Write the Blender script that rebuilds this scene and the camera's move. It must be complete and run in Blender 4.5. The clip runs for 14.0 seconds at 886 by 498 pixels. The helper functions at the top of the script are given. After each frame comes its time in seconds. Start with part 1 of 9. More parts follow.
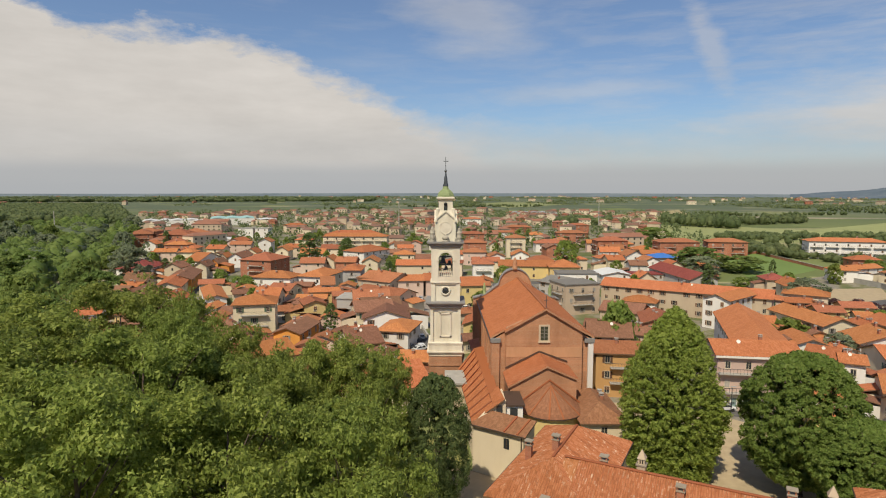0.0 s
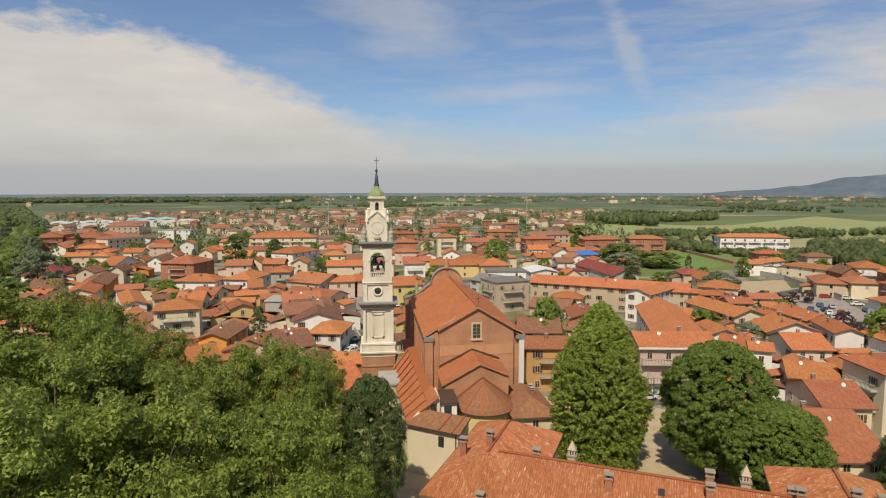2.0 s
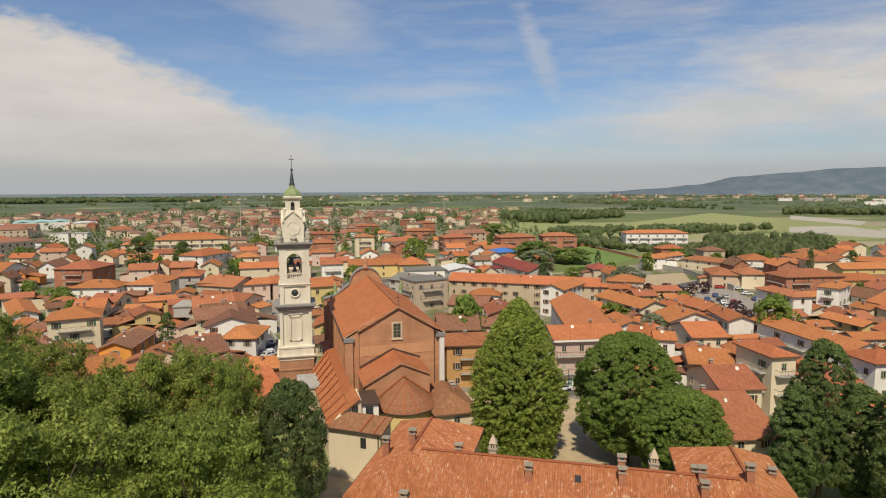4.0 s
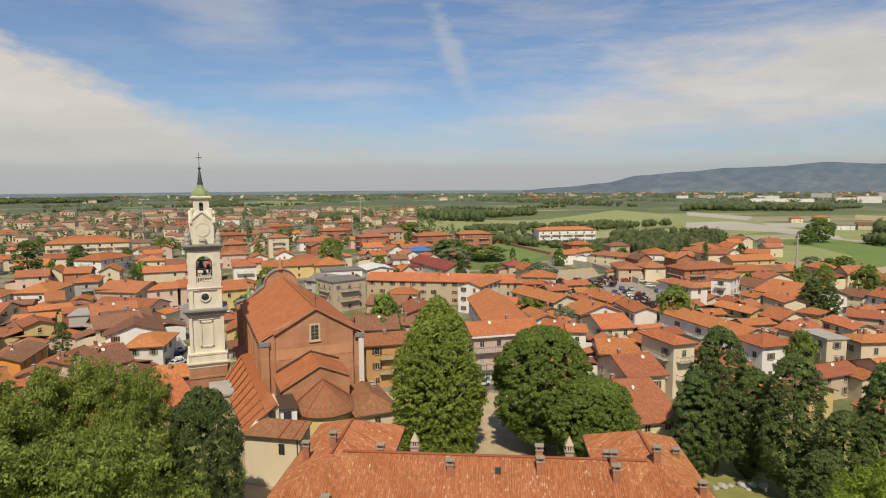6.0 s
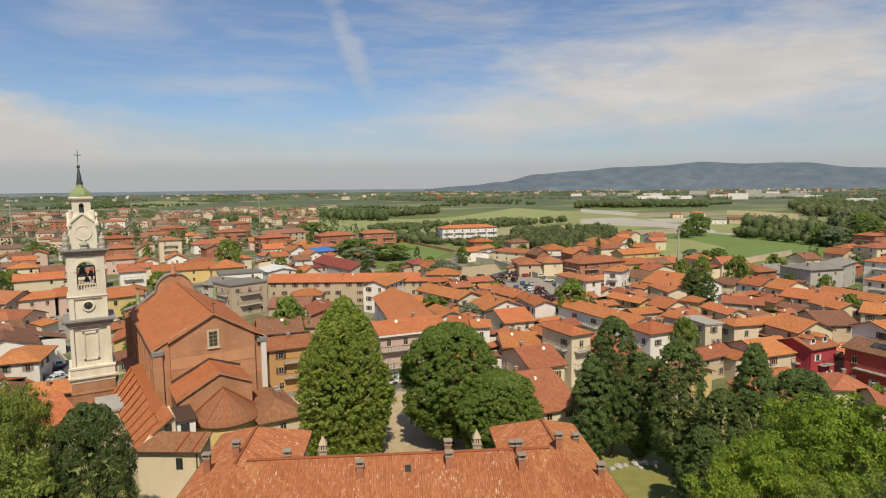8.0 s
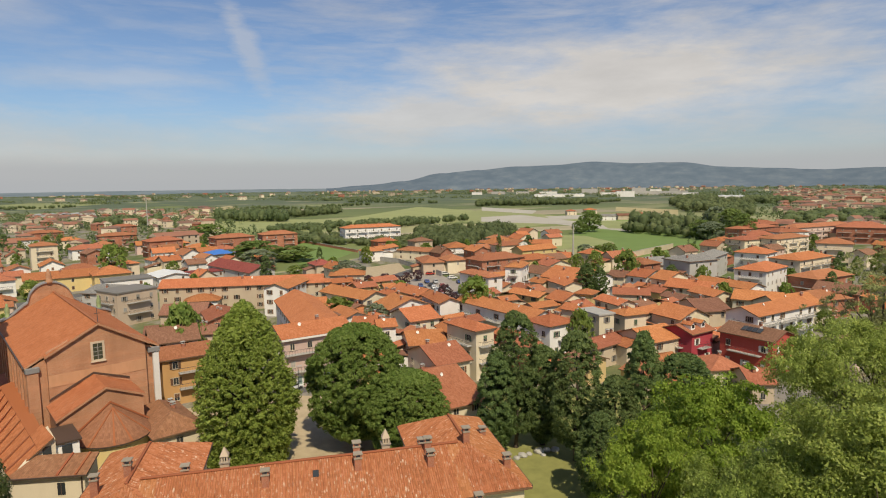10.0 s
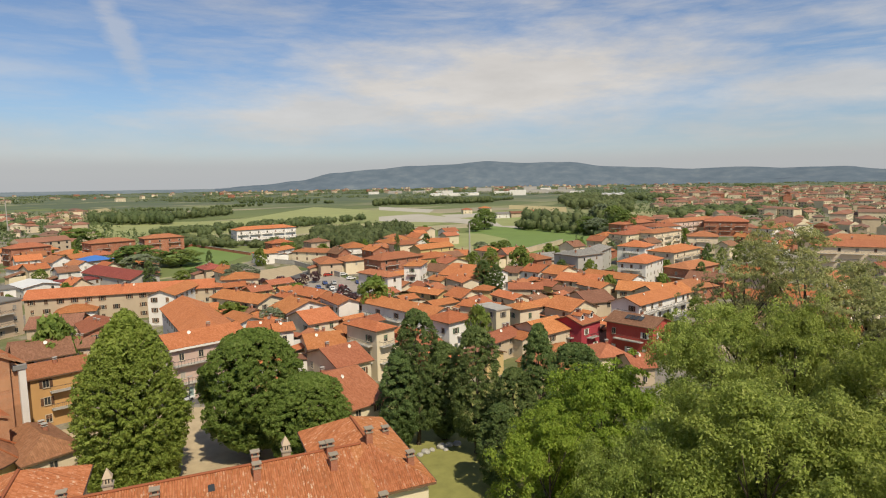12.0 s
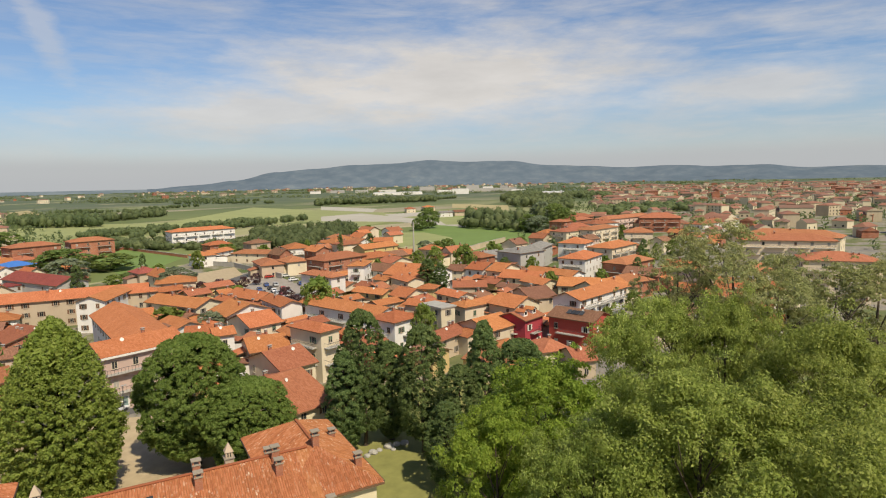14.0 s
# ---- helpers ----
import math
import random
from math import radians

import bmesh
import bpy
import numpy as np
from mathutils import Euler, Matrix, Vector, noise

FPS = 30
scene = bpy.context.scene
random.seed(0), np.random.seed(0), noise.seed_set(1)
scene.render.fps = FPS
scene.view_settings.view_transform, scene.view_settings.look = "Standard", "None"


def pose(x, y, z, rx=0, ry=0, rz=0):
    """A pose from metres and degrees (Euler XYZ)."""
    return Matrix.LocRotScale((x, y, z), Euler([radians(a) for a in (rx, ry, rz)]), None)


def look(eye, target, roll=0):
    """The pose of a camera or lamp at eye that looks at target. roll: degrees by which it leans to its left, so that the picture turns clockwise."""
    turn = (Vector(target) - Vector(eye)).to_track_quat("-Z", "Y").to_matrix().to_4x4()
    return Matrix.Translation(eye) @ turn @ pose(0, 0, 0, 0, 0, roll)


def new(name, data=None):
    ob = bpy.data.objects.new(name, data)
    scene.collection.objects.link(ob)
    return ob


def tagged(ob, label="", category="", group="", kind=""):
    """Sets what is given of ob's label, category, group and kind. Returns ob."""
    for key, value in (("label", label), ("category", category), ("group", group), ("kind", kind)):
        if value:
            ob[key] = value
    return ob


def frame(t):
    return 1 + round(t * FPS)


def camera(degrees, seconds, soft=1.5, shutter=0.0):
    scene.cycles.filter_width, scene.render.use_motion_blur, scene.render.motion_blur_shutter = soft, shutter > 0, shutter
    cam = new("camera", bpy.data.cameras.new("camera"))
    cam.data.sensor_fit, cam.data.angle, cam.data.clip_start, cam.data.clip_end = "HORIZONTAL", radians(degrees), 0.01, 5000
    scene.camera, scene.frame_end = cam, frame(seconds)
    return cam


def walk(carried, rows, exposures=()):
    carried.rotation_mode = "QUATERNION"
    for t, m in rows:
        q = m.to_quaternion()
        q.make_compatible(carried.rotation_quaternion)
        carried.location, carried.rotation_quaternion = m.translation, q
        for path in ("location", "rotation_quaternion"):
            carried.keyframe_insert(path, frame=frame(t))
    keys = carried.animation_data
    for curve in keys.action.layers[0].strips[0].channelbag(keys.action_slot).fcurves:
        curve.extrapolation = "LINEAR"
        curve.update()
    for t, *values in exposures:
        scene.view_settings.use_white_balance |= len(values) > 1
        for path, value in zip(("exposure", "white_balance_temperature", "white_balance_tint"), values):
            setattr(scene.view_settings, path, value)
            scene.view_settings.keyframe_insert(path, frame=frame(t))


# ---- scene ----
cam = camera(73.03, 14.0, soft=1.1)


def eye_at(x, y, z, yaw, pitch, roll):
    return pose(x, y, z, 0, 0, -yaw) @ pose(0, 0, 0, 90 + pitch) @ pose(0, 0, 0, 0, 0, roll)


PATH = [
    (0.0, 0.10, 0.37, 39.86, 0.00, -5.52, 0.09),
    (0.5, 0.06, 0.37, 39.86, 1.15, -5.52, 0.06),
    (1.0, 0.01, 0.36, 39.86, 2.85, -5.52, 0.02),
    (1.5, -0.03, 0.36, 39.86, 4.61, -5.53, -0.01),
    (2.0, -0.08, 0.36, 39.86, 6.63, -5.55, -0.05),
    (2.5, -0.12, 0.36, 39.86, 8.55, -5.57, -0.08),
    (3.0, -0.16, 0.35, 39.86, 10.65, -5.59, -0.12),
    (4.2, -0.27, 0.35, 39.85, 15.21, -5.65, -0.22),
    (5.5, -0.37, 0.34, 39.85, 20.16, -5.74, -0.34),
    (6.0, -0.41, 0.33, 39.85, 22.45, -5.78, -0.38),
    (6.5, -0.45, 0.33, 39.85, 24.65, -5.82, -0.43),
    (7.0, -0.49, 0.33, 39.85, 27.01, -5.87, -0.48),
    (7.5, -0.53, 0.33, 39.85, 29.24, -5.91, -0.53),
    (8.0, -0.57, 0.32, 39.84, 31.65, -5.96, -0.58),
    (9.3, -0.66, 0.31, 39.84, 37.74, -6.08, -0.72),
    (10.5, -0.75, 0.31, 39.84, 43.35, -6.20, -0.86),
    (11.0, -0.78, 0.30, 39.83, 45.93, -6.26, -0.92),
    (11.5, -0.82, 0.30, 39.83, 48.20, -6.31, -0.98),
    (12.0, -0.85, 0.30, 39.83, 50.69, -6.36, -1.04),
    (12.5, -0.88, 0.30, 39.83, 52.94, -6.41, -1.11),
    (13.0, -0.91, 0.29, 39.83, 54.91, -6.46, -1.17),
    (13.5, -0.95, 0.29, 39.82, 55.59, -6.51, -1.24),
    (14.0, -0.98, 0.29, 39.82, 56.08, -6.56, -1.30),
]
walk(cam, [(row[0], eye_at(*row[1:])) for row in PATH], [(0.0, 0.22, 6640, 10.4), (8.0, 0.23, 6640, 10.4), (11.0, 0.28, 6640, 10.4), (14.0, 0.37, 6640, 10.4)])

# ---- world, sun ----
SUN_AZ, SUN_EL = 203.0, 52.0
sun = new("sun", bpy.data.lights.new("sun", "SUN"))
sun.data.energy, sun.data.angle, sun.data.color = 3.75, radians(0.6), (1.0, 0.90, 0.70)
sun.matrix_world = look((math.sin(radians(SUN_AZ)) * 100, math.cos(radians(SUN_AZ)) * 100, 100 * math.tan(radians(SUN_EL))), (0, 0, 0))


class Nodes:
    """Short hand for a node tree."""

    def __init__(self, tree):
        self.tree = tree
        tree.nodes.clear()

    def add(self, kind, ins=(), **props):
        n = self.tree.nodes.new(kind)
        for k, v in props.items():
            setattr(n, k, v)
        for k, v in (ins.items() if isinstance(ins, dict) else enumerate(ins)):
            if v is None:
                continue
            if isinstance(v, bpy.types.NodeSocket):
                self.tree.links.new(v, n.inputs[k])
            else:
                n.inputs[k].default_value = v
        return n

    def math(self, op, *ins, clamp=False):
        return self.add("ShaderNodeMath", ins, operation=op, use_clamp=clamp).outputs[0]

    def ramp(self, fac, *stops, smooth=False):
        n = self.add("ShaderNodeValToRGB", {0: fac})
        e = n.color_ramp.elements
        if smooth:
            n.color_ramp.interpolation = "EASE"
        while len(e) < len(stops):
            e.new(0.5)
        for s, (p, c) in zip(e, stops):
            s.position = p
            s.color = (c, c, c, 1) if isinstance(c, (int, float)) else (*c, 1)
        return n.outputs[0]

    def mix(self, fac, a, b, how="MIX"):
        n = self.add("ShaderNodeMix", data_type="RGBA", blend_type=how, clamp_factor=True)
        for k, v in ((0, fac), (6, a), (7, b)):
            if isinstance(v, bpy.types.NodeSocket):
                self.tree.links.new(v, n.inputs[k])
            else:
                n.inputs[k].default_value = v if k == 0 else (*v, 1)
        return n.outputs[2]

    def noise(self, vec, scale, detail=4.0, rough=0.55, out=0):
        return self.add("ShaderNodeTexNoise", {"Vector": vec, "Scale": scale, "Detail": detail, "Roughness": rough}).outputs[out]

    def stretch(self, vec, scale, turn=0.0, move=(0, 0, 0)):
        return self.add("ShaderNodeMapping", {"Vector": vec, "Scale": scale, "Rotation": (0, 0, radians(turn)), "Location": move}).outputs[0]


def build_sky():
    world = bpy.data.worlds.new("sky")
    scene.world = world
    world.use_nodes = True
    n = Nodes(world.node_tree)
    sky = n.add("ShaderNodeTexSky", sky_type="NISHITA", sun_disc=False)
    sky.sun_elevation, sky.sun_rotation = radians(SUN_EL), radians(SUN_AZ)
    sky.air_density, sky.dust_density, sky.ozone_density, sky.altitude = 1.0, 0.8, 1.5, 250
    way = n.add("ShaderNodeTexCoord").outputs["Generated"]
    x, y, z = n.add("ShaderNodeSeparateXYZ", [way]).outputs
    az = n.math("MULTIPLY", n.math("ARCTAN2", x, y), 57.2958)
    el = n.math("MULTIPLY", n.math("ARCSINE", z), 57.2958)
    flat = n.add("ShaderNodeCombineXYZ", [n.math("MULTIPLY", az, 0.1), n.math("MULTIPLY", el, 0.1), 0]).outputs[0]
    # a broad sheet of cloud, whose upper edge slopes down to the right
    across = n.math("DIVIDE", n.math("ADD", az, 60.0), 180.0, clamp=True)
    wob = n.math("MULTIPLY", n.math("SUBTRACT", n.noise(n.stretch(flat, (1.0, 2.4, 1), -10), 2.2, 7, 0.66), 0.5), 5.5)
    edge = n.add("ShaderNodeFloatCurve", {1: across})
    pts = edge.mapping.curves[0].points
    keys = [(-60, 17), (-36, 15.5), (-29, 13.9), (-22, 14.0), (-14.6, 13.0), (-11.7, 11.8), (-7, 10.3), (-2.4, 8.3), (8, 7.2), (20, 6.4), (32, 6.0), (120, 6)]
    while len(pts) < len(keys):
        pts.new(0.5, 0.5)
    for p, (a, e) in zip(pts, keys):
        p.location = ((a + 60) / 180, e / 40)
    edge.mapping.update()
    top = n.math("ADD", n.math("MULTIPLY", edge.outputs[0], 40.0), wob)
    hard = n.ramp(across, (0.14, 0.7), (0.30, 0.4), (0.36, 0.16))
    sheet = n.math("MULTIPLY", n.math("SUBTRACT", top, el), hard, clamp=True)
    sheet = n.math("MULTIPLY", sheet, n.ramp(across, (0.3, 0.97), (0.45, 0.78), (0.6, 0.6)))

    # softer single clouds: bearing, height, half width, half height, lean
    def blob(a, e, w, h, lean, scale):
        dx, dy = n.math("SUBTRACT", az, a), n.math("SUBTRACT", el, e)
        dx = n.math("SUBTRACT", dx, n.math("MULTIPLY", dy, lean))
        q = n.math("ADD", n.math("POWER", n.math("DIVIDE", dx, w), 2.0), n.math("POWER", n.math("DIVIDE", dy, h), 2.0))
        r = n.math("SUBTRACT", 1.0, n.math("SQRT", n.math("ABSOLUTE", q)))
        fluff = n.math("SUBTRACT", n.noise(n.stretch(flat, (0.55, 2.1, 1), 20, (a, e, 0)), scale * 1.15, 8, 0.64), 0.42)
        return n.math("MULTIPLY", n.math("ADD", r, n.math("MULTIPLY", fluff, 1.6)), 1.2, clamp=True)

    def most(*v):
        out = v[0]
        for q in v[1:]:
            out = n.math("MAXIMUM", out, q)
        return out

    puffs = most(n.math("MULTIPLY", blob(2.0, 15.8, 7.5, 4.8, -0.7, 1.6), 0.42), n.math("MULTIPLY", blob(23.4, 12.3, 1.6, 5.0, -0.42, 5.0), 0.40),
                 n.math("MULTIPLY", blob(56, 9.0, 26, 6.0, 0.8, 1.6), 0.90), n.math("MULTIPLY", blob(40, 6.5, 18, 3.2, 1.5, 1.6), 0.8),
                 n.math("MULTIPLY", blob(82, 7.0, 16, 2.2, 1.5, 2.0), 0.7), n.math("MULTIPLY", blob(13, 9.0, 12, 1.2, 2.0, 2.5), 0.35))
    thin = n.ramp(n.noise(n.stretch(flat, (0.35, 1.7, 1), 16), 2.0, 8, 0.62), (0.42, 0.0), (0.72, 1.0))
    fine = n.ramp(n.noise(n.stretch(flat, (0.25, 2.6, 1), 24), 3.0, 8, 0.6), (0.45, 0.0), (0.70, 1.0))
    side = n.ramp(across, (0.30, 0.25), (0.50, 0.6), (0.62, 0.85))
    thin = n.math("MULTIPLY", n.math("MAXIMUM", thin, n.math("MULTIPLY", fine, 0.7)), n.math("MULTIPLY", side, 0.75))
    amount = most(sheet, puffs, thin, 0.05)
    tone = n.noise(n.stretch(flat, (0.6, 2.2, 1)), 1.6, 5, 0.6)
    cloud = n.mix(n.ramp(tone, (0.3, 0.0), (0.7, 1.0)), (0.50, 0.475, 0.44), (0.60, 0.57, 0.53))
    # the blue is lifted a little, clouds and the low haze lie over it
    blue = n.add("ShaderNodeMixRGB", {0: 1.0, 1: sky.outputs[0], 2: (0.062, 0.074, 0.088, 1)}, blend_type="MULTIPLY").outputs[0]
    full = n.mix(amount, blue, cloud)
    low = n.ramp(n.math("DIVIDE", el, 10.0, clamp=True), (0.0, 1.0), (0.14, 0.9), (0.32, 0.35), (0.75, 0.0), smooth=True)
    full = n.mix(low, full, (0.36, 0.376, 0.39))
    back = n.add("ShaderNodeBackground", {0: full, 1: 1.0})
    out = n.add("ShaderNodeOutputWorld", [back.outputs[0]])
    return out


build_sky()

# ---- materials ----
MATS = {}


def shader(name, colour, rough=0.85, bump=None, strength=0.4, distance=0.05, metal=0.0, spec=0.3, **more):
    """Ends a material: colour and bump are sockets or values."""
    n = more["n"]
    ins = {"Base Color": colour if isinstance(colour, bpy.types.NodeSocket) else (*colour, 1), "Roughness": rough, "Metallic": metal, "Specular IOR Level": spec}
    if bump is not None:
        ins["Normal"] = n.add("ShaderNodeBump", {"Height": bump, "Strength": strength, "Distance": distance}).outputs[0]
    b = n.add("ShaderNodeBsdfPrincipled", ins)
    for k in ("Transmission Weight", "Subsurface Weight"):
        if k in more:
            b.inputs[k].default_value = more[k]
    n.add("ShaderNodeOutputMaterial", [b.outputs[0]])
    return b


def start(name):
    m = bpy.data.materials.new(name)
    m.use_nodes = True
    MATS[name] = m
    return Nodes(m.node_tree)


def coords(n, kind="Object"):
    return n.add("ShaderNodeTexCoord").outputs[kind]


def chance(n):
    return n.add("ShaderNodeObjectInfo").outputs["Random"]


def tint(n, colour, amount, hue=0.0):
    """The colour, made lighter or darker (and turned in hue) by each object's own chance."""
    r = chance(n)
    v = n.math("ADD", 1.0 - amount, n.math("MULTIPLY", r, 2 * amount))
    h = n.math("ADD", 0.5 - hue, n.math("MULTIPLY", n.math("FRACT", n.math("MULTIPLY", r, 7.31)), 2 * hue))
    return n.add("ShaderNodeHueSaturation", {"Hue": h, "Value": v, "Color": colour if isinstance(colour, bpy.types.NodeSocket) else (*colour, 1)}).outputs[0]


def tiles(name, dark, mid, light, vary=0.17, lichen=0.0):
    """Curved clay tiles in rows; the coordinates are metres along the eave and up the slope."""
    n = start(name)
    uv = coords(n, "UV")
    brick = n.add("ShaderNodeTexBrick", {"Vector": uv, "Color1": (0.25, 0.25, 0.25, 1), "Color2": (0.75, 0.75, 0.75, 1), "Mortar": (0.2, 0.2, 0.2, 1), "Scale": 1.0,
                                         "Mortar Size": 0.012, "Mortar Smooth": 0.6, "Bias": 0.0, "Brick Width": 0.24, "Row Height": 0.42}, offset=0.0)
    patch = n.noise(uv, 0.3, 4, 0.5)
    fine = n.noise(uv, 3.5, 3, 0.6)
    mixv = n.math("ADD", n.math("MULTIPLY", brick.outputs[0], 0.42), n.math("ADD", 0.12, n.math("MULTIPLY", n.math("ADD", patch, n.math("MULTIPLY", fine, 0.5)), 0.24)))
    col = n.ramp(mixv, (0.28, dark), (0.50, mid), (0.78, light))
    streak = n.noise(n.stretch(uv, (2.2, 0.18, 1)), 1.0, 4, 0.6)
    col = n.mix(n.ramp(streak, (0.55, 0.0), (0.78, 0.30)), col, (dark[0] * 0.5, dark[1] * 0.75, dark[2] * 0.9))
    if lichen:
        spots = n.noise(n.stretch(uv, (4.2, 1.3, 1)), 1.0, 3, 0.6)
        where = n.noise(n.stretch(uv, (0.35, 0.22, 1)), 1.0, 3, 0.55)
        pale = n.math("MULTIPLY", n.ramp(spots, (0.56, 0.0), (0.66, 1.0)), n.ramp(where, (0.42, 0.0), (0.62, lichen)))
        col = n.mix(pale, col, (0.62, 0.47, 0.34))
    u = n.add("ShaderNodeSeparateXYZ", [uv]).outputs
    wave = n.math("ABSOLUTE", n.math("SINE", n.math("MULTIPLY", u[0], math.pi / 0.24)))
    rows = n.math("FRACT", n.math("DIVIDE", u[1], 0.42))
    height = n.math("ADD", wave, n.math("MULTIPLY", rows, -0.35))
    shader(name, tint(n, col, vary, 0.007), 0.9, height, 0.55, 0.05, n=n, spec=0.15)


def plaster(name, colour, vary=0.10, stain=0.22):
    n = start(name)
    p = coords(n)
    big = n.noise(n.stretch(p, (0.5, 0.5, 0.16)), 0.9, 5, 0.6)
    fine = n.noise(p, 9.0, 3, 0.6)
    col = n.mix(n.ramp(big, (0.42, 0.0), (0.75, stain)), colour, tuple(c * f for c, f in zip(colour, (0.52, 0.47, 0.40))))
    col = n.mix(n.ramp(fine, (0.4, 0.0), (0.7, 0.12)), col, (0.35, 0.31, 0.26))
    shader(name, tint(n, col, vary, 0.01), 0.92, fine, 0.25, 0.02, n=n, spec=0.2)


def brickwork(name, a, b, mortar, wash=0.0):
    """Courses of brick, worked out from height and the run along the wall."""
    n = start(name)
    p = coords(n)
    x, y, z = n.add("ShaderNodeSeparateXYZ", [p]).outputs
    run = n.add("ShaderNodeCombineXYZ", [n.math("ADD", x, n.math("MULTIPLY", y, 1.0)), z, 0]).outputs[0]
    t = n.add("ShaderNodeTexBrick", {"Vector": run, "Color1": (*a, 1), "Color2": (*b, 1), "Mortar": (*mortar, 1), "Scale": 1.0, "Mortar Size": 0.012,
                                     "Mortar Smooth": 0.3, "Brick Width": 0.26, "Row Height": 0.075})
    big = n.noise(n.stretch(p, (0.25, 0.25, 0.12)), 1.2, 6, 0.62)
    col = n.mix(n.ramp(big, (0.40, 0.0), (0.72, 0.6)), t.outputs[0], tuple(c * 0.55 for c in a))
    bands = n.noise(n.stretch(p, (0.04, 0.04, 0.9)), 1.0, 4, 0.6)
    col = n.mix(n.ramp(bands, (0.5, 0.0), (0.72, 0.5)), col, tuple(min(1, c * 1.35) for c in b))
    shader(name, tint(n, col, 0.05), 0.93, t.outputs[1], -0.4, 0.01, n=n, spec=0.15)


def plain(name, colour, rough=0.7, metal=0.0, spec=0.4, vary=0.06, grain=0.25, size=2.0):
    n = start(name)
    p = coords(n)
    a = n.noise(p, size, 4, 0.6)
    col = n.mix(n.ramp(a, (0.35, 0.0), (0.75, grain)), colour, tuple(c * 0.5 for c in colour))
    shader(name, tint(n, col, vary), rough, a, 0.12, 0.03, metal, spec, n=n)


def leaves(name, dark, mid, light, gloss=0.18):
    n = start(name)
    g = n.add("ShaderNodeNewGeometry").outputs["Random Per Island"]
    p = coords(n)
    big = n.noise(p, 0.35, 3, 0.6)
    f = n.math("ADD", n.math("MULTIPLY", g, 0.6), n.math("MULTIPLY", big, 0.5))
    col = tint(n, n.ramp(f, (0.15, dark), (0.5, mid), (0.9, light)), 0.10, 0.01)
    b = n.add("ShaderNodeBsdfPrincipled", {"Base Color": col, "Roughness": 0.62, "Specular IOR Level": gloss})
    t = n.add("ShaderNodeBsdfTranslucent", {0: n.mix(0.5, col, tuple(min(1, c * 1.6) for c in light))})
    m = n.add("ShaderNodeMixShader", [0.38, b.outputs[0], t.outputs[0]])
    n.add("ShaderNodeOutputMaterial", [m.outputs[0]])


tiles("tile_orange", (0.28, 0.096, 0.042), (0.43, 0.158, 0.063), (0.53, 0.235, 0.120))
tiles("tile_red", (0.23, 0.088, 0.046), (0.355, 0.136, 0.068), (0.45, 0.200, 0.115))
tiles("tile_brown", (0.14, 0.075, 0.048), (0.23, 0.115, 0.070), (0.33, 0.18, 0.12))
tiles("tile_old", (0.21, 0.078, 0.036), (0.39, 0.142, 0.062), (0.51, 0.235, 0.13), 0.04, 0.95)
tiles("tile_chancel", (0.25, 0.085, 0.040), (0.40, 0.140, 0.058), (0.48, 0.20, 0.10), 0.02, 0.25)
tiles("tile_apse", (0.17, 0.080, 0.046), (0.28, 0.125, 0.068), (0.38, 0.19, 0.11), 0.02, 0.2)
tiles("tile_nave", (0.27, 0.095, 0.040), (0.43, 0.150, 0.060), (0.52, 0.22, 0.11), 0.02)
tiles("tile_grey", (0.13, 0.12, 0.11), (0.22, 0.21, 0.19), (0.33, 0.31, 0.28))
tiles("tile_crimson", (0.17, 0.045, 0.04), (0.27, 0.065, 0.055), (0.36, 0.11, 0.09))
for _n, _c in dict(cream=(0.68, 0.58, 0.42), white=(0.76, 0.73, 0.68), yellow=(0.62, 0.47, 0.21), ochre=(0.56, 0.33, 0.13), pink=(0.60, 0.45, 0.37),
                   orange=(0.66, 0.28, 0.06), grey=(0.42, 0.40, 0.37), red=(0.40, 0.05, 0.05), beige=(0.52, 0.42, 0.30)).items():
    plaster("plaster_" + _n, _c)
plaster("tower_stone", (0.69, 0.635, 0.52), 0.0, 0.42)
brickwork("church_brick", (0.38, 0.175, 0.090), (0.45, 0.215, 0.115), (0.46, 0.29, 0.19))
brickwork("house_brick", (0.36, 0.12, 0.065), (0.42, 0.16, 0.09), (0.40, 0.25, 0.18))
plain("glass_dark", (0.035, 0.038, 0.04), 0.12, 0, 0.6, 0.3, 0.1)
plain("glass_green", (0.055, 0.06, 0.035), 0.3, 0, 0.5, 0.2, 0.5, 3.0)
plain("shutter_brown", (0.13, 0.065, 0.035), 0.7, vary=0.35)
plain("shutter_green", (0.07, 0.12, 0.07), 0.7, vary=0.3)
plain("shutter_grey", (0.30, 0.28, 0.25), 0.7, vary=0.3)
plain("window_trim", (0.46, 0.39, 0.30), 0.8, vary=0.3)
plain("trim_white", (0.72, 0.69, 0.62), 0.8)
plain("concrete", (0.40, 0.38, 0.34), 0.9, size=0.6, grain=0.4)
plain("gutter", (0.12, 0.08, 0.06), 0.5, 0.4)
plain("wood_eave", (0.16, 0.09, 0.05), 0.8)
plain("slate", (0.24, 0.23, 0.22), 0.7)
plain("cap_stone", (0.31, 0.26, 0.20), 0.9)
plain("statue_stone", (0.46, 0.42, 0.34), 0.9, grain=0.7, size=2.5)
plain("copper", (0.27, 0.33, 0.15), 0.7, grain=0.7, size=3.0)
plain("iron", (0.10, 0.11, 0.12), 0.45, 0.7)
plain("sheet_white", (0.66, 0.66, 0.63), 0.5, grain=0.3, size=0.3)
plain("sheet_grey", (0.36, 0.36, 0.35), 0.55, grain=0.4, size=0.3)
plain("sheet_teal", (0.33, 0.55, 0.52), 0.5)
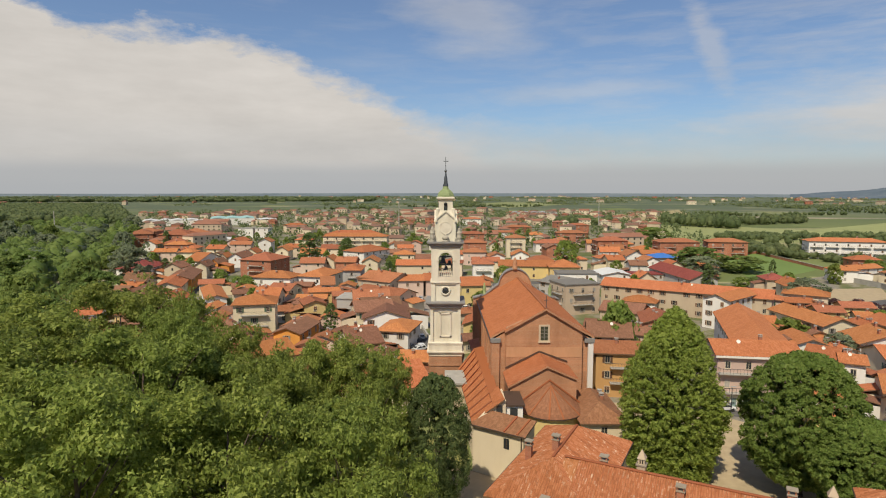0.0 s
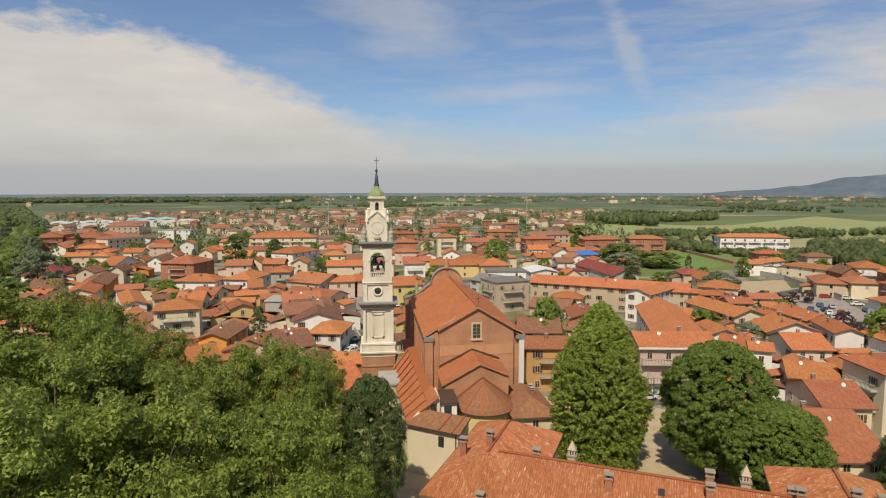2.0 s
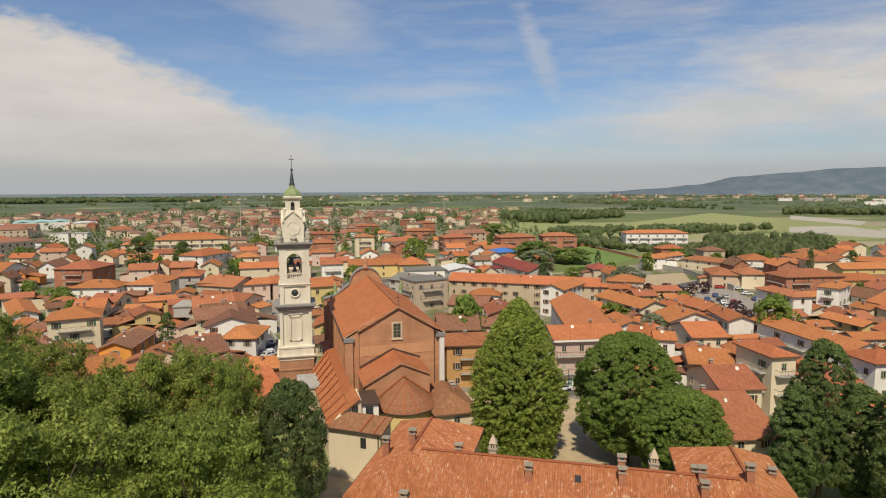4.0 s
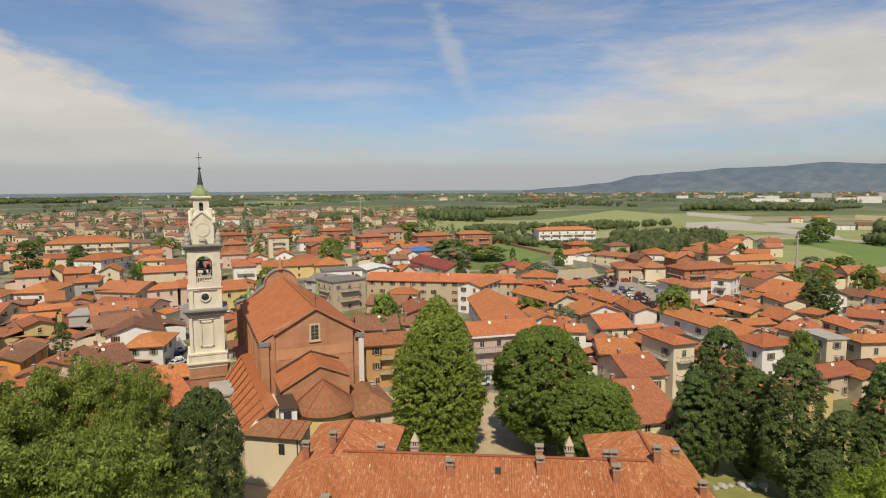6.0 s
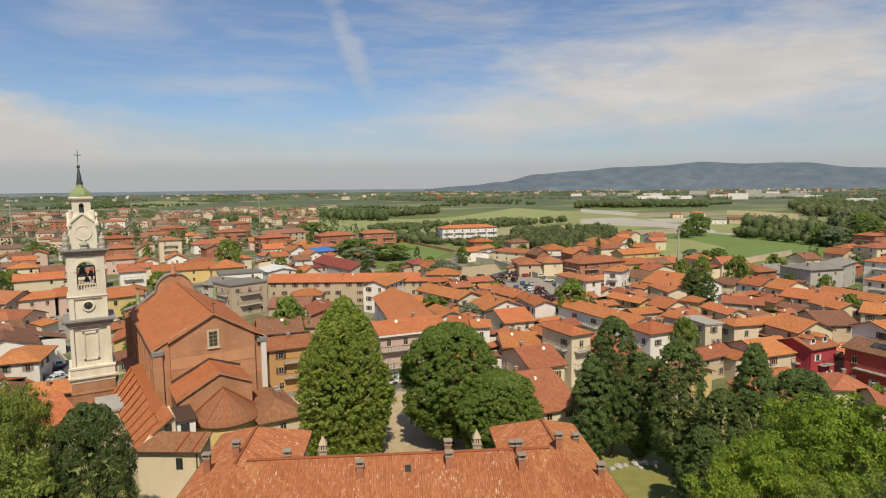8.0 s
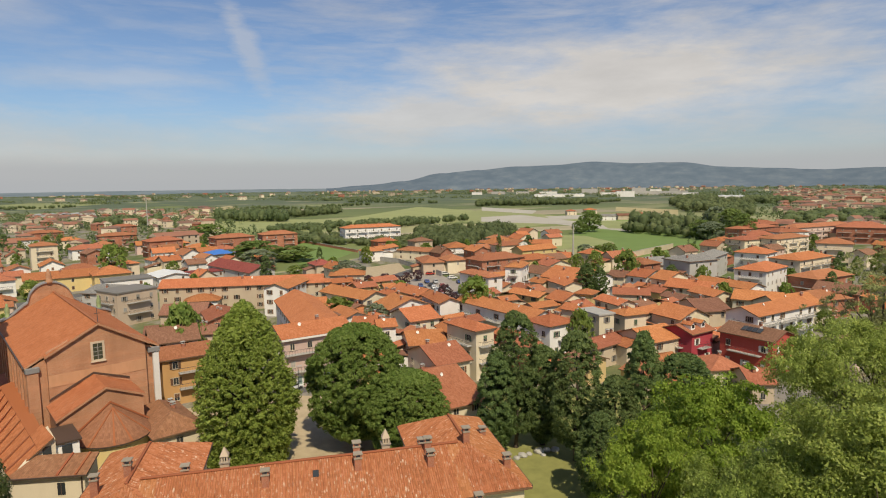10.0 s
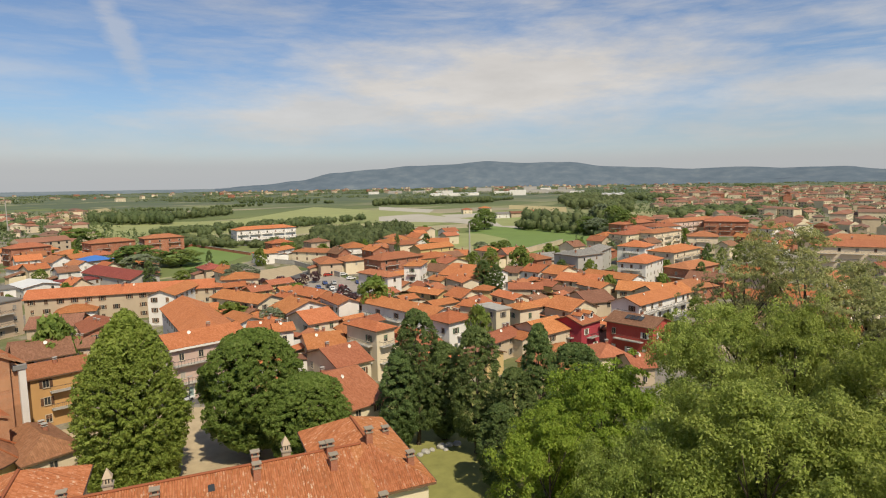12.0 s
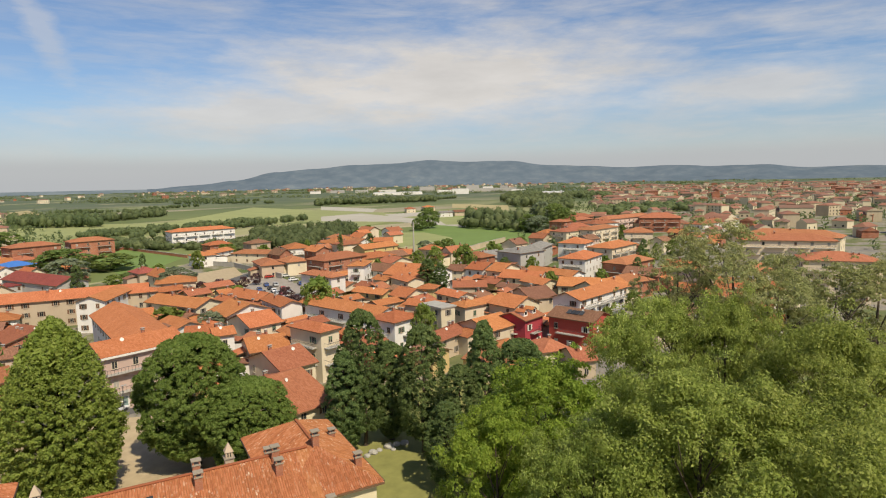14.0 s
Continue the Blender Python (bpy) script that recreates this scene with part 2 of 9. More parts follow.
plain("sheet_blue", (0.06, 0.19, 0.55), 0.5)
plain("asphalt", (0.115, 0.11, 0.108), 0.92, size=0.4, grain=0.5)
plain("gravel", (0.43, 0.340, 0.215), 0.95, size=0.5, grain=0.45)
plain("paving", (0.32, 0.28, 0.24), 0.92, size=0.3, grain=0.5)
plain("field_green", (0.165, 0.245, 0.06), 0.95, size=0.05, grain=0.35, vary=0.12)
plain("field_light", (0.25, 0.27, 0.105), 0.95, size=0.04, grain=0.35, vary=0.12)
plain("field_straw", (0.36, 0.30, 0.15), 0.95, size=0.04, grain=0.35, vary=0.1)
plain("field_soil", (0.30, 0.24, 0.17), 0.95, size=0.04, grain=0.35, vary=0.1)
# river bed, its colour darkened for the shade between the wooded banks
plain("river_bed_shade", (0.10, 0.11, 0.075), 0.5, size=0.1, grain=0.5)
plain("lawn", (0.25, 0.245, 0.075), 0.95, size=0.5, grain=0.5)
plain("plastic_film", (0.44, 0.41, 0.35), 0.95, spec=0.05, size=0.02, grain=0.35)
plain("bark", (0.10, 0.075, 0.055), 0.95, size=4, grain=0.6)
leaves("leaf_plane", (0.070, 0.100, 0.022), (0.172, 0.218, 0.042), (0.335, 0.375, 0.095))
leaves("leaf_dark", (0.064, 0.104, 0.036), (0.118, 0.170, 0.055), (0.19, 0.240, 0.08))
leaves("leaf_holm", (0.058, 0.088, 0.032), (0.104, 0.144, 0.050), (0.16, 0.20, 0.07))
leaves("leaf_ginkgo", (0.130, 0.175, 0.028), (0.225, 0.275, 0.050), (0.33, 0.365, 0.09))
leaves("leaf_garden", (0.095, 0.140, 0.028), (0.170, 0.228, 0.046), (0.26, 0.31, 0.08))
leaves("leaf_round", (0.085, 0.140, 0.026), (0.145, 0.215, 0.044), (0.23, 0.290, 0.075))
leaves("leaf_ash", (0.125, 0.172, 0.032), (0.228, 0.285, 0.056), (0.36, 0.402, 0.11))
leaves("leaf_light", (0.105, 0.165, 0.018), (0.200, 0.280, 0.034), (0.32, 0.385, 0.065))
leaves("leaf_airy", (0.17, 0.195, 0.066), (0.27, 0.290, 0.105), (0.40, 0.39, 0.18))
# far foliage: the grey of distant haze is put into the leaf colour
leaves("leaf_far_haze", (0.085, 0.118, 0.050), (0.130, 0.166, 0.068), (0.19, 0.220, 0.095))
leaves("leaf_wood", (0.085, 0.130, 0.034), (0.150, 0.210, 0.052), (0.24, 0.300, 0.085))
leaves("leaf_willow", (0.130, 0.165, 0.095), (0.185, 0.220, 0.130), (0.26, 0.290, 0.18))
leaves("leaf_plum", (0.06, 0.035, 0.038), (0.10, 0.055, 0.06), (0.15, 0.09, 0.09))


def build_ground_material():
    """Farmland in strips; beyond, woods and villages too small to tell apart."""
    n = start("farmland")
    p = n.stretch(coords(n), (1, 1, 1), 18)
    warp = n.mix(0.06, p, n.noise(p, 0.004, 3, 0.5, 1), "ADD")
    cell = n.add("ShaderNodeTexVoronoi", {"Vector": n.stretch(warp, (0.0042, 0.011, 1)), "Scale": 1.0}, distance="CHEBYCHEV")
    r = n.add("ShaderNodeSeparateColor", [cell.outputs["Color"]]).outputs
    col = n.ramp(r[0], (0.0, (0.12, 0.15, 0.055)), (0.35, (0.17, 0.20, 0.075)), (0.6, (0.235, 0.25, 0.11)), (0.8, (0.37, 0.34, 0.19)), (1.0, (0.38, 0.32, 0.23)))
    rough = n.noise(p, 0.05, 6, 0.6)
    col = n.mix(n.ramp(rough, (0.35, 0.0), (0.7, 0.35)), col, (0.13, 0.155, 0.065))
    d = n.add("ShaderNodeVectorMath", [coords(n)], operation="LENGTH").outputs["Value"]
    far = n.ramp(n.math("DIVIDE", d, 5000.0), (0.12, 0.0), (0.30, 0.95))
    woods = n.noise(p, 0.006, 6, 0.65)
    col = n.mix(n.math("MULTIPLY", n.ramp(woods, (0.36, 0.0), (0.48, 1.0)), far), col, (0.095, 0.120, 0.080))
    shader("farmland", col, 0.97, n=n, spec=0.1)
    # grounds of the town: yards of grass, grit and paving
    n = start("town_ground")
    p = coords(n)
    a, b = n.noise(p, 0.06, 5, 0.6), n.noise(p, 0.9, 4, 0.6)
    col = n.ramp(a, (0.38, (0.10, 0.135, 0.045)), (0.47, (0.17, 0.17, 0.08)), (0.53, (0.28, 0.25, 0.20)), (0.65, (0.22, 0.20, 0.18)))
    col = n.mix(n.ramp(b, (0.4, 0.0), (0.7, 0.4)), col, (0.08, 0.085, 0.05))
    shader("town_ground", col, 0.95, b, 0.3, 0.05, n=n, spec=0.15)
    # wooded hills, the blue haze of the far air mixed into their colour
    n = start("hill_wood_haze")
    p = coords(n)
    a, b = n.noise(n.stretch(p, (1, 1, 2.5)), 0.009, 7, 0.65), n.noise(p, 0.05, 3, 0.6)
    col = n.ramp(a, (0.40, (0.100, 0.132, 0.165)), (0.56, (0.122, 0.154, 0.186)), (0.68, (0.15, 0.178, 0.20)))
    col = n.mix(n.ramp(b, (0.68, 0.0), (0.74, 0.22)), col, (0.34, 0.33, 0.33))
    shader("hill_wood_haze", col, 1.0, n=n, spec=0.0)
    # flat horizon strip; its grey-blue haze is painted as base colour
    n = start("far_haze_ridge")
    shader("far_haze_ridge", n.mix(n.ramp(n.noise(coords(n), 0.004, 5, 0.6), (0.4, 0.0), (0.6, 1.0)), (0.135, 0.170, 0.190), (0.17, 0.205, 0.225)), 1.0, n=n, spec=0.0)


build_ground_material()


# ---- mesh helpers ----
def mesh_of(name, verts, faces, mats, index=None, uvs=None, smooth=False):
    me = bpy.data.meshes.new(name)
    me.from_pydata([tuple(v) for v in verts], [], [tuple(f) for f in faces])
    for m in mats:
        me.materials.append(MATS[m])
    if index is not None:
        me.polygons.foreach_set("material_index", np.asarray(index, dtype=np.int32))
    if uvs is not None:
        layer = me.uv_layers.new(name="metres")
        layer.data.foreach_set("uv", np.asarray(uvs, dtype=np.float32).ravel())
    if smooth:
        me.polygons.foreach_set("use_smooth", np.ones(len(me.polygons), dtype=bool))
    me.update()
    return me


def from_bm(name, bm, mats, smooth=False):
    me = bpy.data.meshes.new(name)
    bm.to_mesh(me)
    bm.free()
    for m in ([mats] if isinstance(mats, str) else mats):
        me.materials.append(MATS[m])
    if smooth:
        me.polygons.foreach_set("use_smooth", np.ones(len(me.polygons), dtype=bool))
    return me


def thing(name, m, label, category, group="", kind=""):
    e = new(name)
    e.empty_display_size = 0.3
    e.matrix_world = m
    return tagged(e, label, category, group, kind)


def part(name, data, material, parent, label="", m=None):
    """One mesh (a bmesh or mesh data) under a thing or a part, at the pose m in its parent's frame."""
    me = from_bm(name, data, material) if isinstance(data, bmesh.types.BMesh) else data
    ob = new(name, me)
    ob.parent = parent
    if m is not None:
        ob.matrix_basis = m
    if label:
        tagged(ob, label)
    return ob


def put_box(bm, x0, x1, y0, y1, z0, z1, mat=0, bevel=0.0):
    r = bmesh.ops.create_cube(bm, size=1.0, matrix=Matrix.Translation(((x0 + x1) / 2, (y0 + y1) / 2, (z0 + z1) / 2)) @ Matrix.Diagonal((x1 - x0, y1 - y0, z1 - z0, 1)))
    faces = {f for v in r["verts"] for f in v.link_faces}
    for f in faces:
        f.material_index = mat
    if bevel:
        edges = list({e for f in faces for e in f.edges})
        bmesh.ops.bevel(bm, geom=edges, offset=bevel, segments=1, affect="EDGES")


def box(x0, x1, y0, y1, z0, z1, bevel=0.0):
    bm = bmesh.new()
    put_box(bm, x0, x1, y0, y1, z0, z1, 0, bevel)
    return bm


def put_poly(bm, pts, height=None, mat=0):
    """A flat polygon, or a prism of it along the vector height."""
    vs = [bm.verts.new(p) for p in pts]
    f = bm.faces.new(vs)
    f.material_index = mat
    if height is not None:
        ext = bmesh.ops.extrude_face_region(bm, geom=[f])
        bmesh.ops.translate(bm, verts=[v for v in ext["geom"] if isinstance(v, bmesh.types.BMVert)], vec=height)
        for g in ext["geom"]:
            if isinstance(g, bmesh.types.BMFace):
                g.material_index = mat
        for v in vs:
            for g in v.link_faces:
                g.material_index = mat
    return f


def put_tube(bm, x, y, z0, z1, r0, r1, seg=10, mat=0):
    r = bmesh.ops.create_cone(bm, cap_ends=True, segments=seg, radius1=r0, radius2=max(r1, 0.001), depth=z1 - z0, matrix=Matrix.Translation((x, y, (z0 + z1) / 2)))
    for f in {f for v in r["verts"] for f in v.link_faces}:
        f.material_index = mat


def lathe(profile, seg=16, name="turned", mats=("tower_stone",), smooth=True, square=False):
    """Turns a profile of (radius, height) round the z axis; square: four sides, radius being half the width."""
    verts, faces = [], []
    s = 4 if square else seg
    for r, z in profile:
        for k in range(s):
            a = 2 * math.pi * (k + 0.5) / s
            q = r * (math.sqrt(2) if square else 1)
            verts.append((q * math.cos(a), q * math.sin(a), z))
    for i in range(len(profile) - 1):
        for k in range(s):
            faces.append((i * s + k, i * s + (k + 1) % s, (i + 1) * s + (k + 1) % s, (i + 1) * s + k))
    faces.append(tuple(range(s))[::-1])
    faces.append(tuple((len(profile) - 1) * s + k for k in range(s)))
    return mesh_of(name, verts, faces, mats, smooth=smooth and not square)


class Roof:
    """Sloping slabs with metre coordinates for the tiles; material 0 is tile, 1 the eave's underside and edge."""

    def __init__(self):
        self.v, self.f, self.i, self.uv = [], [], [], []

    def slab(self, pts, along, thick=0.22):
        """pts: a planar outline, anticlockwise from above; along: the eave's direction."""
        pts = [Vector(p) for p in pts]
        u = Vector(along).normalized()
        nrm = (pts[1] - pts[0]).cross(pts[2] - pts[0]).normalized()
        if nrm.z < 0:
            pts.reverse()
            nrm = -nrm
        w = nrm.cross(u)
        b, k = len(self.v), len(pts)
        low = min(p.z for p in pts)
        org = next(p for p in pts if p.z == low)
        self.v += [*pts, *[p - Vector((0, 0, thick)) for p in pts]]
        self.f.append(tuple(range(b, b + k)))
        self.i.append(0)
        self.uv += [((p - org).dot(u), (p - org).dot(w)) for p in pts]
        self.f.append(tuple(range(b + 2 * k - 1, b + k - 1, -1)))
        self.i.append(1)
        self.uv += [(0, 0)] * k
        for j in range(k):
            q = (j + 1) % k
            self.f.append((b + j, b + k + j, b + k + q, b + q))
            self.i.append(1)
            self.uv += [(0, 0)] * 4

    def mesh(self, tile, under="wood_eave", name="roof"):
        """Corners that meet are one vertex, so that the slopes hang together."""
        seen, place, order = {}, [], []
        for p in self.v:
            key = (round(p[0], 3), round(p[1], 3), round(p[2], 3))
            if key not in seen:
                seen[key] = len(place)
                place.append(p)
            order.append(seen[key])
        return mesh_of(name, place, [tuple(order[k] for k in f) for f in self.f], [tile, under], self.i, self.uv)


def gable(roof, x0, x1, y0, y1, z, rise, over=0.5, axis="x", thick=0.22):
    """A pitched roof over a rectangle; the ridge runs along axis."""
    if axis == "x":
        c, half = (y0 + y1) / 2, (y1 - y0) / 2
        k = rise / half
        a, b, lo = x0 - over, x1 + over, z - over * k
        roof.slab([(a, y0 - over, lo), (b, y0 - over, lo), (b, c, z + rise), (a, c, z + rise)], (1, 0, 0), thick)
        roof.slab([(b, y1 + over, lo), (a, y1 + over, lo), (a, c, z + rise), (b, c, z + rise)], (-1, 0, 0), thick)
    else:
        c, half = (x0 + x1) / 2, (x1 - x0) / 2
        k = rise / half
        a, b, lo = y0 - over, y1 + over, z - over * k
        roof.slab([(x0 - over, b, lo), (x0 - over, a, lo), (c, a, z + rise), (c, b, z + rise)], (0, -1, 0), thick)
        roof.slab([(x1 + over, a, lo), (x1 + over, b, lo), (c, b, z + rise), (c, a, z + rise)], (0, 1, 0), thick)


def hip(roof, x0, x1, y0, y1, z, rise, over=0.6, thick=0.22):
    x0, x1, y0, y1 = x0 - over, x1 + over, y0 - over, y1 + over
    w, d = x1 - x0, y1 - y0
    if w >= d:
        r0, r1 = (x0 + d / 2, (y0 + y1) / 2), (x1 - d / 2, (y0 + y1) / 2)
        A, B, C, D = (x0, y0, z), (x1, y0, z), (x1, y1, z), (x0, y1, z)
        P, Q = (*r0, z + rise), (*r1, z + rise)
        sl = [([A, B, Q, P], (1, 0, 0)), ([B, C, Q], (0, 1, 0)), ([C, D, P, Q], (-1, 0, 0)), ([D, A, P], (0, -1, 0))]
    else:
        r0, r1 = ((x0 + x1) / 2, y0 + w / 2), ((x0 + x1) / 2, y1 - w / 2)
        A, B, C, D = (x0, y0, z), (x1, y0, z), (x1, y1, z), (x0, y1, z)
        P, Q = (*r0, z + rise), (*r1, z + rise)
        sl = [([A, B, P], (1, 0, 0)), ([B, C, Q, P], (0, 1, 0)), ([C, D, Q], (-1, 0, 0)), ([D, A, P, Q], (0, -1, 0))]
    for pts, along in sl:
        roof.slab(pts, along, thick)


def walls(x0, x1, y0, y1, h, rise=0.0, axis=""):
    """Four walls (with gables) as one closed solid."""
    bm = bmesh.new()
    if axis == "x" and rise:
        c = (y0 + y1) / 2
        put_poly(bm, [(x0, y1, 0), (x0, y0, 0), (x0, y0, h), (x0, c, h + rise - 0.05), (x0, y1, h)], (x1 - x0, 0, 0))
    elif axis == "y" and rise:
        c = (x0 + x1) / 2
        put_poly(bm, [(x0, y0, 0), (x1, y0, 0), (x1, y0, h), (c, y0, h + rise - 0.05), (x0, y0, h)], (0, y1 - y0, 0))
    else:
        put_box(bm, x0, x1, y0, y1, 0, h)
    bmesh.ops.recalc_face_normals(bm, faces=bm.faces)
    return bm


def window_mesh(kind, w=1.0, h=1.45):
    """A window standing on x, its sill at z = 0, facing -y: one skin of stepped cells (sill, surround, panes, shutters)."""
    sh = w * 0.52 if kind == "leaf" else 0.0
    xs = [-w / 2 - 0.12 - sh, -w / 2 - 0.12, -w / 2, -0.035, 0.035, w / 2, w / 2 + 0.12, w / 2 + 0.12 + sh]
    zs = [-0.17, -0.08, 0.0, h * 0.45, h, h + 0.12]
    if not sh:
        xs = xs[1:-1]
    nx, nz = len(xs) - 1, len(zs) - 1
    mid0, mid1 = (2, 4) if sh else (1, 3)

    def cell(i, k):
        if i < 0 or k < 0 or i >= nx or k >= nz:
            return 0.02, 0
        if sh and i in (0, nx - 1):
            return (-0.10, 2) if 2 <= k <= 3 else (0.0, 0)
        if k == 0:
            return -0.16, 0
        if 2 <= k <= 3 and i in (mid0, mid1):
            if kind == "shut" or (kind == "blind" and k == 3):
                return -0.09, 2
            return -0.03, 1
        return -0.07, 0

    bm = bmesh.new()

    def face(pts, m):
        f = bm.faces.new([bm.verts.new(p) for p in pts])
        f.material_index = m

    for i in range(nx):
        for k in range(nz):
            y, m = cell(i, k)
            face([(xs[i], y, zs[k]), (xs[i + 1], y, zs[k]), (xs[i + 1], y, zs[k + 1]), (xs[i], y, zs[k + 1])], m)
    for i in range(nx + 1):
        for k in range(nz):
            a, b = cell(i - 1, k)[0], cell(i, k)[0]
            if abs(a - b) > 1e-4:
                face([(xs[i], a, zs[k]), (xs[i], b, zs[k]), (xs[i], b, zs[k + 1]), (xs[i], a, zs[k + 1])], 0)
    for i in range(nx):
        for k in range(nz + 1):
            a, b = cell(i, k - 1)[0], cell(i, k)[0]
            if abs(a - b) > 1e-4:
                face([(xs[i], a, zs[k]), (xs[i + 1], a, zs[k]), (xs[i + 1], b, zs[k]), (xs[i], b, zs[k])], 0)
    bmesh.ops.remove_doubles(bm, verts=bm.verts, dist=0.0005)
    bmesh.ops.recalc_face_normals(bm, faces=bm.faces)
    return bm


WINDOWS = {}
for _s in ("shutter_brown", "shutter_green", "shutter_grey", "trim_white"):
    for _k in ("shut", "leaf", "blind", "bare"):
        WINDOWS[_s, _k] = from_bm("window", window_mesh(_k), ["window_trim", "glass_dark", _s])


def balcony_mesh(w):
    bm = bmesh.new()
    put_box(bm, -w / 2, w / 2, -1.2, 0.0, -0.16, 0.0, 0)
    put_box(bm, -w / 2, w / 2, -1.2, -1.15, 0.92, 0.98, 1)
    for k in range(int(w / 0.28) + 1):
        x = -w / 2 + 0.02 + k * (w - 0.04) / int(w / 0.28)
        put_box(bm, x - 0.012, x + 0.012, -1.19, -1.16, 0.0, 0.93, 1)
    for x in (-w / 2, w / 2 - 0.04):
        put_box(bm, x, x + 0.04, -1.2, 0.0, 0.92, 0.98, 1)
    return bm


def far_window_mesh():
    """A shallow surround with a sunk dark pane, for houses farther off."""
    bm = bmesh.new()
    outer = [bm.verts.new(p) for p in ((-0.6, -0.05, -0.1), (0.6, -0.05, -0.1), (0.6, -0.05, 1.5), (-0.6, -0.05, 1.5))]
    back = [bm.verts.new((v.co.x, 0.02, v.co.z)) for v in outer]
    inner = [bm.verts.new(p) for p in ((-0.47, -0.05, 0.0), (0.47, -0.05, 0.0), (0.47, -0.05, 1.4), (-0.47, -0.05, 1.4))]
    for k in range(4):
        j = (k + 1) % 4
        bm.faces.new((outer[k], outer[j], inner[j], inner[k]))
        bm.faces.new((back[k], back[j], outer[j], outer[k]))
    bm.faces.new(inner).material_index = 1
    bmesh.ops.recalc_face_normals(bm, faces=bm.faces)
    return bm


FAR_WINDOWS = [from_bm("window", far_window_mesh(), ["window_trim", g]) for g in ("glass_dark", "shutter_brown", "shutter_grey")]
BALCONY = from_bm("balcony", balcony_mesh(3.4), ["concrete", "iron"])
BALCONY_LONG = from_bm("balcony", balcony_mesh(7.0), ["concrete", "iron"])


def chimney_mesh():
    bm = bmesh.new()
    put_box(bm, -0.35, 0.35, -0.3, 0.3, -1.2, 0.9, 0)
    put_box(bm, -0.45, 0.45, -0.4, 0.4, 0.9, 1.0, 1)
    for x in (-0.35, 0.25):
        put_box(bm, x, x + 0.1, -0.3, 0.3, 1.0, 1.3, 0)
    put_box(bm, -0.48, 0.48, -0.42, 0.42, 1.3, 1.38, 1)
    return from_bm("chimney", bm, ["house_brick", "concrete"])


CHIMNEY = chimney_mesh()
DISH = lathe([(0.05, 0.0), (0.3, 0.06), (0.42, 0.16), (0.40, 0.17), (0.28, 0.09), (0.02, 0.04)], 14, "satellite_dish", ("trim_white",))
LOOKS = {"cream": "cream", "white": "white", "yellow": "yellow", "ochre": "ochre-yellow", "pink": "pale pink", "orange": "orange", "grey": "grey", "red": "dark red", "beige": "beige",
         "brick": "red brick"}
ROOFS = {"tile_orange": "orange", "tile_red": "red", "tile_brown": "brown", "tile_grey": "grey", "tile_crimson": "crimson", "tile_old": "weathered orange", "tile_nave": "orange", "tile_apse": "brown",  "sheet_white": "white sheet",
         "sheet_grey": "grey sheet", "sheet_teal": "teal sheet", "sheet_blue": "blue sheet", "concrete": "flat concrete"}
dice = random.Random(11)


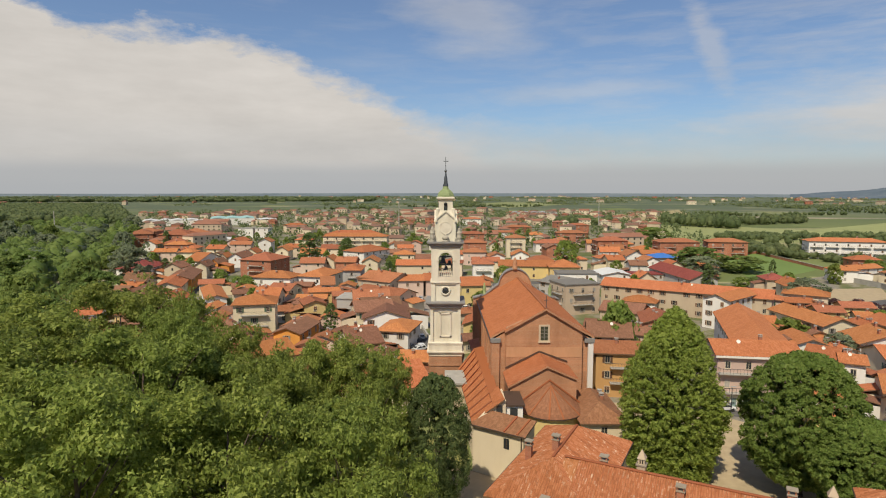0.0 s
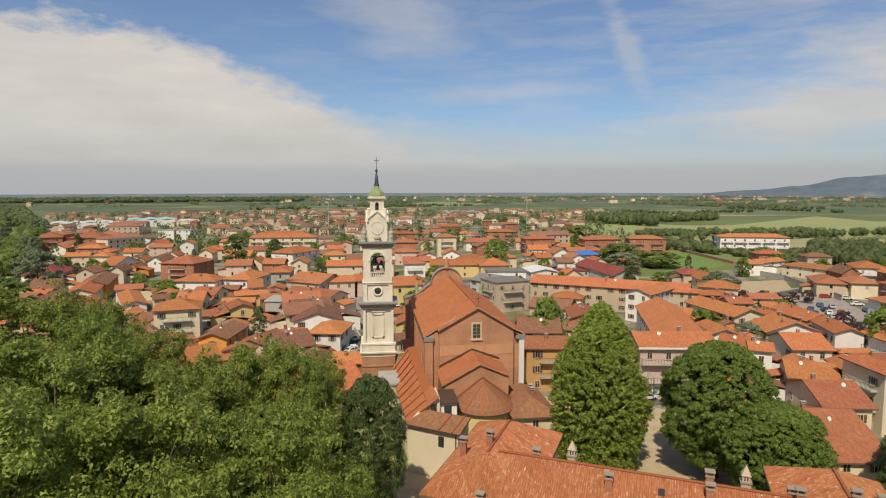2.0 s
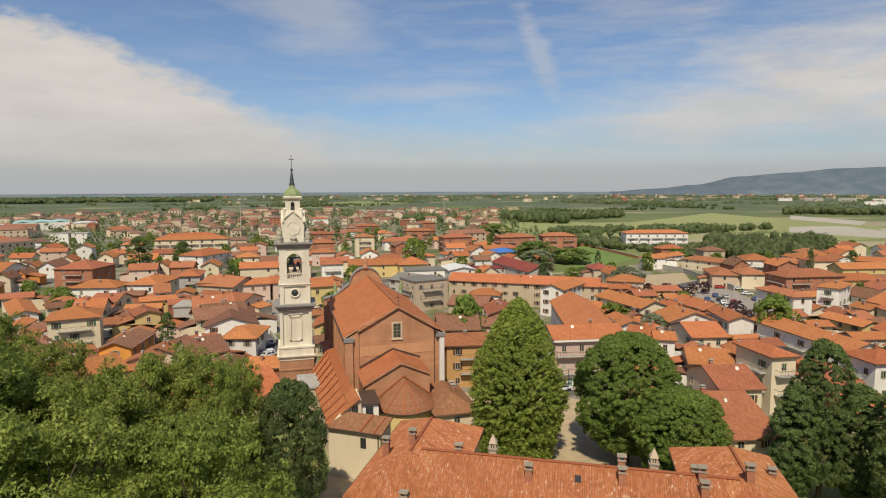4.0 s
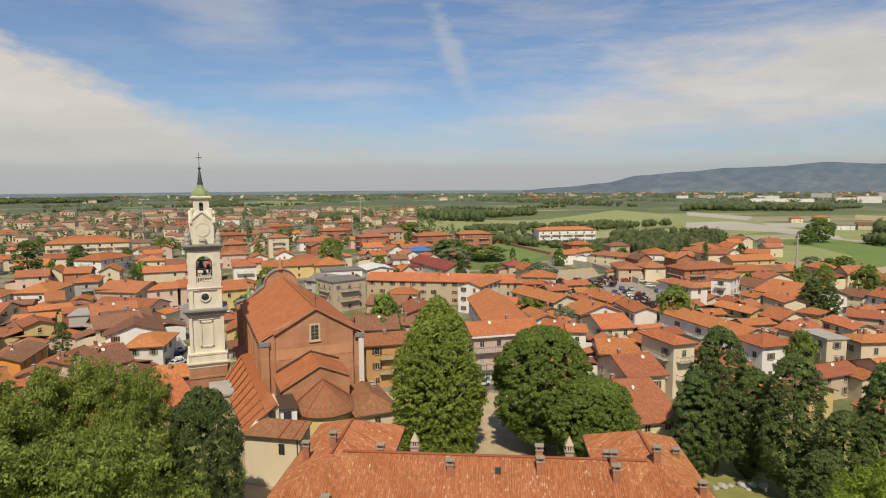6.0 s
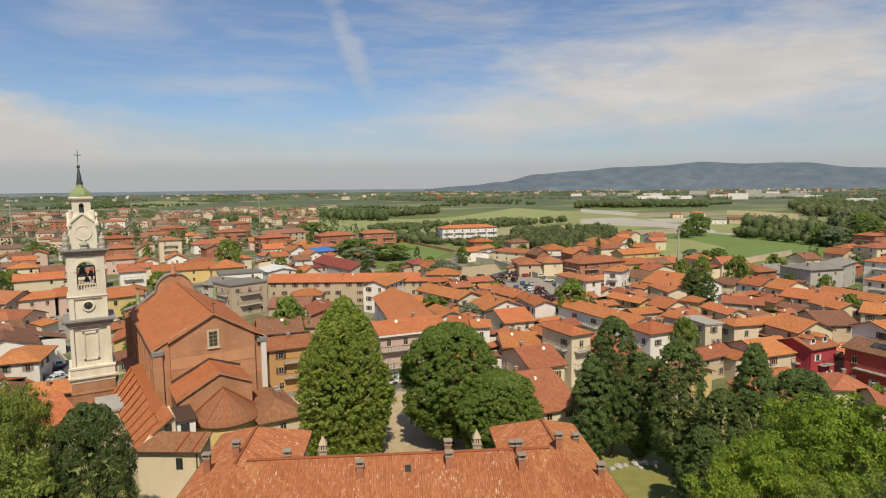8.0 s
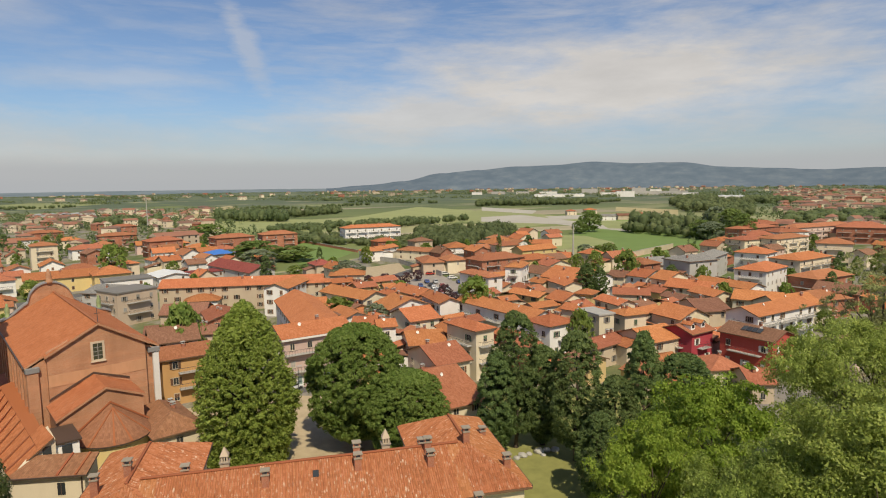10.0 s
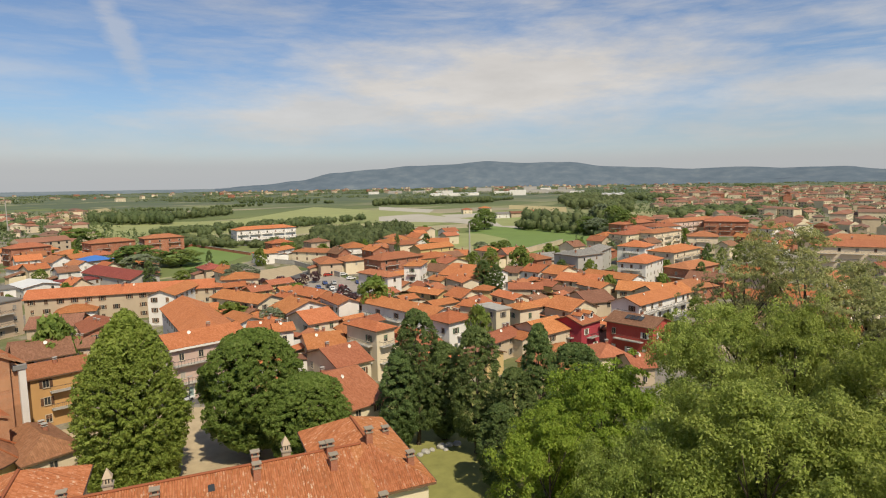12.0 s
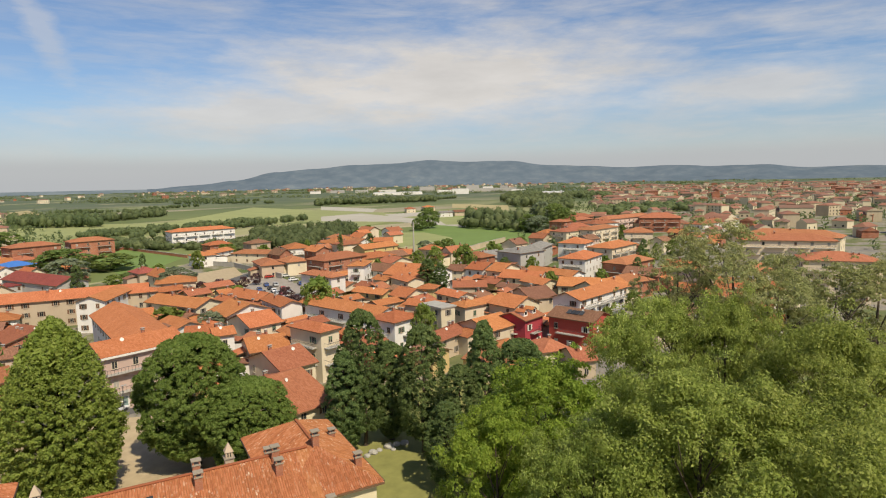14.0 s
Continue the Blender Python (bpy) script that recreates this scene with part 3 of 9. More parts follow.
def house(x, y, turn, w, d, h, roof="hip", rise=2.0, wall="cream", tile="tile_orange", windows=True, balcony=False, note="", chimney=True):
    """A house whose base has its middle at x, y; its front faces local -y; turn in degrees."""
    storeys = max(1, round(h / 3.1))
    kind = "apartment_building" if storeys >= 3 and w > 13 else "house"
    words = {1: "low", 2: "two-storey", 3: "three-storey"}.get(storeys, "four-storey")
    label = f"{words} {LOOKS[wall]} {'flats' if kind != 'house' else 'house'}, {ROOFS[tile]}{' tiled' if 'tile' in tile else ''} roof" + (", " + note if note else "")
    root = thing(kind, pose(x, y, 0, 0, 0, turn), label, "apartment building" if storeys >= 3 and w > 13 else "house", "houses of the town")
    axis = {"g": "x", "G": "y"}.get(roof, "")
    wm = "house_brick" if wall == "brick" else "plaster_" + wall
    part("wall", walls(-w / 2, w / 2, -d / 2, d / 2, h, rise if axis else 0, axis), wm, root)
    r = Roof()
    if axis:
        gable(r, -w / 2, w / 2, -d / 2, d / 2, h, rise, 0.55, axis)
    elif roof == "hip":
        hip(r, -w / 2, w / 2, -d / 2, d / 2, h, rise)
    if axis or roof == "hip":
        part("roof", r.mesh(tile, "wood_eave"), None, root)
    else:
        bm = box(-w / 2 - 0.3, w / 2 + 0.3, -d / 2 - 0.3, d / 2 + 0.3, h, h + 0.35)
        part("roof", bm, tile, root)
    if chimney and (axis or roof == "hip"):
        for _ in range(dice.choice((0, 1, 1, 2))):
            cx, cy = dice.uniform(-0.3, 0.3) * w, dice.uniform(-0.22, 0.22) * d
            run = abs(cy) / (d / 2) if (roof in ("g", "hip") and w >= d) or roof == "g" else abs(cx) / (w / 2)
            part("chimney", CHIMNEY, None, root, m=Matrix.Translation((cx, cy, h + rise * (1 - run))) @ Matrix.Diagonal((0.8, 0.8, 0.75, 1)))
    # a lower addition at the side or the back
    if chimney and not balcony and not note and math.hypot(x, y) < 330 and dice.random() < 0.6:
        aw, ad, ah = dice.uniform(3.5, 6.5), dice.uniform(3.5, min(6.5, d)), dice.uniform(2.6, min(4.6, h))
        side = dice.choice((-1, 1))
        cx, cy = side * (w / 2 + aw / 2 - 0.1), dice.uniform(-0.2, 0.2) * d
        part("annex_wall", walls(cx - aw / 2, cx + aw / 2, cy - ad / 2, cy + ad / 2, ah), wm, root)
        r = Roof()
        lo, hi = (cx + side * (aw / 2 + 0.4)), cx - side * aw / 2
        r.slab([(lo, cy - ad / 2 - 0.3, ah), (hi, cy - ad / 2 - 0.3, ah + aw * 0.28), (hi, cy + ad / 2 + 0.3, ah + aw * 0.28), (lo, cy + ad / 2 + 0.3, ah)], (0, side, 0), 0.18)
        part("annex_roof", r.mesh(dice.choice(("tile_orange", "tile_red", "tile_brown"))), None, root)
    if math.hypot(x, y) < 210 and (axis or roof == "hip") and dice.random() < 0.35:
        side = dice.uniform(-0.3, 0.3) * w
        m = Matrix.Translation((side, -d * 0.12, h + rise * 0.76 + 0.15)) @ pose(0, 0, 0, 62, 0, dice.uniform(-30, 30))
        part("satellite_dish", DISH, None, root, "white satellite dish", m @ Matrix.Diagonal((0.85, 0.85, 0.85, 1)))
    if windows:
        shut = "trim_white" if wall == "red" else dice.choice(("shutter_brown", "shutter_brown", "shutter_green", "shutter_grey"))
        centre = Vector((x, y))
        for side in range(4):
            a = radians(turn + 90 * side)
            out = Vector((math.sin(a), -math.cos(a)))
            if out.dot(-(centre + out * 5).normalized()) < 0.12:
                continue
            run, deep = (w, d) if side % 2 == 0 else (d, w)
            count = max(1, int(run / 3.5))
            if math.hypot(x, y) > 240:
                count = max(1, count * 2 // 3)
            for s in range(storeys):
                level = 0.9 + s * h / storeys
                for k in range(count):
                    if dice.random() < 0.2:
                        continue
                    px = (k + 0.5) / count * run - run / 2
                    m = pose(0, 0, 0, 0, 0, 90 * side) @ Matrix.Translation((px, -deep / 2, level)) @ Matrix.Diagonal((0.84, 1, 0.86, 1))
                    style = dice.choice(("shut", "leaf", "leaf", "leaf", "blind", "bare"))
                    part("window", dice.choice(FAR_WINDOWS) if math.hypot(x, y) > 230 else WINDOWS[shut, style], None, root, m=m)
                if balcony and s > 0 and side in (0, 3 if roof != "G" else 0):
                    if balcony == "full":
                        part("balcony", BALCONY_LONG, None, root, m=pose(0, 0, 0, 0, 0, 90 * side) @ Matrix.Translation((0, -deep / 2, level - 0.8)) @ Matrix.Diagonal((run / 7.1, 1, 1, 1)))
                        continue
                    for k in range(max(1, int(run / 8))):
                        px = (k + 0.5) / max(1, int(run / 8)) * run - run / 2
                        part("balcony", BALCONY_LONG if run > 9 else BALCONY, None, root,
                             m=pose(0, 0, 0, 0, 0, 90 * side) @ Matrix.Translation((px, -deep / 2, level - 0.8)))
    return root

# ---- ground, roads, fields, distance ----
def build_ground():
    verts, faces = [(0, 0, 0)], []
    rings = [60, 150, 350, 800, 1600, 3000, 4950]
    seg = 48
    for r in rings:
        verts += [(r * math.cos(2 * math.pi * k / seg), r * math.sin(2 * math.pi * k / seg), 0) for k in range(seg)]
    faces += [(0, 1 + k, 1 + (k + 1) % seg) for k in range(seg)]
    for i in range(len(rings) - 1):
        a, b = 1 + i * seg, 1 + (i + 1) * seg
        faces += [(a + k, b + k, b + (k + 1) % seg, a + (k + 1) % seg) for k in range(seg)]
    tagged(new("ground", mesh_of("ground", verts, faces, ["farmland"])), "flat farmland in green and straw-coloured strips", "ground", kind="structure")


build_ground()
GRADE = [0.02]


def patch(name, pts, material, label, category="ground", lift=None):
    """A flat piece of ground with its own surface."""
    GRADE[0] += 0.004
    z = lift or GRADE[0]
    me = mesh_of(name, [(x, y, z) for x, y in pts], [tuple(range(len(pts)))], [material])
    if me.polygons[0].normal.z < 0:
        me.flip_normals()
    return tagged(new(name, me), label, category, kind="structure")


def road(pts, width, material="asphalt", label="grey asphalt street between the houses", name="road"):
    """A street along a line of points."""
    left, right = [], []
    for i, (x, y) in enumerate(pts):
        a, b = pts[max(0, i - 1)], pts[min(len(pts) - 1, i + 1)]
        d = Vector((b[0] - a[0], b[1] - a[1])).normalized() * width / 2
        left.append((x - d.y, y + d.x))
        right.append((x + d.y, y - d.x))
    return patch(name, left + right[::-1], material, label, "road")


def ridge(name, az0, az1, dist, tops, base, material, label, wobble, seed):
    """A range of hills: a long mesh with folds, its crest given by heights at even steps of bearing."""
    rng = random.Random(seed)
    steps, rows = 160, 9
    verts, faces = [], []
    for i in range(steps + 1):
        f = i / steps
        a = radians(az0 + (az1 - az0) * f)
        q = f * (len(tops) - 1)
        k = min(int(q), len(tops) - 2)
        s = q - k
        s = s * s * (3 - 2 * s)
        crest = tops[k] * (1 - s) + tops[k + 1] * s
        for j in range(rows + 1):
            g = j / rows
            fold = noise.noise(Vector((f * 26, g * 3.0, seed))) * wobble
            z = base + (crest - base) * g ** 0.8 + fold * math.sin(math.pi * g) + noise.noise(Vector((f * 60, 9, seed))) * wobble * 0.12 * g
            r = dist - 500 * (1 - g) + fold * 3
            verts.append((r * math.sin(a), r * math.cos(a), z))
    for i in range(steps):
        for j in range(rows):
            a = i * (rows + 1) + j
            faces.append((a, a + rows + 1, a + rows + 2, a + 1))
    tagged(new(name, mesh_of(name, verts, faces, [material], smooth=True)), label, "hill", kind="structure")


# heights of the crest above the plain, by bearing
ridge("backdrop", 30, 120, 4700, [24, 42, 70, 128, 148, 172, 176, 198, 176, 180, 138, 124, 104, 114, 98, 100, 72, 76, 64, 68, 58, 62, 54, 60, 50, 52], -20, "hill_wood_haze",
      "long wooded hills on the horizon, coloured blue for haze", 34, 3)
ridge("backdrop", -75, 125, 4900, [20, 24, 18, 22, 25, 20, 24, 18, 23, 20], -20, "far_haze_ridge", "flat wooded horizon coloured grey-blue for haze", 3, 8)

# ---- plants ----
def leaf_quads(centres, normals, sizes, rng):
    """Small pointed leaves, one triangle each, as vertex and face arrays."""
    n = len(centres)
    ref = rng.normal(size=(n, 3))
    t = np.cross(normals, ref)
    t /= np.linalg.norm(t, axis=1, keepdims=True) + 1e-9
    b = np.cross(normals, t)
    s = sizes[:, None]
    v = np.stack([centres - t * s * 0.9, centres + b * s * 0.55 + t * s * 0.25, centres + t * s * 0.75 - b * s * 0.45 + normals * s * 0.2], 1).reshape(-1, 3)
    f = np.arange(3 * n).reshape(-1, 3)
    return v, f


def quads_mesh(name, v, f, material):
    me = bpy.data.meshes.new(name)
    me.vertices.add(len(v))
    me.vertices.foreach_set("co", v.astype(np.float32).ravel())
    me.loops.add(3 * len(f))
    me.loops.foreach_set("vertex_index", f.astype(np.int32).ravel())
    me.polygons.add(len(f))
    me.polygons.foreach_set("loop_start", np.arange(0, 3 * len(f), 3, dtype=np.int32))
    me.polygons.foreach_set("loop_total", np.full(len(f), 3, dtype=np.int32))
    me.materials.append(MATS[material])
    me.update(calc_edges=True)
    me.validate()
    return me


def spread(rng, n):
    d = rng.normal(size=(n, 3))
    return d / np.linalg.norm(d, axis=1, keepdims=True)


def crown_mesh(shape, height, radius, bottom, lumps, per, size, material, seed, lump=0.25, open_=0.0):
    """A crown of many clumps of leaves. shape: dome, cone, round, column or airy."""
    rng = np.random.default_rng(seed)
    C, L = [], []
    mid = (height + bottom) / 2
    half = (height - bottom) / 2
    for k in range(lumps):
        a = rng.uniform(0, 2 * math.pi)
        if shape in ("dome", "round", "airy"):
            g = rng.uniform(-0.65 if shape == "dome" else -0.85, 1.0)
            prof = math.sqrt(max(0.0, 1 - g * g))
            if shape == "dome":
                prof = min(1.0, prof * 1.12)
        elif shape == "egg":
            q = 1 - rng.random() ** 0.75
            g = 2 * q - 1
            prof = (1 - max(0.0, (q - 0.35) / 0.65) ** 1.8) ** 0.8 * (0.74 + 0.26 * min(1, q / 0.35))
        else:
            g = rng.uniform(-1, 1)
            prof = (1 - abs(g) ** 3.0) * 0.95 + 0.08
        rr = radius * prof * (rng.uniform(0.76, 0.97) if rng.random() < 0.86 else rng.uniform(0.2, 0.76))
        rr *= 1 + (0.05 if shape == "egg" else 0.16) * math.sin(3 * a + seed) * math.cos(2.1 * g * 3 + seed)
        C.append((rr * math.cos(a), rr * math.sin(a), mid + g * half * 0.94))
        L.append(radius * lump * rng.uniform(0.65, 1.3))
    if shape in ("dome", "airy"):
        # boughs: the clumps gather round some places of the crown and leave gaps between
        for k in range(lumps):
            b = np.array(C[k % 58])
            C[k] = tuple(b * np.array([0.92, 0.92, 1]) + rng.normal(size=3) * radius * np.array([0.125, 0.125, 0.085]))
    C, L = np.array(C), np.array(L)
    i = rng.integers(0, lumps, lumps * per)
    d = spread(rng, len(i))
    out = C[i] - np.array([0, 0, mid - half * 0.3])
    out /= np.linalg.norm(out, axis=1, keepdims=True) + 1e-9
    d = d + out * 0.75 + np.array([0, 0, 0.35])
    d /= np.linalg.norm(d, axis=1, keepdims=True)
    p = C[i] + d * (L[i] * rng.uniform(0.55, 1.08, len(i)))[:, None] * np.array([1, 1, 0.8])
    if shape == "egg":
        p = p + out * (L[i] * rng.uniform(-0.5, 1.3, len(i)))[:, None]
    if open_:
        keep = rng.random(len(p)) > open_
        p, d = p[keep], d[keep]
    nrm = d + rng.normal(size=d.shape) * 0.42
    nrm /= np.linalg.norm(nrm, axis=1, keepdims=True)
    sizes = size * rng.uniform(0.6, 1.25, len(p))
    if shape in ("round", "egg", "column"):
        # broader sprays fill the shaded inside of the crown
        sizes *= np.where(np.hypot(p[:, 0], p[:, 1]) < radius * 0.55, 2.0, 1.0)
    v, f = leaf_quads(p, nrm, sizes, rng)
    return quads_mesh("crown", v, f, material)


def trunk_mesh(height, r, limbs, reach, seed, start_at=0.3):
    """A tapered trunk with limbs that leave it at rising heights."""
    rng = random.Random(seed)
    bm = bmesh.new()

    def limb(p, q, r0, r1, seg=7):
        way = Vector(q) - Vector(p)
        m = Matrix.Translation((Vector(p) + Vector(q)) / 2) @ way.to_track_quat("Z", "Y").to_matrix().to_4x4()
        bmesh.ops.create_cone(bm, cap_ends=True, segments=seg, radius1=r0, radius2=r1, depth=way.length, matrix=m)

    bend = [Vector((0, 0, 0))]
    for k in range(1, 6):
        bend.append(Vector((rng.uniform(-0.3, 0.3), rng.uniform(-0.3, 0.3), height * 0.88 * k / 5)))
    for k in range(5):
        limb(bend[k], bend[k + 1], r * (1 - 0.17 * k), r * (1 - 0.17 * (k + 1)), 9)
    put_tube(bm, 0, 0, -0.1, 0.5, r * 1.5, r, 9)
    for k in range(limbs):
        g = start_at + (0.82 - start_at) * k / limbs
        a = k * 2.4 + rng.uniform(-0.4, 0.4)
        p = Vector((0, 0, height * 0.88 * g))
        e = p + Vector((math.cos(a) * reach * (1 - 0.5 * g), math.sin(a) * reach * (1 - 0.5 * g), reach * rng.uniform(0.4, 0.9)))
        limb(p, e, r * 0.42 * (1.1 - g), r * 0.12)
        e2 = e + Vector((math.cos(a + 0.7) * reach * 0.3, math.sin(a + 0.7) * reach * 0.3, reach * 0.3))
        limb(p.lerp(e, 0.6), e2, r * 0.2 * (1.1 - g), r * 0.06, 5)
    return from_bm("trunk", bm, "bark", True)


TREES = {}


def tree_kind(key, shape, height, radius, bottom, lumps, per, size, leaf, label, limbs=9, lump=0.25, open_=0.0, variants=2):
    for k in range(variants):
        TREES[key, k] = (crown_mesh(shape, height, radius, bottom, lumps, per, size, leaf, 17 * k + len(TREES) + 3, lump, open_),
                         trunk_mesh(height, 0.028 * height ** 0.9, limbs, radius * 0.7, k + len(TREES)), height, radius, label, variants)


tree_kind("plane", "dome", 20, 8, 4, 700, 68, 0.23, "leaf_plane", "broad deciduous tree in full green leaf", 14, 0.14, 0.0, 3)
tree_kind("dark", "round", 18, 6, 2, 900, 50, 0.20, "leaf_holm", "dark green broadleaf tree with a dense crown", 10, 0.15)
tree_kind("ginkgo", "egg", 22, 6.2, 0.6, 3000, 40, 0.20, "leaf_ginkgo", "tall egg-shaped green tree in the gravel court", 16, 0.062, 0.0, 1)
tree_kind("round", "round", 18, 7.5, 0.8, 2300, 46, 0.21, "leaf_round", "dense round-crowned green tree in the gravel court", 12, 0.075)
tree_kind("oval", "round", 20, 5, 0.8, 820, 44, 0.21, "leaf_dark", "dense dark green tree of the park", 10, 0.115)
tree_kind("fir", "column", 20, 3.6, 0.6, 420, 90, 0.24, "leaf_dark", "narrow dark green conifer of the park", 10, 0.22)
tree_kind("ash", "dome", 20, 8, 4, 1000, 100, 0.142, "leaf_ash", "broad green ash-like tree of the park", 14, 0.115)
tree_kind("light", "dome", 18, 8, 3, 700, 85, 0.205, "leaf_light", "bright green young-leaved tree of the park", 12, 0.125)
tree_kind("airy", "airy", 30, 8, 7, 760, 36, 0.19, "leaf_airy", "tall thinly leaved tree with bare twigs showing", 34, 0.09)
tree_kind("bush", "round", 5, 2.6, 0.1, 100, 13, 0.37, "leaf_garden", "green garden tree between the houses", 2, 0.26, 0.0, 3)
tree_kind("cypress", "column", 14, 2.6, 0.2, 150, 30, 0.34, "leaf_dark", "dark columnar conifer in a garden", 4, 0.26)
tree_kind("mid", "round", 15, 6.5, 1.0, 130, 30, 0.60, "leaf_wood", "leafy green tree of the riverside wood", 4, 0.20, 0.0, 3)
tree_kind("willow", "round", 15, 6.5, 1.0, 130, 30, 0.60, "leaf_willow", "grey-green willow of the riverside wood", 4, 0.20, 0.0, 2)
tree_kind("plum", "round", 6, 3.0, 1.0, 60, 34, 0.34, "leaf_plum", "purple-leaved plum tree by the car park", 5, 0.26, 0.0, 1)
leafdice = random.Random(5)


def tree(key, x, y, top, radius, label=""):
    """A tree of a kind, scaled to its own height and spread."""
    k = leafdice.randrange(TREES[key, 0][5])
    crown, trunk, h, r, words, _ = TREES[key, k]
    m = pose(x, y, 0, 0, 0, leafdice.uniform(0, 360)) @ Matrix.Diagonal((radius / r, radius / r, top / h, 1))
    root = thing("bush" if key == "bush" else "tree", m, label or words, "tree", "trees")
    part("crown", crown, None, root)
    part("trunk", trunk, None, root)
    return root


def wood(pts, height, gap, label, size=1.3, per=70, material="leaf_far_haze", seed=1):
    """A block of far trees, too many to count: clumps of leaves over an area given by its corners."""
    rng = np.random.default_rng(seed)
    p = np.array(pts, float)
    x0, y0, x1, y1 = *p.min(0), *p.max(0)
    n = max(4, int((x1 - x0) * (y1 - y0) / gap ** 2))
    q = np.stack([rng.uniform(x0, x1, n), rng.uniform(y0, y1, n)], 1)
    inside = np.zeros(n, bool)
    for k in range(len(p)):
        (ax, ay), (bx, by) = p[k], p[(k + 1) % len(p)]
        hit = ((ay > q[:, 1]) != (by > q[:, 1])) & (q[:, 0] < (bx - ax) * (q[:, 1] - ay) / (by - ay + 1e-9) + ax)
        inside ^= hit
    return clumps(q[inside], height, gap * 0.62, label, size, per, material, rng)


def clumps(q, height, radius, label, size, per, material, rng, name="distant_trees", dense=True):
    n = len(q)
    if n == 0:
        return None
    hs = height * rng.uniform(0.65, 1.15, n)
    i = np.repeat(np.arange(n), per)
    d = spread(rng, len(i))
    c = np.stack([q[i, 0], q[i, 1], hs[i] * 0.52], 1)
    pos = c + d * np.stack([np.full(len(i), radius), np.full(len(i), radius), hs[i] * 0.5], 1) * rng.uniform(0.75, 1.0, len(i))[:, None]
    nrm = d + rng.normal(size=d.shape) * 0.4
    nrm /= np.linalg.norm(nrm, axis=1, keepdims=True)
    v, f = leaf_quads(pos, nrm, size * rng.uniform(0.7, 1.3, len(i)), rng)
    if not dense:
        return tagged(new(name, quads_mesh(name, v, f, material)), label, "trees", kind="stuff")
    # the dense inner mass of each crown, uneven
    ring = [(0, 0, -1)] + [(math.cos(a + 0.5 * k) * 0.87, math.sin(a + 0.5 * k) * 0.87, -0.5 + k) for k in (0, 1) for a in np.linspace(0, 2 * math.pi, 7)[:6]] + [(0, 0, 1)]
    tri = [(0, 1 + (k + 1) % 6, 1 + k) for k in range(6)] + [(13, 7 + k, 7 + (k + 1) % 6) for k in range(6)]
    for k in range(6):
        a, b = 1 + k, 1 + (k + 1) % 6
        tri += [(a, b, b + 6), (a, b + 6, a + 6)]
    core = np.array(ring)[None] * rng.uniform(0.72, 0.95, (n, 14, 1)) * np.stack([np.full(n, radius), np.full(n, radius), hs * 0.5], 1)[:, None]
    core = (core + np.stack([q[:, 0], q[:, 1], hs * 0.52], 1)[:, None]).reshape(-1, 3)
    body = (np.array(tri)[None] + 14 * np.arange(n)[:, None, None]).reshape(-1, 3)
    v, f = np.concatenate([v, core]), np.concatenate([f, body + len(v)])
    return tagged(new(name, quads_mesh(name, v, f, material)), label, "trees", kind="stuff")


def hedge_rows():
    """Lines of trees between the fields, out to the horizon."""
    rng = np.random.default_rng(21)
    near, far = [], []
    for k in range(270):
        dist = 560 + 3900 * rng.random() ** 1.25
        a = radians(rng.uniform(-48, 104))
        if math.degrees(a) > 62 and dist < 1500 or (math.degrees(a) > 38 and dist < 1050) or (math.degrees(a) < 20 and dist < 1250 and math.degrees(a) > -30):
            continue
        if dist < 1600 and rng.random() < 0.5:
            continue
        x, y = dist * math.sin(a), dist * math.cos(a)
        t = radians(18 + rng.choice([0, 90]) + rng.uniform(-12, 12)) + math.pi / 2 * (rng.random() < 0.15)
        run = rng.uniform(60, 300) * (0.6 + dist / 2500)
        m = max(6, int(run / (2.4 + dist / 800)))
        s = rng.uniform(-run / 2, run / 2, m)
        w = rng.normal(size=m) * (1.5 + dist / 900)
        pts = np.stack([x + s * np.cos(t) - w * np.sin(t), y + s * np.sin(t) + w * np.cos(t)], 1)
        (near if dist < 1600 else far).append(pts)
    clumps(np.concatenate(near), 7.5, 3.1, "rows of green trees between the fields", 1.1, 16, "leaf_far_haze", rng)
    clumps(np.concatenate(far), 8.0, 7.0, "far lines of trees across the plain", 2.6, 8, "leaf_far_haze", rng, dense=False)


hedge_rows()


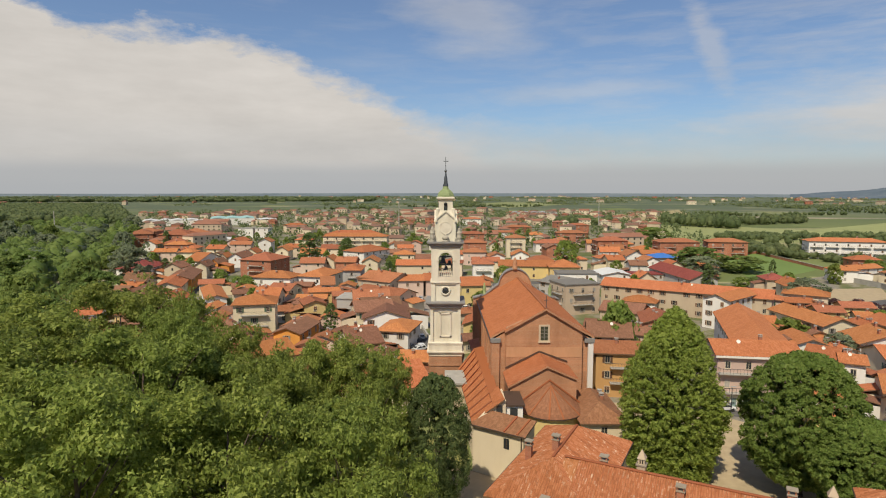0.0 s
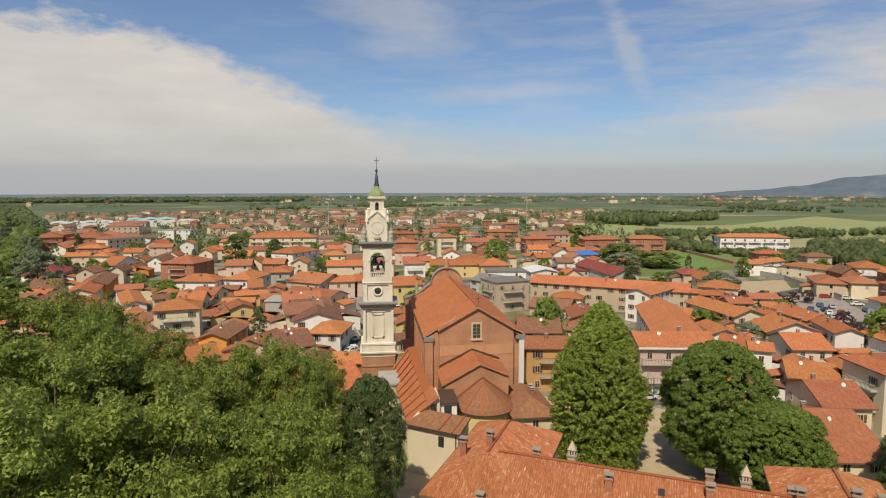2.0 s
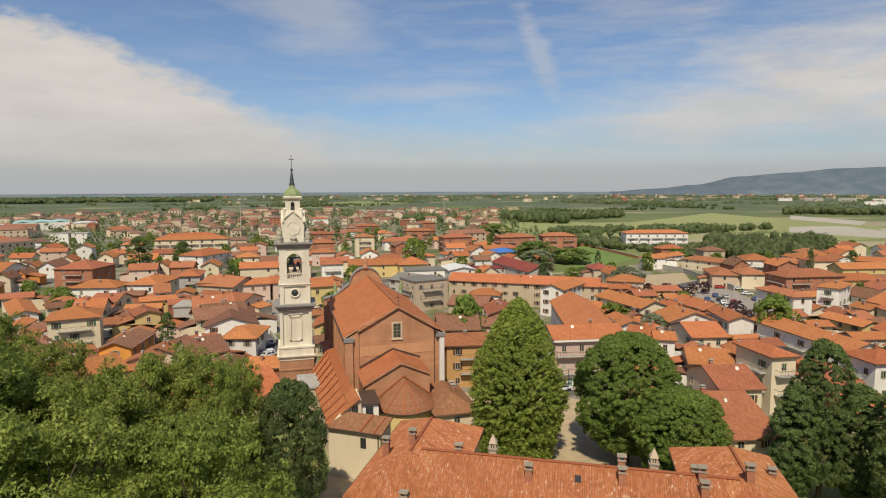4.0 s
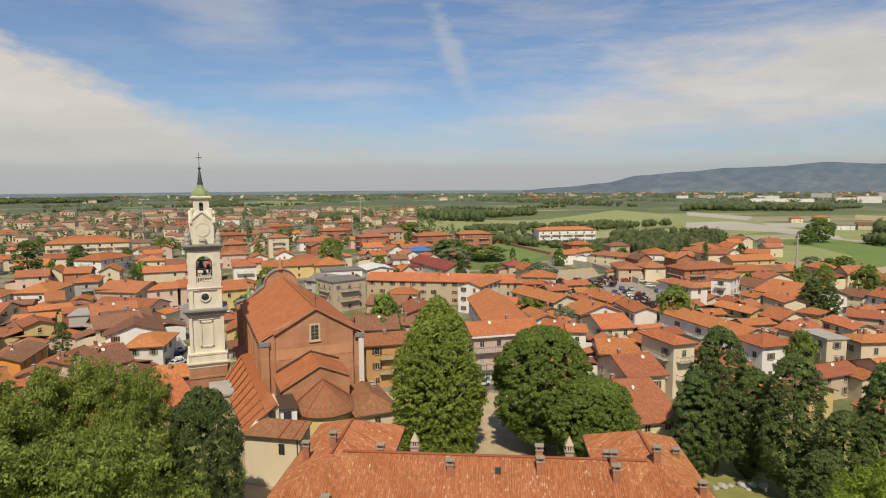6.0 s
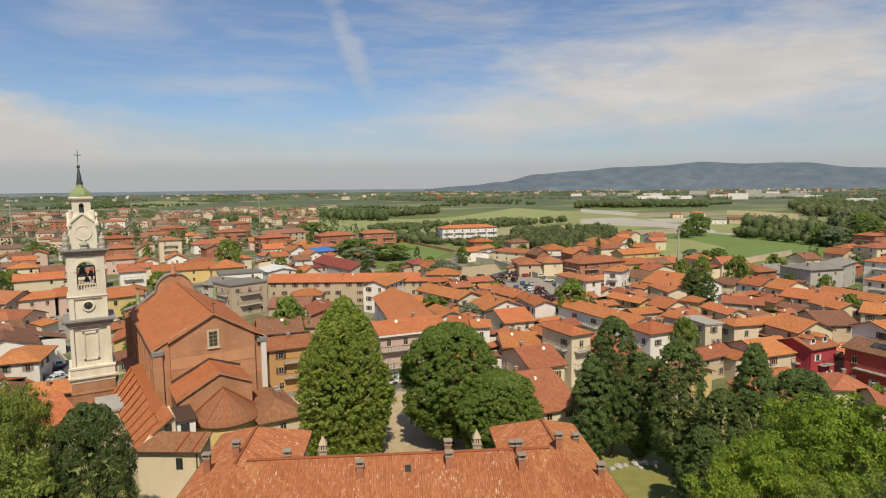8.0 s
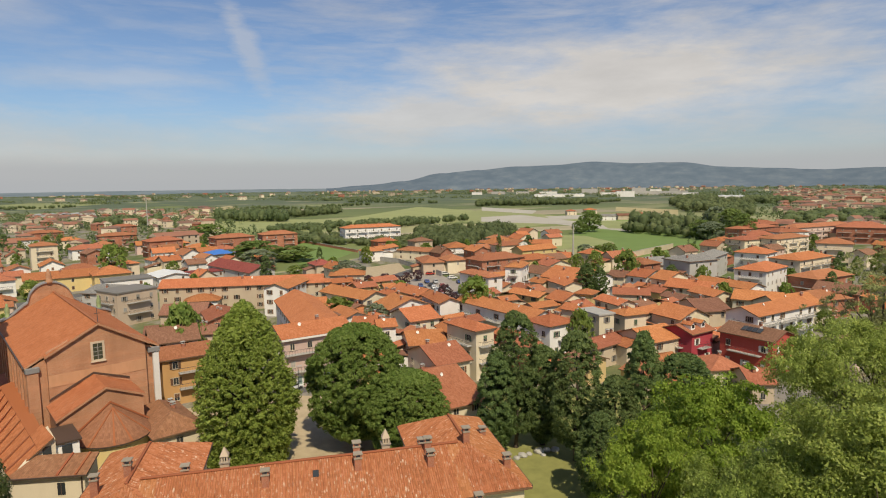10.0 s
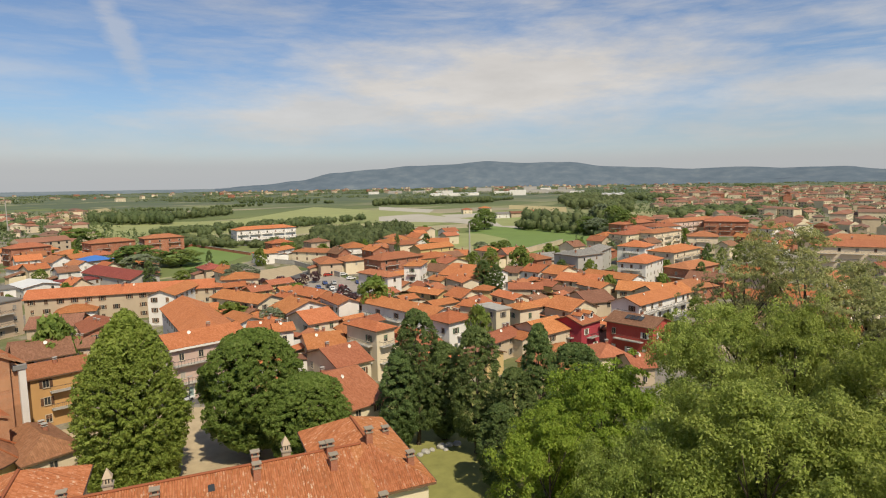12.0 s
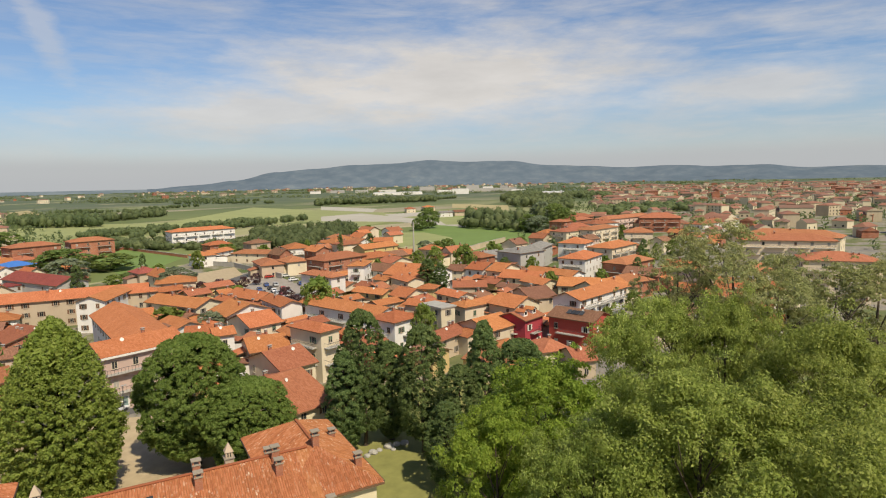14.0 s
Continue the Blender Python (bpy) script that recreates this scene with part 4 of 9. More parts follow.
def far_houses(name, rows, label, seed):
    """Small houses far away, one mesh: (x, y, turn, w, d, h, rise, wall slot, tile slot)."""
    verts, faces, idx = [], [], []
    for x, y, turn, w, d, h, rise, wall, tile in rows:
        c, s = math.cos(radians(turn)), math.sin(radians(turn))

        def at(px, py, pz):
            verts.append((x + px * c - py * s, y + px * s + py * c, pz))
            return len(verts) - 1

        b = [at(-w / 2, -d / 2, 0), at(w / 2, -d / 2, 0), at(w / 2, d / 2, 0), at(-w / 2, d / 2, 0)]
        t = [at(-w / 2, -d / 2, h), at(w / 2, -d / 2, h), at(w / 2, d / 2, h), at(-w / 2, d / 2, h)]
        e = [at(-w / 2 - 0.5, -d / 2 - 0.5, h - 0.1), at(w / 2 + 0.5, -d / 2 - 0.5, h - 0.1), at(w / 2 + 0.5, d / 2 + 0.5, h - 0.1), at(-w / 2 - 0.5, d / 2 + 0.5, h - 0.1)]
        ins = d / 2 if (int(x * 7) % 3) else 0.0
        r = [at(-w / 2 - 0.5 + ins, 0, h + rise), at(w / 2 + 0.5 - ins, 0, h + rise)]
        for k in range(4):
            faces.append((b[k], b[(k + 1) % 4], t[(k + 1) % 4], t[k]))
            idx.append(wall)
        faces += [(e[0], e[1], r[1], r[0]), (e[2], e[3], r[0], r[1]), (e[1], e[2], r[1]), (e[3], e[0], r[0])]
        idx += [tile, tile, tile if ins else wall, tile if ins else wall]
        # a dark line of openings on the long sides
        for s0 in (-1, 1):
            for st in range(max(1, int(h / 3))):
                z0 = 1.0 + st * 3.0
                for k in range(max(1, int(w / 4))):
                    px = (k + 0.5) / max(1, int(w / 4)) * w - w / 2
                    q = [at(px - 0.6, s0 * (d / 2 + 0.03), z0), at(px + 0.6, s0 * (d / 2 + 0.03), z0), at(px + 0.6, s0 * (d / 2 + 0.03), z0 + 1.4), at(px - 0.6, s0 * (d / 2 + 0.03), z0 + 1.4)]
                    faces.append(tuple(q))
                    idx.append(6)
    mats = ["plaster_beige", "plaster_cream", "house_brick", "far_tile_orange_haze", "far_tile_brown_haze", "sheet_grey", "glass_dark"]
    tagged(new(name, mesh_of(name, verts, faces, mats, idx)), label, "houses", kind="stuff")


# tiles of the far roofs, their colour dulled to stand for haze
plain("far_tile_orange_haze", (0.30, 0.140, 0.090), 0.9, size=0.03, grain=0.6)
plain("far_tile_brown_haze", (0.22, 0.125, 0.09), 0.9, size=0.03, grain=0.6)


def far_town(count, az, dist, seed, label, big=0.1):
    rng = random.Random(seed)
    rows = []
    for _ in range(count):
        d = math.sqrt(rng.uniform(dist[0] ** 2, dist[1] ** 2))
        a = radians(rng.uniform(*az))
        turn = rng.choice((0, 90, -27, 63, 14, 104)) + rng.uniform(-5, 5)
        block = rng.random() < big
        w, dd, h = (rng.uniform(15, 28), rng.uniform(10, 12), rng.uniform(8, 10.5)) if block else (rng.uniform(8, 14), rng.uniform(7, 9.5), rng.uniform(4, 6.8))
        rows.append((d * math.sin(a), d * math.cos(a), turn, w, dd, h, rng.uniform(1.6, 2.6), rng.choice((0, 0, 0, 1, 1, 1, 2)), rng.choice((3, 3, 4))))
    far_houses("distant_houses", rows, label, seed)



# ---- the church ----
def cornice(half, z0, z1, out, material="tower_stone", name="cornice"):
    """A square moulding of steps and a hollow, in one piece."""
    h = z1 - z0
    prof = [(half, z0), (half + out * 0.3, z0 + h * 0.12), (half + out * 0.3, z0 + h * 0.3), (half + out * 0.55, z0 + h * 0.45), (half + out * 0.62, z0 + h * 0.6),
            (half + out * 0.95, z0 + h * 0.72), (half + out, z0 + h * 0.78), (half + out, z0 + h), (half - 0.3, z0 + h + 0.04)]
    return lathe(prof, square=True, name=name, mats=(material,))


def build_tower(x, y):
    root = thing("bell_tower", pose(x, y, 0), "tall cream stone bell tower with clock stage, arched belfry and spire", "bell tower")
    bm = bmesh.new()
    put_box(bm, -3.15, 3.15, -3.15, 3.15, 0, 8.2)
    for z in (1.2, 6.4):
        put_box(bm, -3.28, 3.28, -3.28, 3.28, z, z + 0.35)
    part("base", bm, "church_brick", root, "bare brick base")
    part("cornice", cornice(3.05, 8.2, 9.3, 0.5), None, root)
    part("plinth", lathe([(3.2, 9.25), (3.2, 10.5), (3.32, 10.6), (3.34, 10.9), (3.0, 11.0)], square=True, name="plinth"), None, root)
    # lower shaft with corner strips and a sunk panel on each side
    bm = bmesh.new()
    put_box(bm, -2.55, 2.55, -2.55, 2.55, 11.0, 17.6)
    for sx in (-1, 1):
        for sy in (-1, 1):
            put_box(bm, sx * 2.9 - 0.55 * (sx > 0), sx * 2.9 + 0.55 * (sx < 0), sy * 2.9 - 0.55 * (sy > 0), sy * 2.9 + 0.55 * (sy < 0), 11.0, 17.6)
    part("shaft", bm, "tower_stone", root)
    for k in range(4):
        bm = bmesh.new()
        for a, b, c, d in ((-1.1, -0.85, 11.9, 16.6), (0.85, 1.1, 11.9, 16.6), (-1.1, 1.1, 11.9, 12.15), (-1.1, 1.1, 16.35, 16.6), (-1.35, 1.35, 16.9, 17.15)):
            put_box(bm, a, b, -2.72, -2.5, c, d)
        part("panel", bm, "tower_stone", root, m=pose(0, 0, 0, 0, 0, 90 * k))
    part("cornice", cornice(2.95, 17.55, 18.85, 0.8, "slate"), None, root, "weathered grey stone cornice")
    # round window stage
    bm = bmesh.new()
    put_box(bm, -2.5, 2.5, -2.5, 2.5, 18.85, 22.2)
    for sx in (-1, 1):
        for sy in (-1, 1):
            put_box(bm, sx * 2.75 - 0.75 * (sx > 0), sx * 2.75 + 0.75 * (sx < 0), sy * 2.75 - 0.75 * (sy > 0), sy * 2.75 + 0.75 * (sy < 0), 18.85, 22.2)
    part("shaft", bm, "tower_stone", root)
    part("cornice", cornice(2.72, 22.15, 22.62, 0.22), None, root)
    ring = lathe([(0.62, 0), (0.62, 0.16), (0.95, 0.16), (0.95, 0)], 24, "oculus")
    disc = lathe([(0.66, 0), (0.66, 0.05)], 24, "pane", ("glass_dark",))
    for k in range(4):
        m = pose(0, 0, 0, 0, 0, 90 * k) @ Matrix.Translation((0, -2.5, 20.9)) @ pose(0, 0, 0, 90)
        r = part("oculus", ring, None, root, "round window", m)
        part("pane", disc, None, r)
    # belfry: four piers and arches, open through, with bells
    bm = bmesh.new()
    for sx in (-1, 1):
        for sy in (-1, 1):
            put_box(bm, sx * 2.7 - 1.35 * (sx > 0), sx * 2.7 + 1.35 * (sx < 0), sy * 2.7 - 1.35 * (sy > 0), sy * 2.7 + 1.35 * (sy < 0), 22.6, 29.3)
    put_box(bm, -2.6, 2.6, -2.6, 2.6, 22.58, 23.6)
    part("belfry", bm, "tower_stone", root)
    bm = bmesh.new()
    n = 14
    for k in range(n):
        a0, a1 = math.pi * k / n, math.pi * (k + 1) / n
        p = [(1.36 * math.cos(a0), 26.9 + 1.36 * math.sin(a0)), (1.36 * math.cos(a1), 26.9 + 1.36 * math.sin(a1))]
        put_poly(bm, [(p[0][0], -2.62, p[0][1]), (p[0][0], -2.62, 29.3), (p[1][0], -2.62, 29.3), (p[1][0], -2.62, p[1][1])], (0, 0.9, 0))
    bmesh.ops.recalc_face_normals(bm, faces=bm.faces)
    arch = from_bm("arch", bm, "tower_stone")
    bm = bmesh.new()
    for k in range(n):
        a0, a1 = math.pi * k / n, math.pi * (k + 1) / n
        put_poly(bm, [(r * math.cos(a), -2.8, 26.9 + r * math.sin(a)) for a, r in ((a0, 1.36), (a0, 1.7), (a1, 1.7), (a1, 1.36))], (0, 0.25, 0))
    put_box(bm, -1.8, -1.3, -2.82, -2.5, 26.7, 26.95)
    put_box(bm, 1.3, 1.8, -2.82, -2.5, 26.7, 26.95)
    bmesh.ops.recalc_face_normals(bm, faces=bm.faces)
    hood = from_bm("arch_moulding", bm, "tower_stone")
    rail = from_bm("balustrade", box(-1.34, 1.34, -2.56, -2.35, 24.45, 24.6), "tower_stone")
    baluster = lathe([(0.11, 23.58), (0.11, 23.7), (0.06, 23.8), (0.12, 24.05), (0.06, 24.3), (0.11, 24.46)], 8, "baluster")
    for k in range(4):
        m = pose(0, 0, 0, 0, 0, 90 * k)
        part("arch", arch, None, root, m=m)
        part("arch_moulding", hood, None, root, m=m)
        rail_ob = part("balustrade", rail, None, root, m=m)
        for q in range(7):
            part("baluster", baluster, None, rail_ob, m=Matrix.Translation((-1.2 + 0.4 * q, -2.45, 0)))
    bell = lathe([(0.02, 0.95), (0.25, 0.93), (0.33, 0.7), (0.40, 0.35), (0.58, 0.05), (0.62, 0.0), (0.5, 0.02)], 18, "bell", ("iron",))
    for bx, bz, s in ((-0.5, 25.9, 1.2), (0.75, 25.6, 0.9), (0.1, 24.6, 0.85)):
        part("bell", bell, None, root, "dark bronze bell", Matrix.Translation((bx, 0.2, bz)) @ Matrix.Diagonal((s, s, s, 1)))
    bm = bmesh.new()
    for z in (25.5, 27.1):
        put_box(bm, -1.5, 1.5, -0.2, 0.2, z, z + 0.25)
        put_box(bm, -0.15, 0.15, -1.5, 1.5, z, z + 0.2)
    for bx in (-1.4, 1.2):
        put_box(bm, bx, bx + 0.2, -0.1, 0.1, 23.6, 28.6)
    part("bell_frame", bm, "iron", root, "dark iron bell frame")
    part("cornice", cornice(2.74, 29.2, 30.3, 0.75, "slate"), None, root, "weathered grey stone cornice")
    # clock stage: four gabled fronts, with scrolls at the corners
    bm = bmesh.new()
    put_box(bm, -1.75, 1.75, -1.75, 1.75, 30.3, 34.6)
    for k in range(4):
        q = pose(0, 0, 0, 0, 0, 90 * k)
        pts = [q @ Vector(p) for p in ((-1.9, -1.95, 30.3), (1.9, -1.95, 30.3), (1.9, -1.95, 34.3), (0, -1.95, 35.9), (-1.9, -1.95, 34.3))]
        put_poly(bm, pts, q.to_3x3() @ Vector((0, 1.9, 0)))
    bmesh.ops.recalc_face_normals(bm, faces=bm.faces)
    part("clock_stage", bm, "tower_stone", root)
    bm = bmesh.new()
    for s in (-1, 1):
        put_poly(bm, [(s * 2.25, -2.15, 34.05), (0, -2.15, 35.95), (0, -2.15, 36.25), (s * 2.25, -2.15, 34.4)], (0, 0.5, 0))
    bmesh.ops.recalc_face_normals(bm, faces=bm.faces)
    rake = from_bm("pediment", bm, "tower_stone")
    dial = lathe([(1.02, 0), (1.02, 0.10), (1.2, 0.14), (1.2, 0)], 28, "dial_rim", smooth=False)
    face = lathe([(1.04, 0), (1.04, 0.06)], 28, "dial", ("tower_stone",), smooth=False)
    bm = bmesh.new()
    curl = [(1.9, 30.3), (2.75, 30.3), (2.8, 30.9), (2.45, 31.3), (2.3, 31.9), (2.5, 32.4), (2.35, 33.0), (2.0, 33.3), (1.95, 34.2), (1.7, 34.6), (1.7, 30.3)]
    put_poly(bm, [(px, -0.22, pz) for px, pz in curl], (0, 0.44, 0))
    bmesh.ops.recalc_face_normals(bm, faces=bm.faces)
    scroll = from_bm("corner_scroll", bm, "tower_stone")
    vase = lathe([(0.62, 30.3), (0.66, 30.5), (0.45, 30.62), (0.68, 30.95), (0.62, 31.25), (0.34, 31.4), (0.3, 31.6), (0.03, 31.75)], 9, "ornament", ("statue_stone",), smooth=False)
    for k in range(4):
        m = pose(0, 0, 0, 0, 0, 90 * k)
        part("pediment", rake, None, root, m=m)
        part("corner_scroll", scroll, None, root, m=m @ pose(0, 0, 0, 0, 0, 45))
        part("ornament", vase, None, root, m=m @ Matrix.Translation((0, -2.45, 0)))
        d = part("dial_rim", dial, None, root, "round blank dial", m @ Matrix.Translation((0, -1.95, 32.9)) @ pose(0, 0, 0, 90))
        part("dial", face, None, d)
    # statues of the corners are plain tapering shapes
    urn = lathe([(0.48, 0), (0.5, 0.3), (0.38, 0.4), (0.5, 0.8), (0.44, 1.3), (0.5, 1.75), (0.3, 2.05), (0.2, 2.15), (0.24, 2.4), (0.05, 2.65)], 9, "corner_urn", ("statue_stone",), smooth=False)
    for sx in (-1, 1):
        for sy in (-1, 1):
            part("corner_urn", urn, None, root, "", Matrix.Translation((sx * 2.55, sy * 2.55, 30.3)))
    lantern = [(1.9, 34.6), (1.75, 35.2), (1.5, 35.8), (1.36, 36.3), (1.32, 38.1), (1.45, 38.2), (1.72, 38.4), (1.76, 38.65), (1.5, 38.8)]
    part("lantern", lathe(lantern, square=True, name="lantern"), None, root)
    for k in range(4):
        bm = bmesh.new()
        put_box(bm, -0.34, 0.34, -1.40, -1.24, 36.2, 37.4)
        put_tube(bm, 0, 0, 0, 0.16, 0.34, 0.34, 12)
        bmesh.ops.translate(bm, verts=bm.verts[-24:], vec=(0, 0, 0))
        bmesh.ops.rotate(bm, verts=bm.verts[-24:], cent=(0, 0, 0), matrix=Matrix.Rotation(math.pi / 2, 3, "X"))
        bmesh.ops.translate(bm, verts=bm.verts[-24:], vec=(0, -1.24, 37.4))
        part("lantern_window", bm, "glass_dark", root, "dark arched opening", pose(0, 0, 0, 0, 0, 90 * k))
        part("buttress", box(-0.2, 0.2, -2.5, -1.5, 34.6, 36.6, 0.12), "tower_stone", root, m=pose(0, 0, 0, 0, 0, 45 + 90 * k))
    cap = [(1.72, 38.8), (1.66, 39.15), (1.45, 39.6), (1.05, 40.0), (0.7, 40.25), (0.55, 40.6), (0.5, 40.85)]
    part("cap", lathe(cap, 8, "cap", ("copper",), smooth=False), None, root, "green copper cap")
    spire = [(0.55, 40.8), (0.5, 41.2), (0.42, 41.25), (0.36, 42.0), (0.12, 43.5)]
    part("spire", lathe(spire, 8, "spire", ("iron",), smooth=False), None, root, "dark metal spire")
    part("ball", lathe([(0.03, 43.4), (0.2, 43.5), (0.27, 43.7), (0.2, 43.9), (0.03, 44.0)], 12, "ball", ("iron",)), None, root)
    bm = bmesh.new()
    put_box(bm, -0.05, 0.05, -0.05, 0.05, 44.0, 46.4)
    put_box(bm, -0.5, 0.5, -0.04, 0.04, 45.5, 45.62)
    part("cross", bm, "iron", root, "thin iron cross")


def build_church():
    root = thing("church", pose(17.2, 99.5, 0, 0, 0, 0.5), "large red brick church with orange tiled roof and apse", "church")
    X0, X1, L = -8.75, 8.4, 36.0
    E, R, mid = 15.3, 5.0, 0.2
    # nave
    bm = bmesh.new()
    put_poly(bm, [(X0 + 0.5, 0.8, 0), (X1 - 0.5, 0.8, 0), (X1 - 0.5, 0.8, E - 0.3), (mid, 0.8, E + R - 0.6), (X0 + 0.5, 0.8, E - 0.3)], (0, L - 0.8, 0))
    bmesh.ops.recalc_face_normals(bm, faces=bm.faces)
    part("nave_wall", bm, "church_brick", root)
    bm = bmesh.new()
    put_poly(bm, [(-6.4, 0, 0), (6.5, 0, 0), (6.5, 0, 16.9), (mid, 0, 20.0), (-6.4, 0, 16.9)], (0, 0.9, 0))
    bmesh.ops.recalc_face_normals(bm, faces=bm.faces)
    part("gable_wall", bm, "church_brick", root, "brick end wall with pale bands")
    r = Roof()
    k = R / ((X1 - X0) / 2 + 0.1)
    for s, xe in ((-1, X0 - 0.3), (1, X1 + 0.3)):
        lo = E - 0.1
        pts = [(xe, 0.6, lo), (mid, 0.6, E + R), (mid, L, E + R), (xe, L, lo)]
        r.slab(pts, (0, s, 0), 0.3)
        xi = mid + s * 6.9
        r.slab([(xi, -0.45, E + R - (E + R - lo) * 6.9 / abs(xe - mid) + 0.02), (mid, -0.45, E + R + 0.02), (mid, 0.62, E + R + 0.02), (xi, 0.62, E + R - (E + R - lo) * 6.9 / abs(xe - mid) + 0.02)], (0, s, 0), 0.35)
    part("nave_roof", r.mesh("tile_nave", "church_brick"), None, root, "orange tiled roof of the nave")
    bm = bmesh.new()
    put_box(bm, mid - 0.22, mid + 0.22, -0.5, L, E + R - 0.05, E + R + 0.16, 0, 0.06)
    part("ridge_tile", bm, "tile_red", root)
    for xx, mt in ((X0 - 0.1, "church_brick"), (X1 - 1.3, "plaster_white")):
        part("corner_pier", box(xx + (0.5 if mt != "church_brick" else 0.0), xx + 1.4, 0.3, 1.8, 0, E - 1.0, 0.05), mt, root)
        part("pier_cap", box(xx - 0.15, xx + 1.55, 0.15, 1.95, E - 1.0, E - 0.25, 0.05), "slate", root, "grey metal-clad pier head")
    for q in range(9):
        part("buttress", box(X0 - 0.15, X0 + 0.6, 4.0 + q * 3.7, 5.0 + q * 3.7, 0, E - 0.6, 0.04), "church_brick", root)
        part("buttress", box(X1 - 0.6, X1 + 0.05, 4.0 + q * 3.7, 5.0 + q * 3.7, 0, E - 0.6, 0.04), "church_brick", root)
    for a, b in ((X0 - 0.25, X0 + 0.5), (X1 - 0.5, X1 + 0.25)):
        part("eaves_course", box(a, b, 0.7, L, E - 0.6, E - 0.25), "church_brick", root)
    part("gutter", box(X0 - 0.48, X0 - 0.3, 0.6, L, E - 0.32, E - 0.15), "gutter", root)
    # bands across the end wall
    part("wall_band", box(-6.35, 6.45, -0.06, 0.02, 11.9, 13.6), "plaster_orange_wash", root, "pale washed band on the brick")
    # window of the end wall
    bm = bmesh.new()
    for q in ((-0.92, -0.62, 14.6, 17.5), (0.62, 0.92, 14.6, 17.5), (-0.62, 0.62, 17.2, 17.5), (-0.62, 0.62, 14.6, 14.8)):
        put_box(bm, q[0], q[1], -0.12, 0.05, q[2], q[3])
    w = part("window", bm, "plaster_beige", root, "tall window in a weathered stone surround")
    part("pane", box(-0.64, 0.64, -0.05, 0.05, 14.75, 17.25), "glass_green", w, "dusty greenish leaded glass")
    bm = bmesh.new()
    put_box(bm, -0.05, 0.05, -0.09, -0.03, 14.8, 17.2)
    for z in (15.35, 15.95, 16.55):
        put_box(bm, -0.62, 0.62, -0.09, -0.03, z, z + 0.08)
    part("glazing_bar", bm, "shutter_grey", w)
    part("sill", box(-1.02, 1.02, -0.25, 0.0, 14.42, 14.6), "plaster_beige", w)
    bm = bmesh.new()
    put_box(bm, mid - 0.04, mid + 0.04, -0.4, -0.32, E + R, E + R + 2.2)
    put_box(bm, mid - 0.4, mid + 0.4, -0.4, -0.32, E + R + 1.4, E + R + 1.48)
    part("cross", bm, "iron", root, "thin iron cross on the gable")
    # chancel, lower and narrower
    bm = bmesh.new()
    put_poly(bm, [(-6.6, -7.4, 0), (3.9, -7.4, 0), (3.9, -7.4, 10.4), (-0.8, -7.4, 12.4), (-6.6, -7.4, 9.3)], (0, 7.6, 0))
    bmesh.ops.recalc_face_normals(bm, faces=bm.faces)
    part("chancel_wall", bm, "church_brick", root)
    r = Roof()
    for s, xe, ze in ((-1, -6.95, 9.35), (1, 4.2, 10.5)):
        r.slab([(xe, -7.75, ze), (-0.8, -7.75, 12.65), (-0.8, -0.05, 12.65), (xe, -0.05, ze)], (0, s, 0), 0.3)
    part("chancel_roof", r.mesh("tile_chancel", "church_brick"), None, root, "orange tiled chancel roof")
    bm = bmesh.new()
    for s, xe, ze in ((-1, -6.5, 9.9), (1, 4.0, 11.0)):
        put_poly(bm, [(xe, -0.12, ze), (-0.8, -0.12, 12.75), (-0.8, -0.12, 13.05), (xe, -0.12, ze + 0.3)], (0, 0.14, 0))
    bmesh.ops.recalc_face_normals(bm, faces=bm.faces)
    part("flashing", bm, "gutter", root)
    # apse: a short gabled bay that ends in a half cone
    seg, ra, ax, ay, ez, tz = 14, 4.45, -0.35, -8.6, 6.2, 9.75
    bm = bmesh.new()
    ring = [(ax - ra, -7.3)] + [(ax - ra * math.cos(math.pi * q / seg), ay - ra * math.sin(math.pi * q / seg)) for q in range(seg + 1)] + [(ax + ra, -7.3)]
    put_poly(bm, [(px, py, 0) for px, py in ring], (0, 0, ez - 0.05))
    bmesh.ops.recalc_face_normals(bm, faces=bm.faces)
    part("apse_wall", bm, "plaster_yellow", root, "stained yellow apse wall")
    r = Roof()
    rb = ra + 0.45
    for q in range(seg):
        a0, a1 = math.pi + math.pi * q / seg, math.pi + math.pi * (q + 1) / seg
        p0, p1 = (ax + rb * math.cos(a0), ay + rb * math.sin(a0), ez), (ax + rb * math.cos(a1), ay + rb * math.sin(a1), ez)
        r.slab([p0, p1, (ax, ay, tz)], (p1[0] - p0[0], p1[1] - p0[1], 0), 0.2)
    for s in (-1, 1):
        r.slab([(ax + s * rb, ay, ez), (ax, ay, tz), (ax, -7.42, tz + 0.35), (ax + s * rb, -7.42, ez + 0.15)], (0, s, 0), 0.2)
    part("apse_roof", r.mesh("tile_apse", "gutter"), None, root, "weathered brown tiled half-cone roof")
    bm = bmesh.new()
    for q in (3, 6, 8, 11):
        a0 = math.pi + math.pi * q / seg
        p0, p1 = Vector((ax + rb * math.cos(a0), ay + rb * math.sin(a0), ez + 0.02)), Vector((ax, ay, tz + 0.02))
        side = Vector((-math.sin(a0), math.cos(a0), 0)) * 0.13
        put_poly(bm, [p0 - side, p0 + side, p1 + side * 0.5, p1 - side * 0.5], (0, 0, 0.1))
    bmesh.ops.recalc_face_normals(bm, faces=bm.faces)
    part("hip_tile", bm, "tile_chancel", root)
    bm = bmesh.new()
    for s in (-1, 1):
        put_poly(bm, [(ax + s * rb, -7.55, ez + 0.3), (ax, -7.55, tz + 0.45), (ax, -7.55, tz + 0.7), (ax + s * rb, -7.55, ez + 0.55)], (0, 0.14, 0))
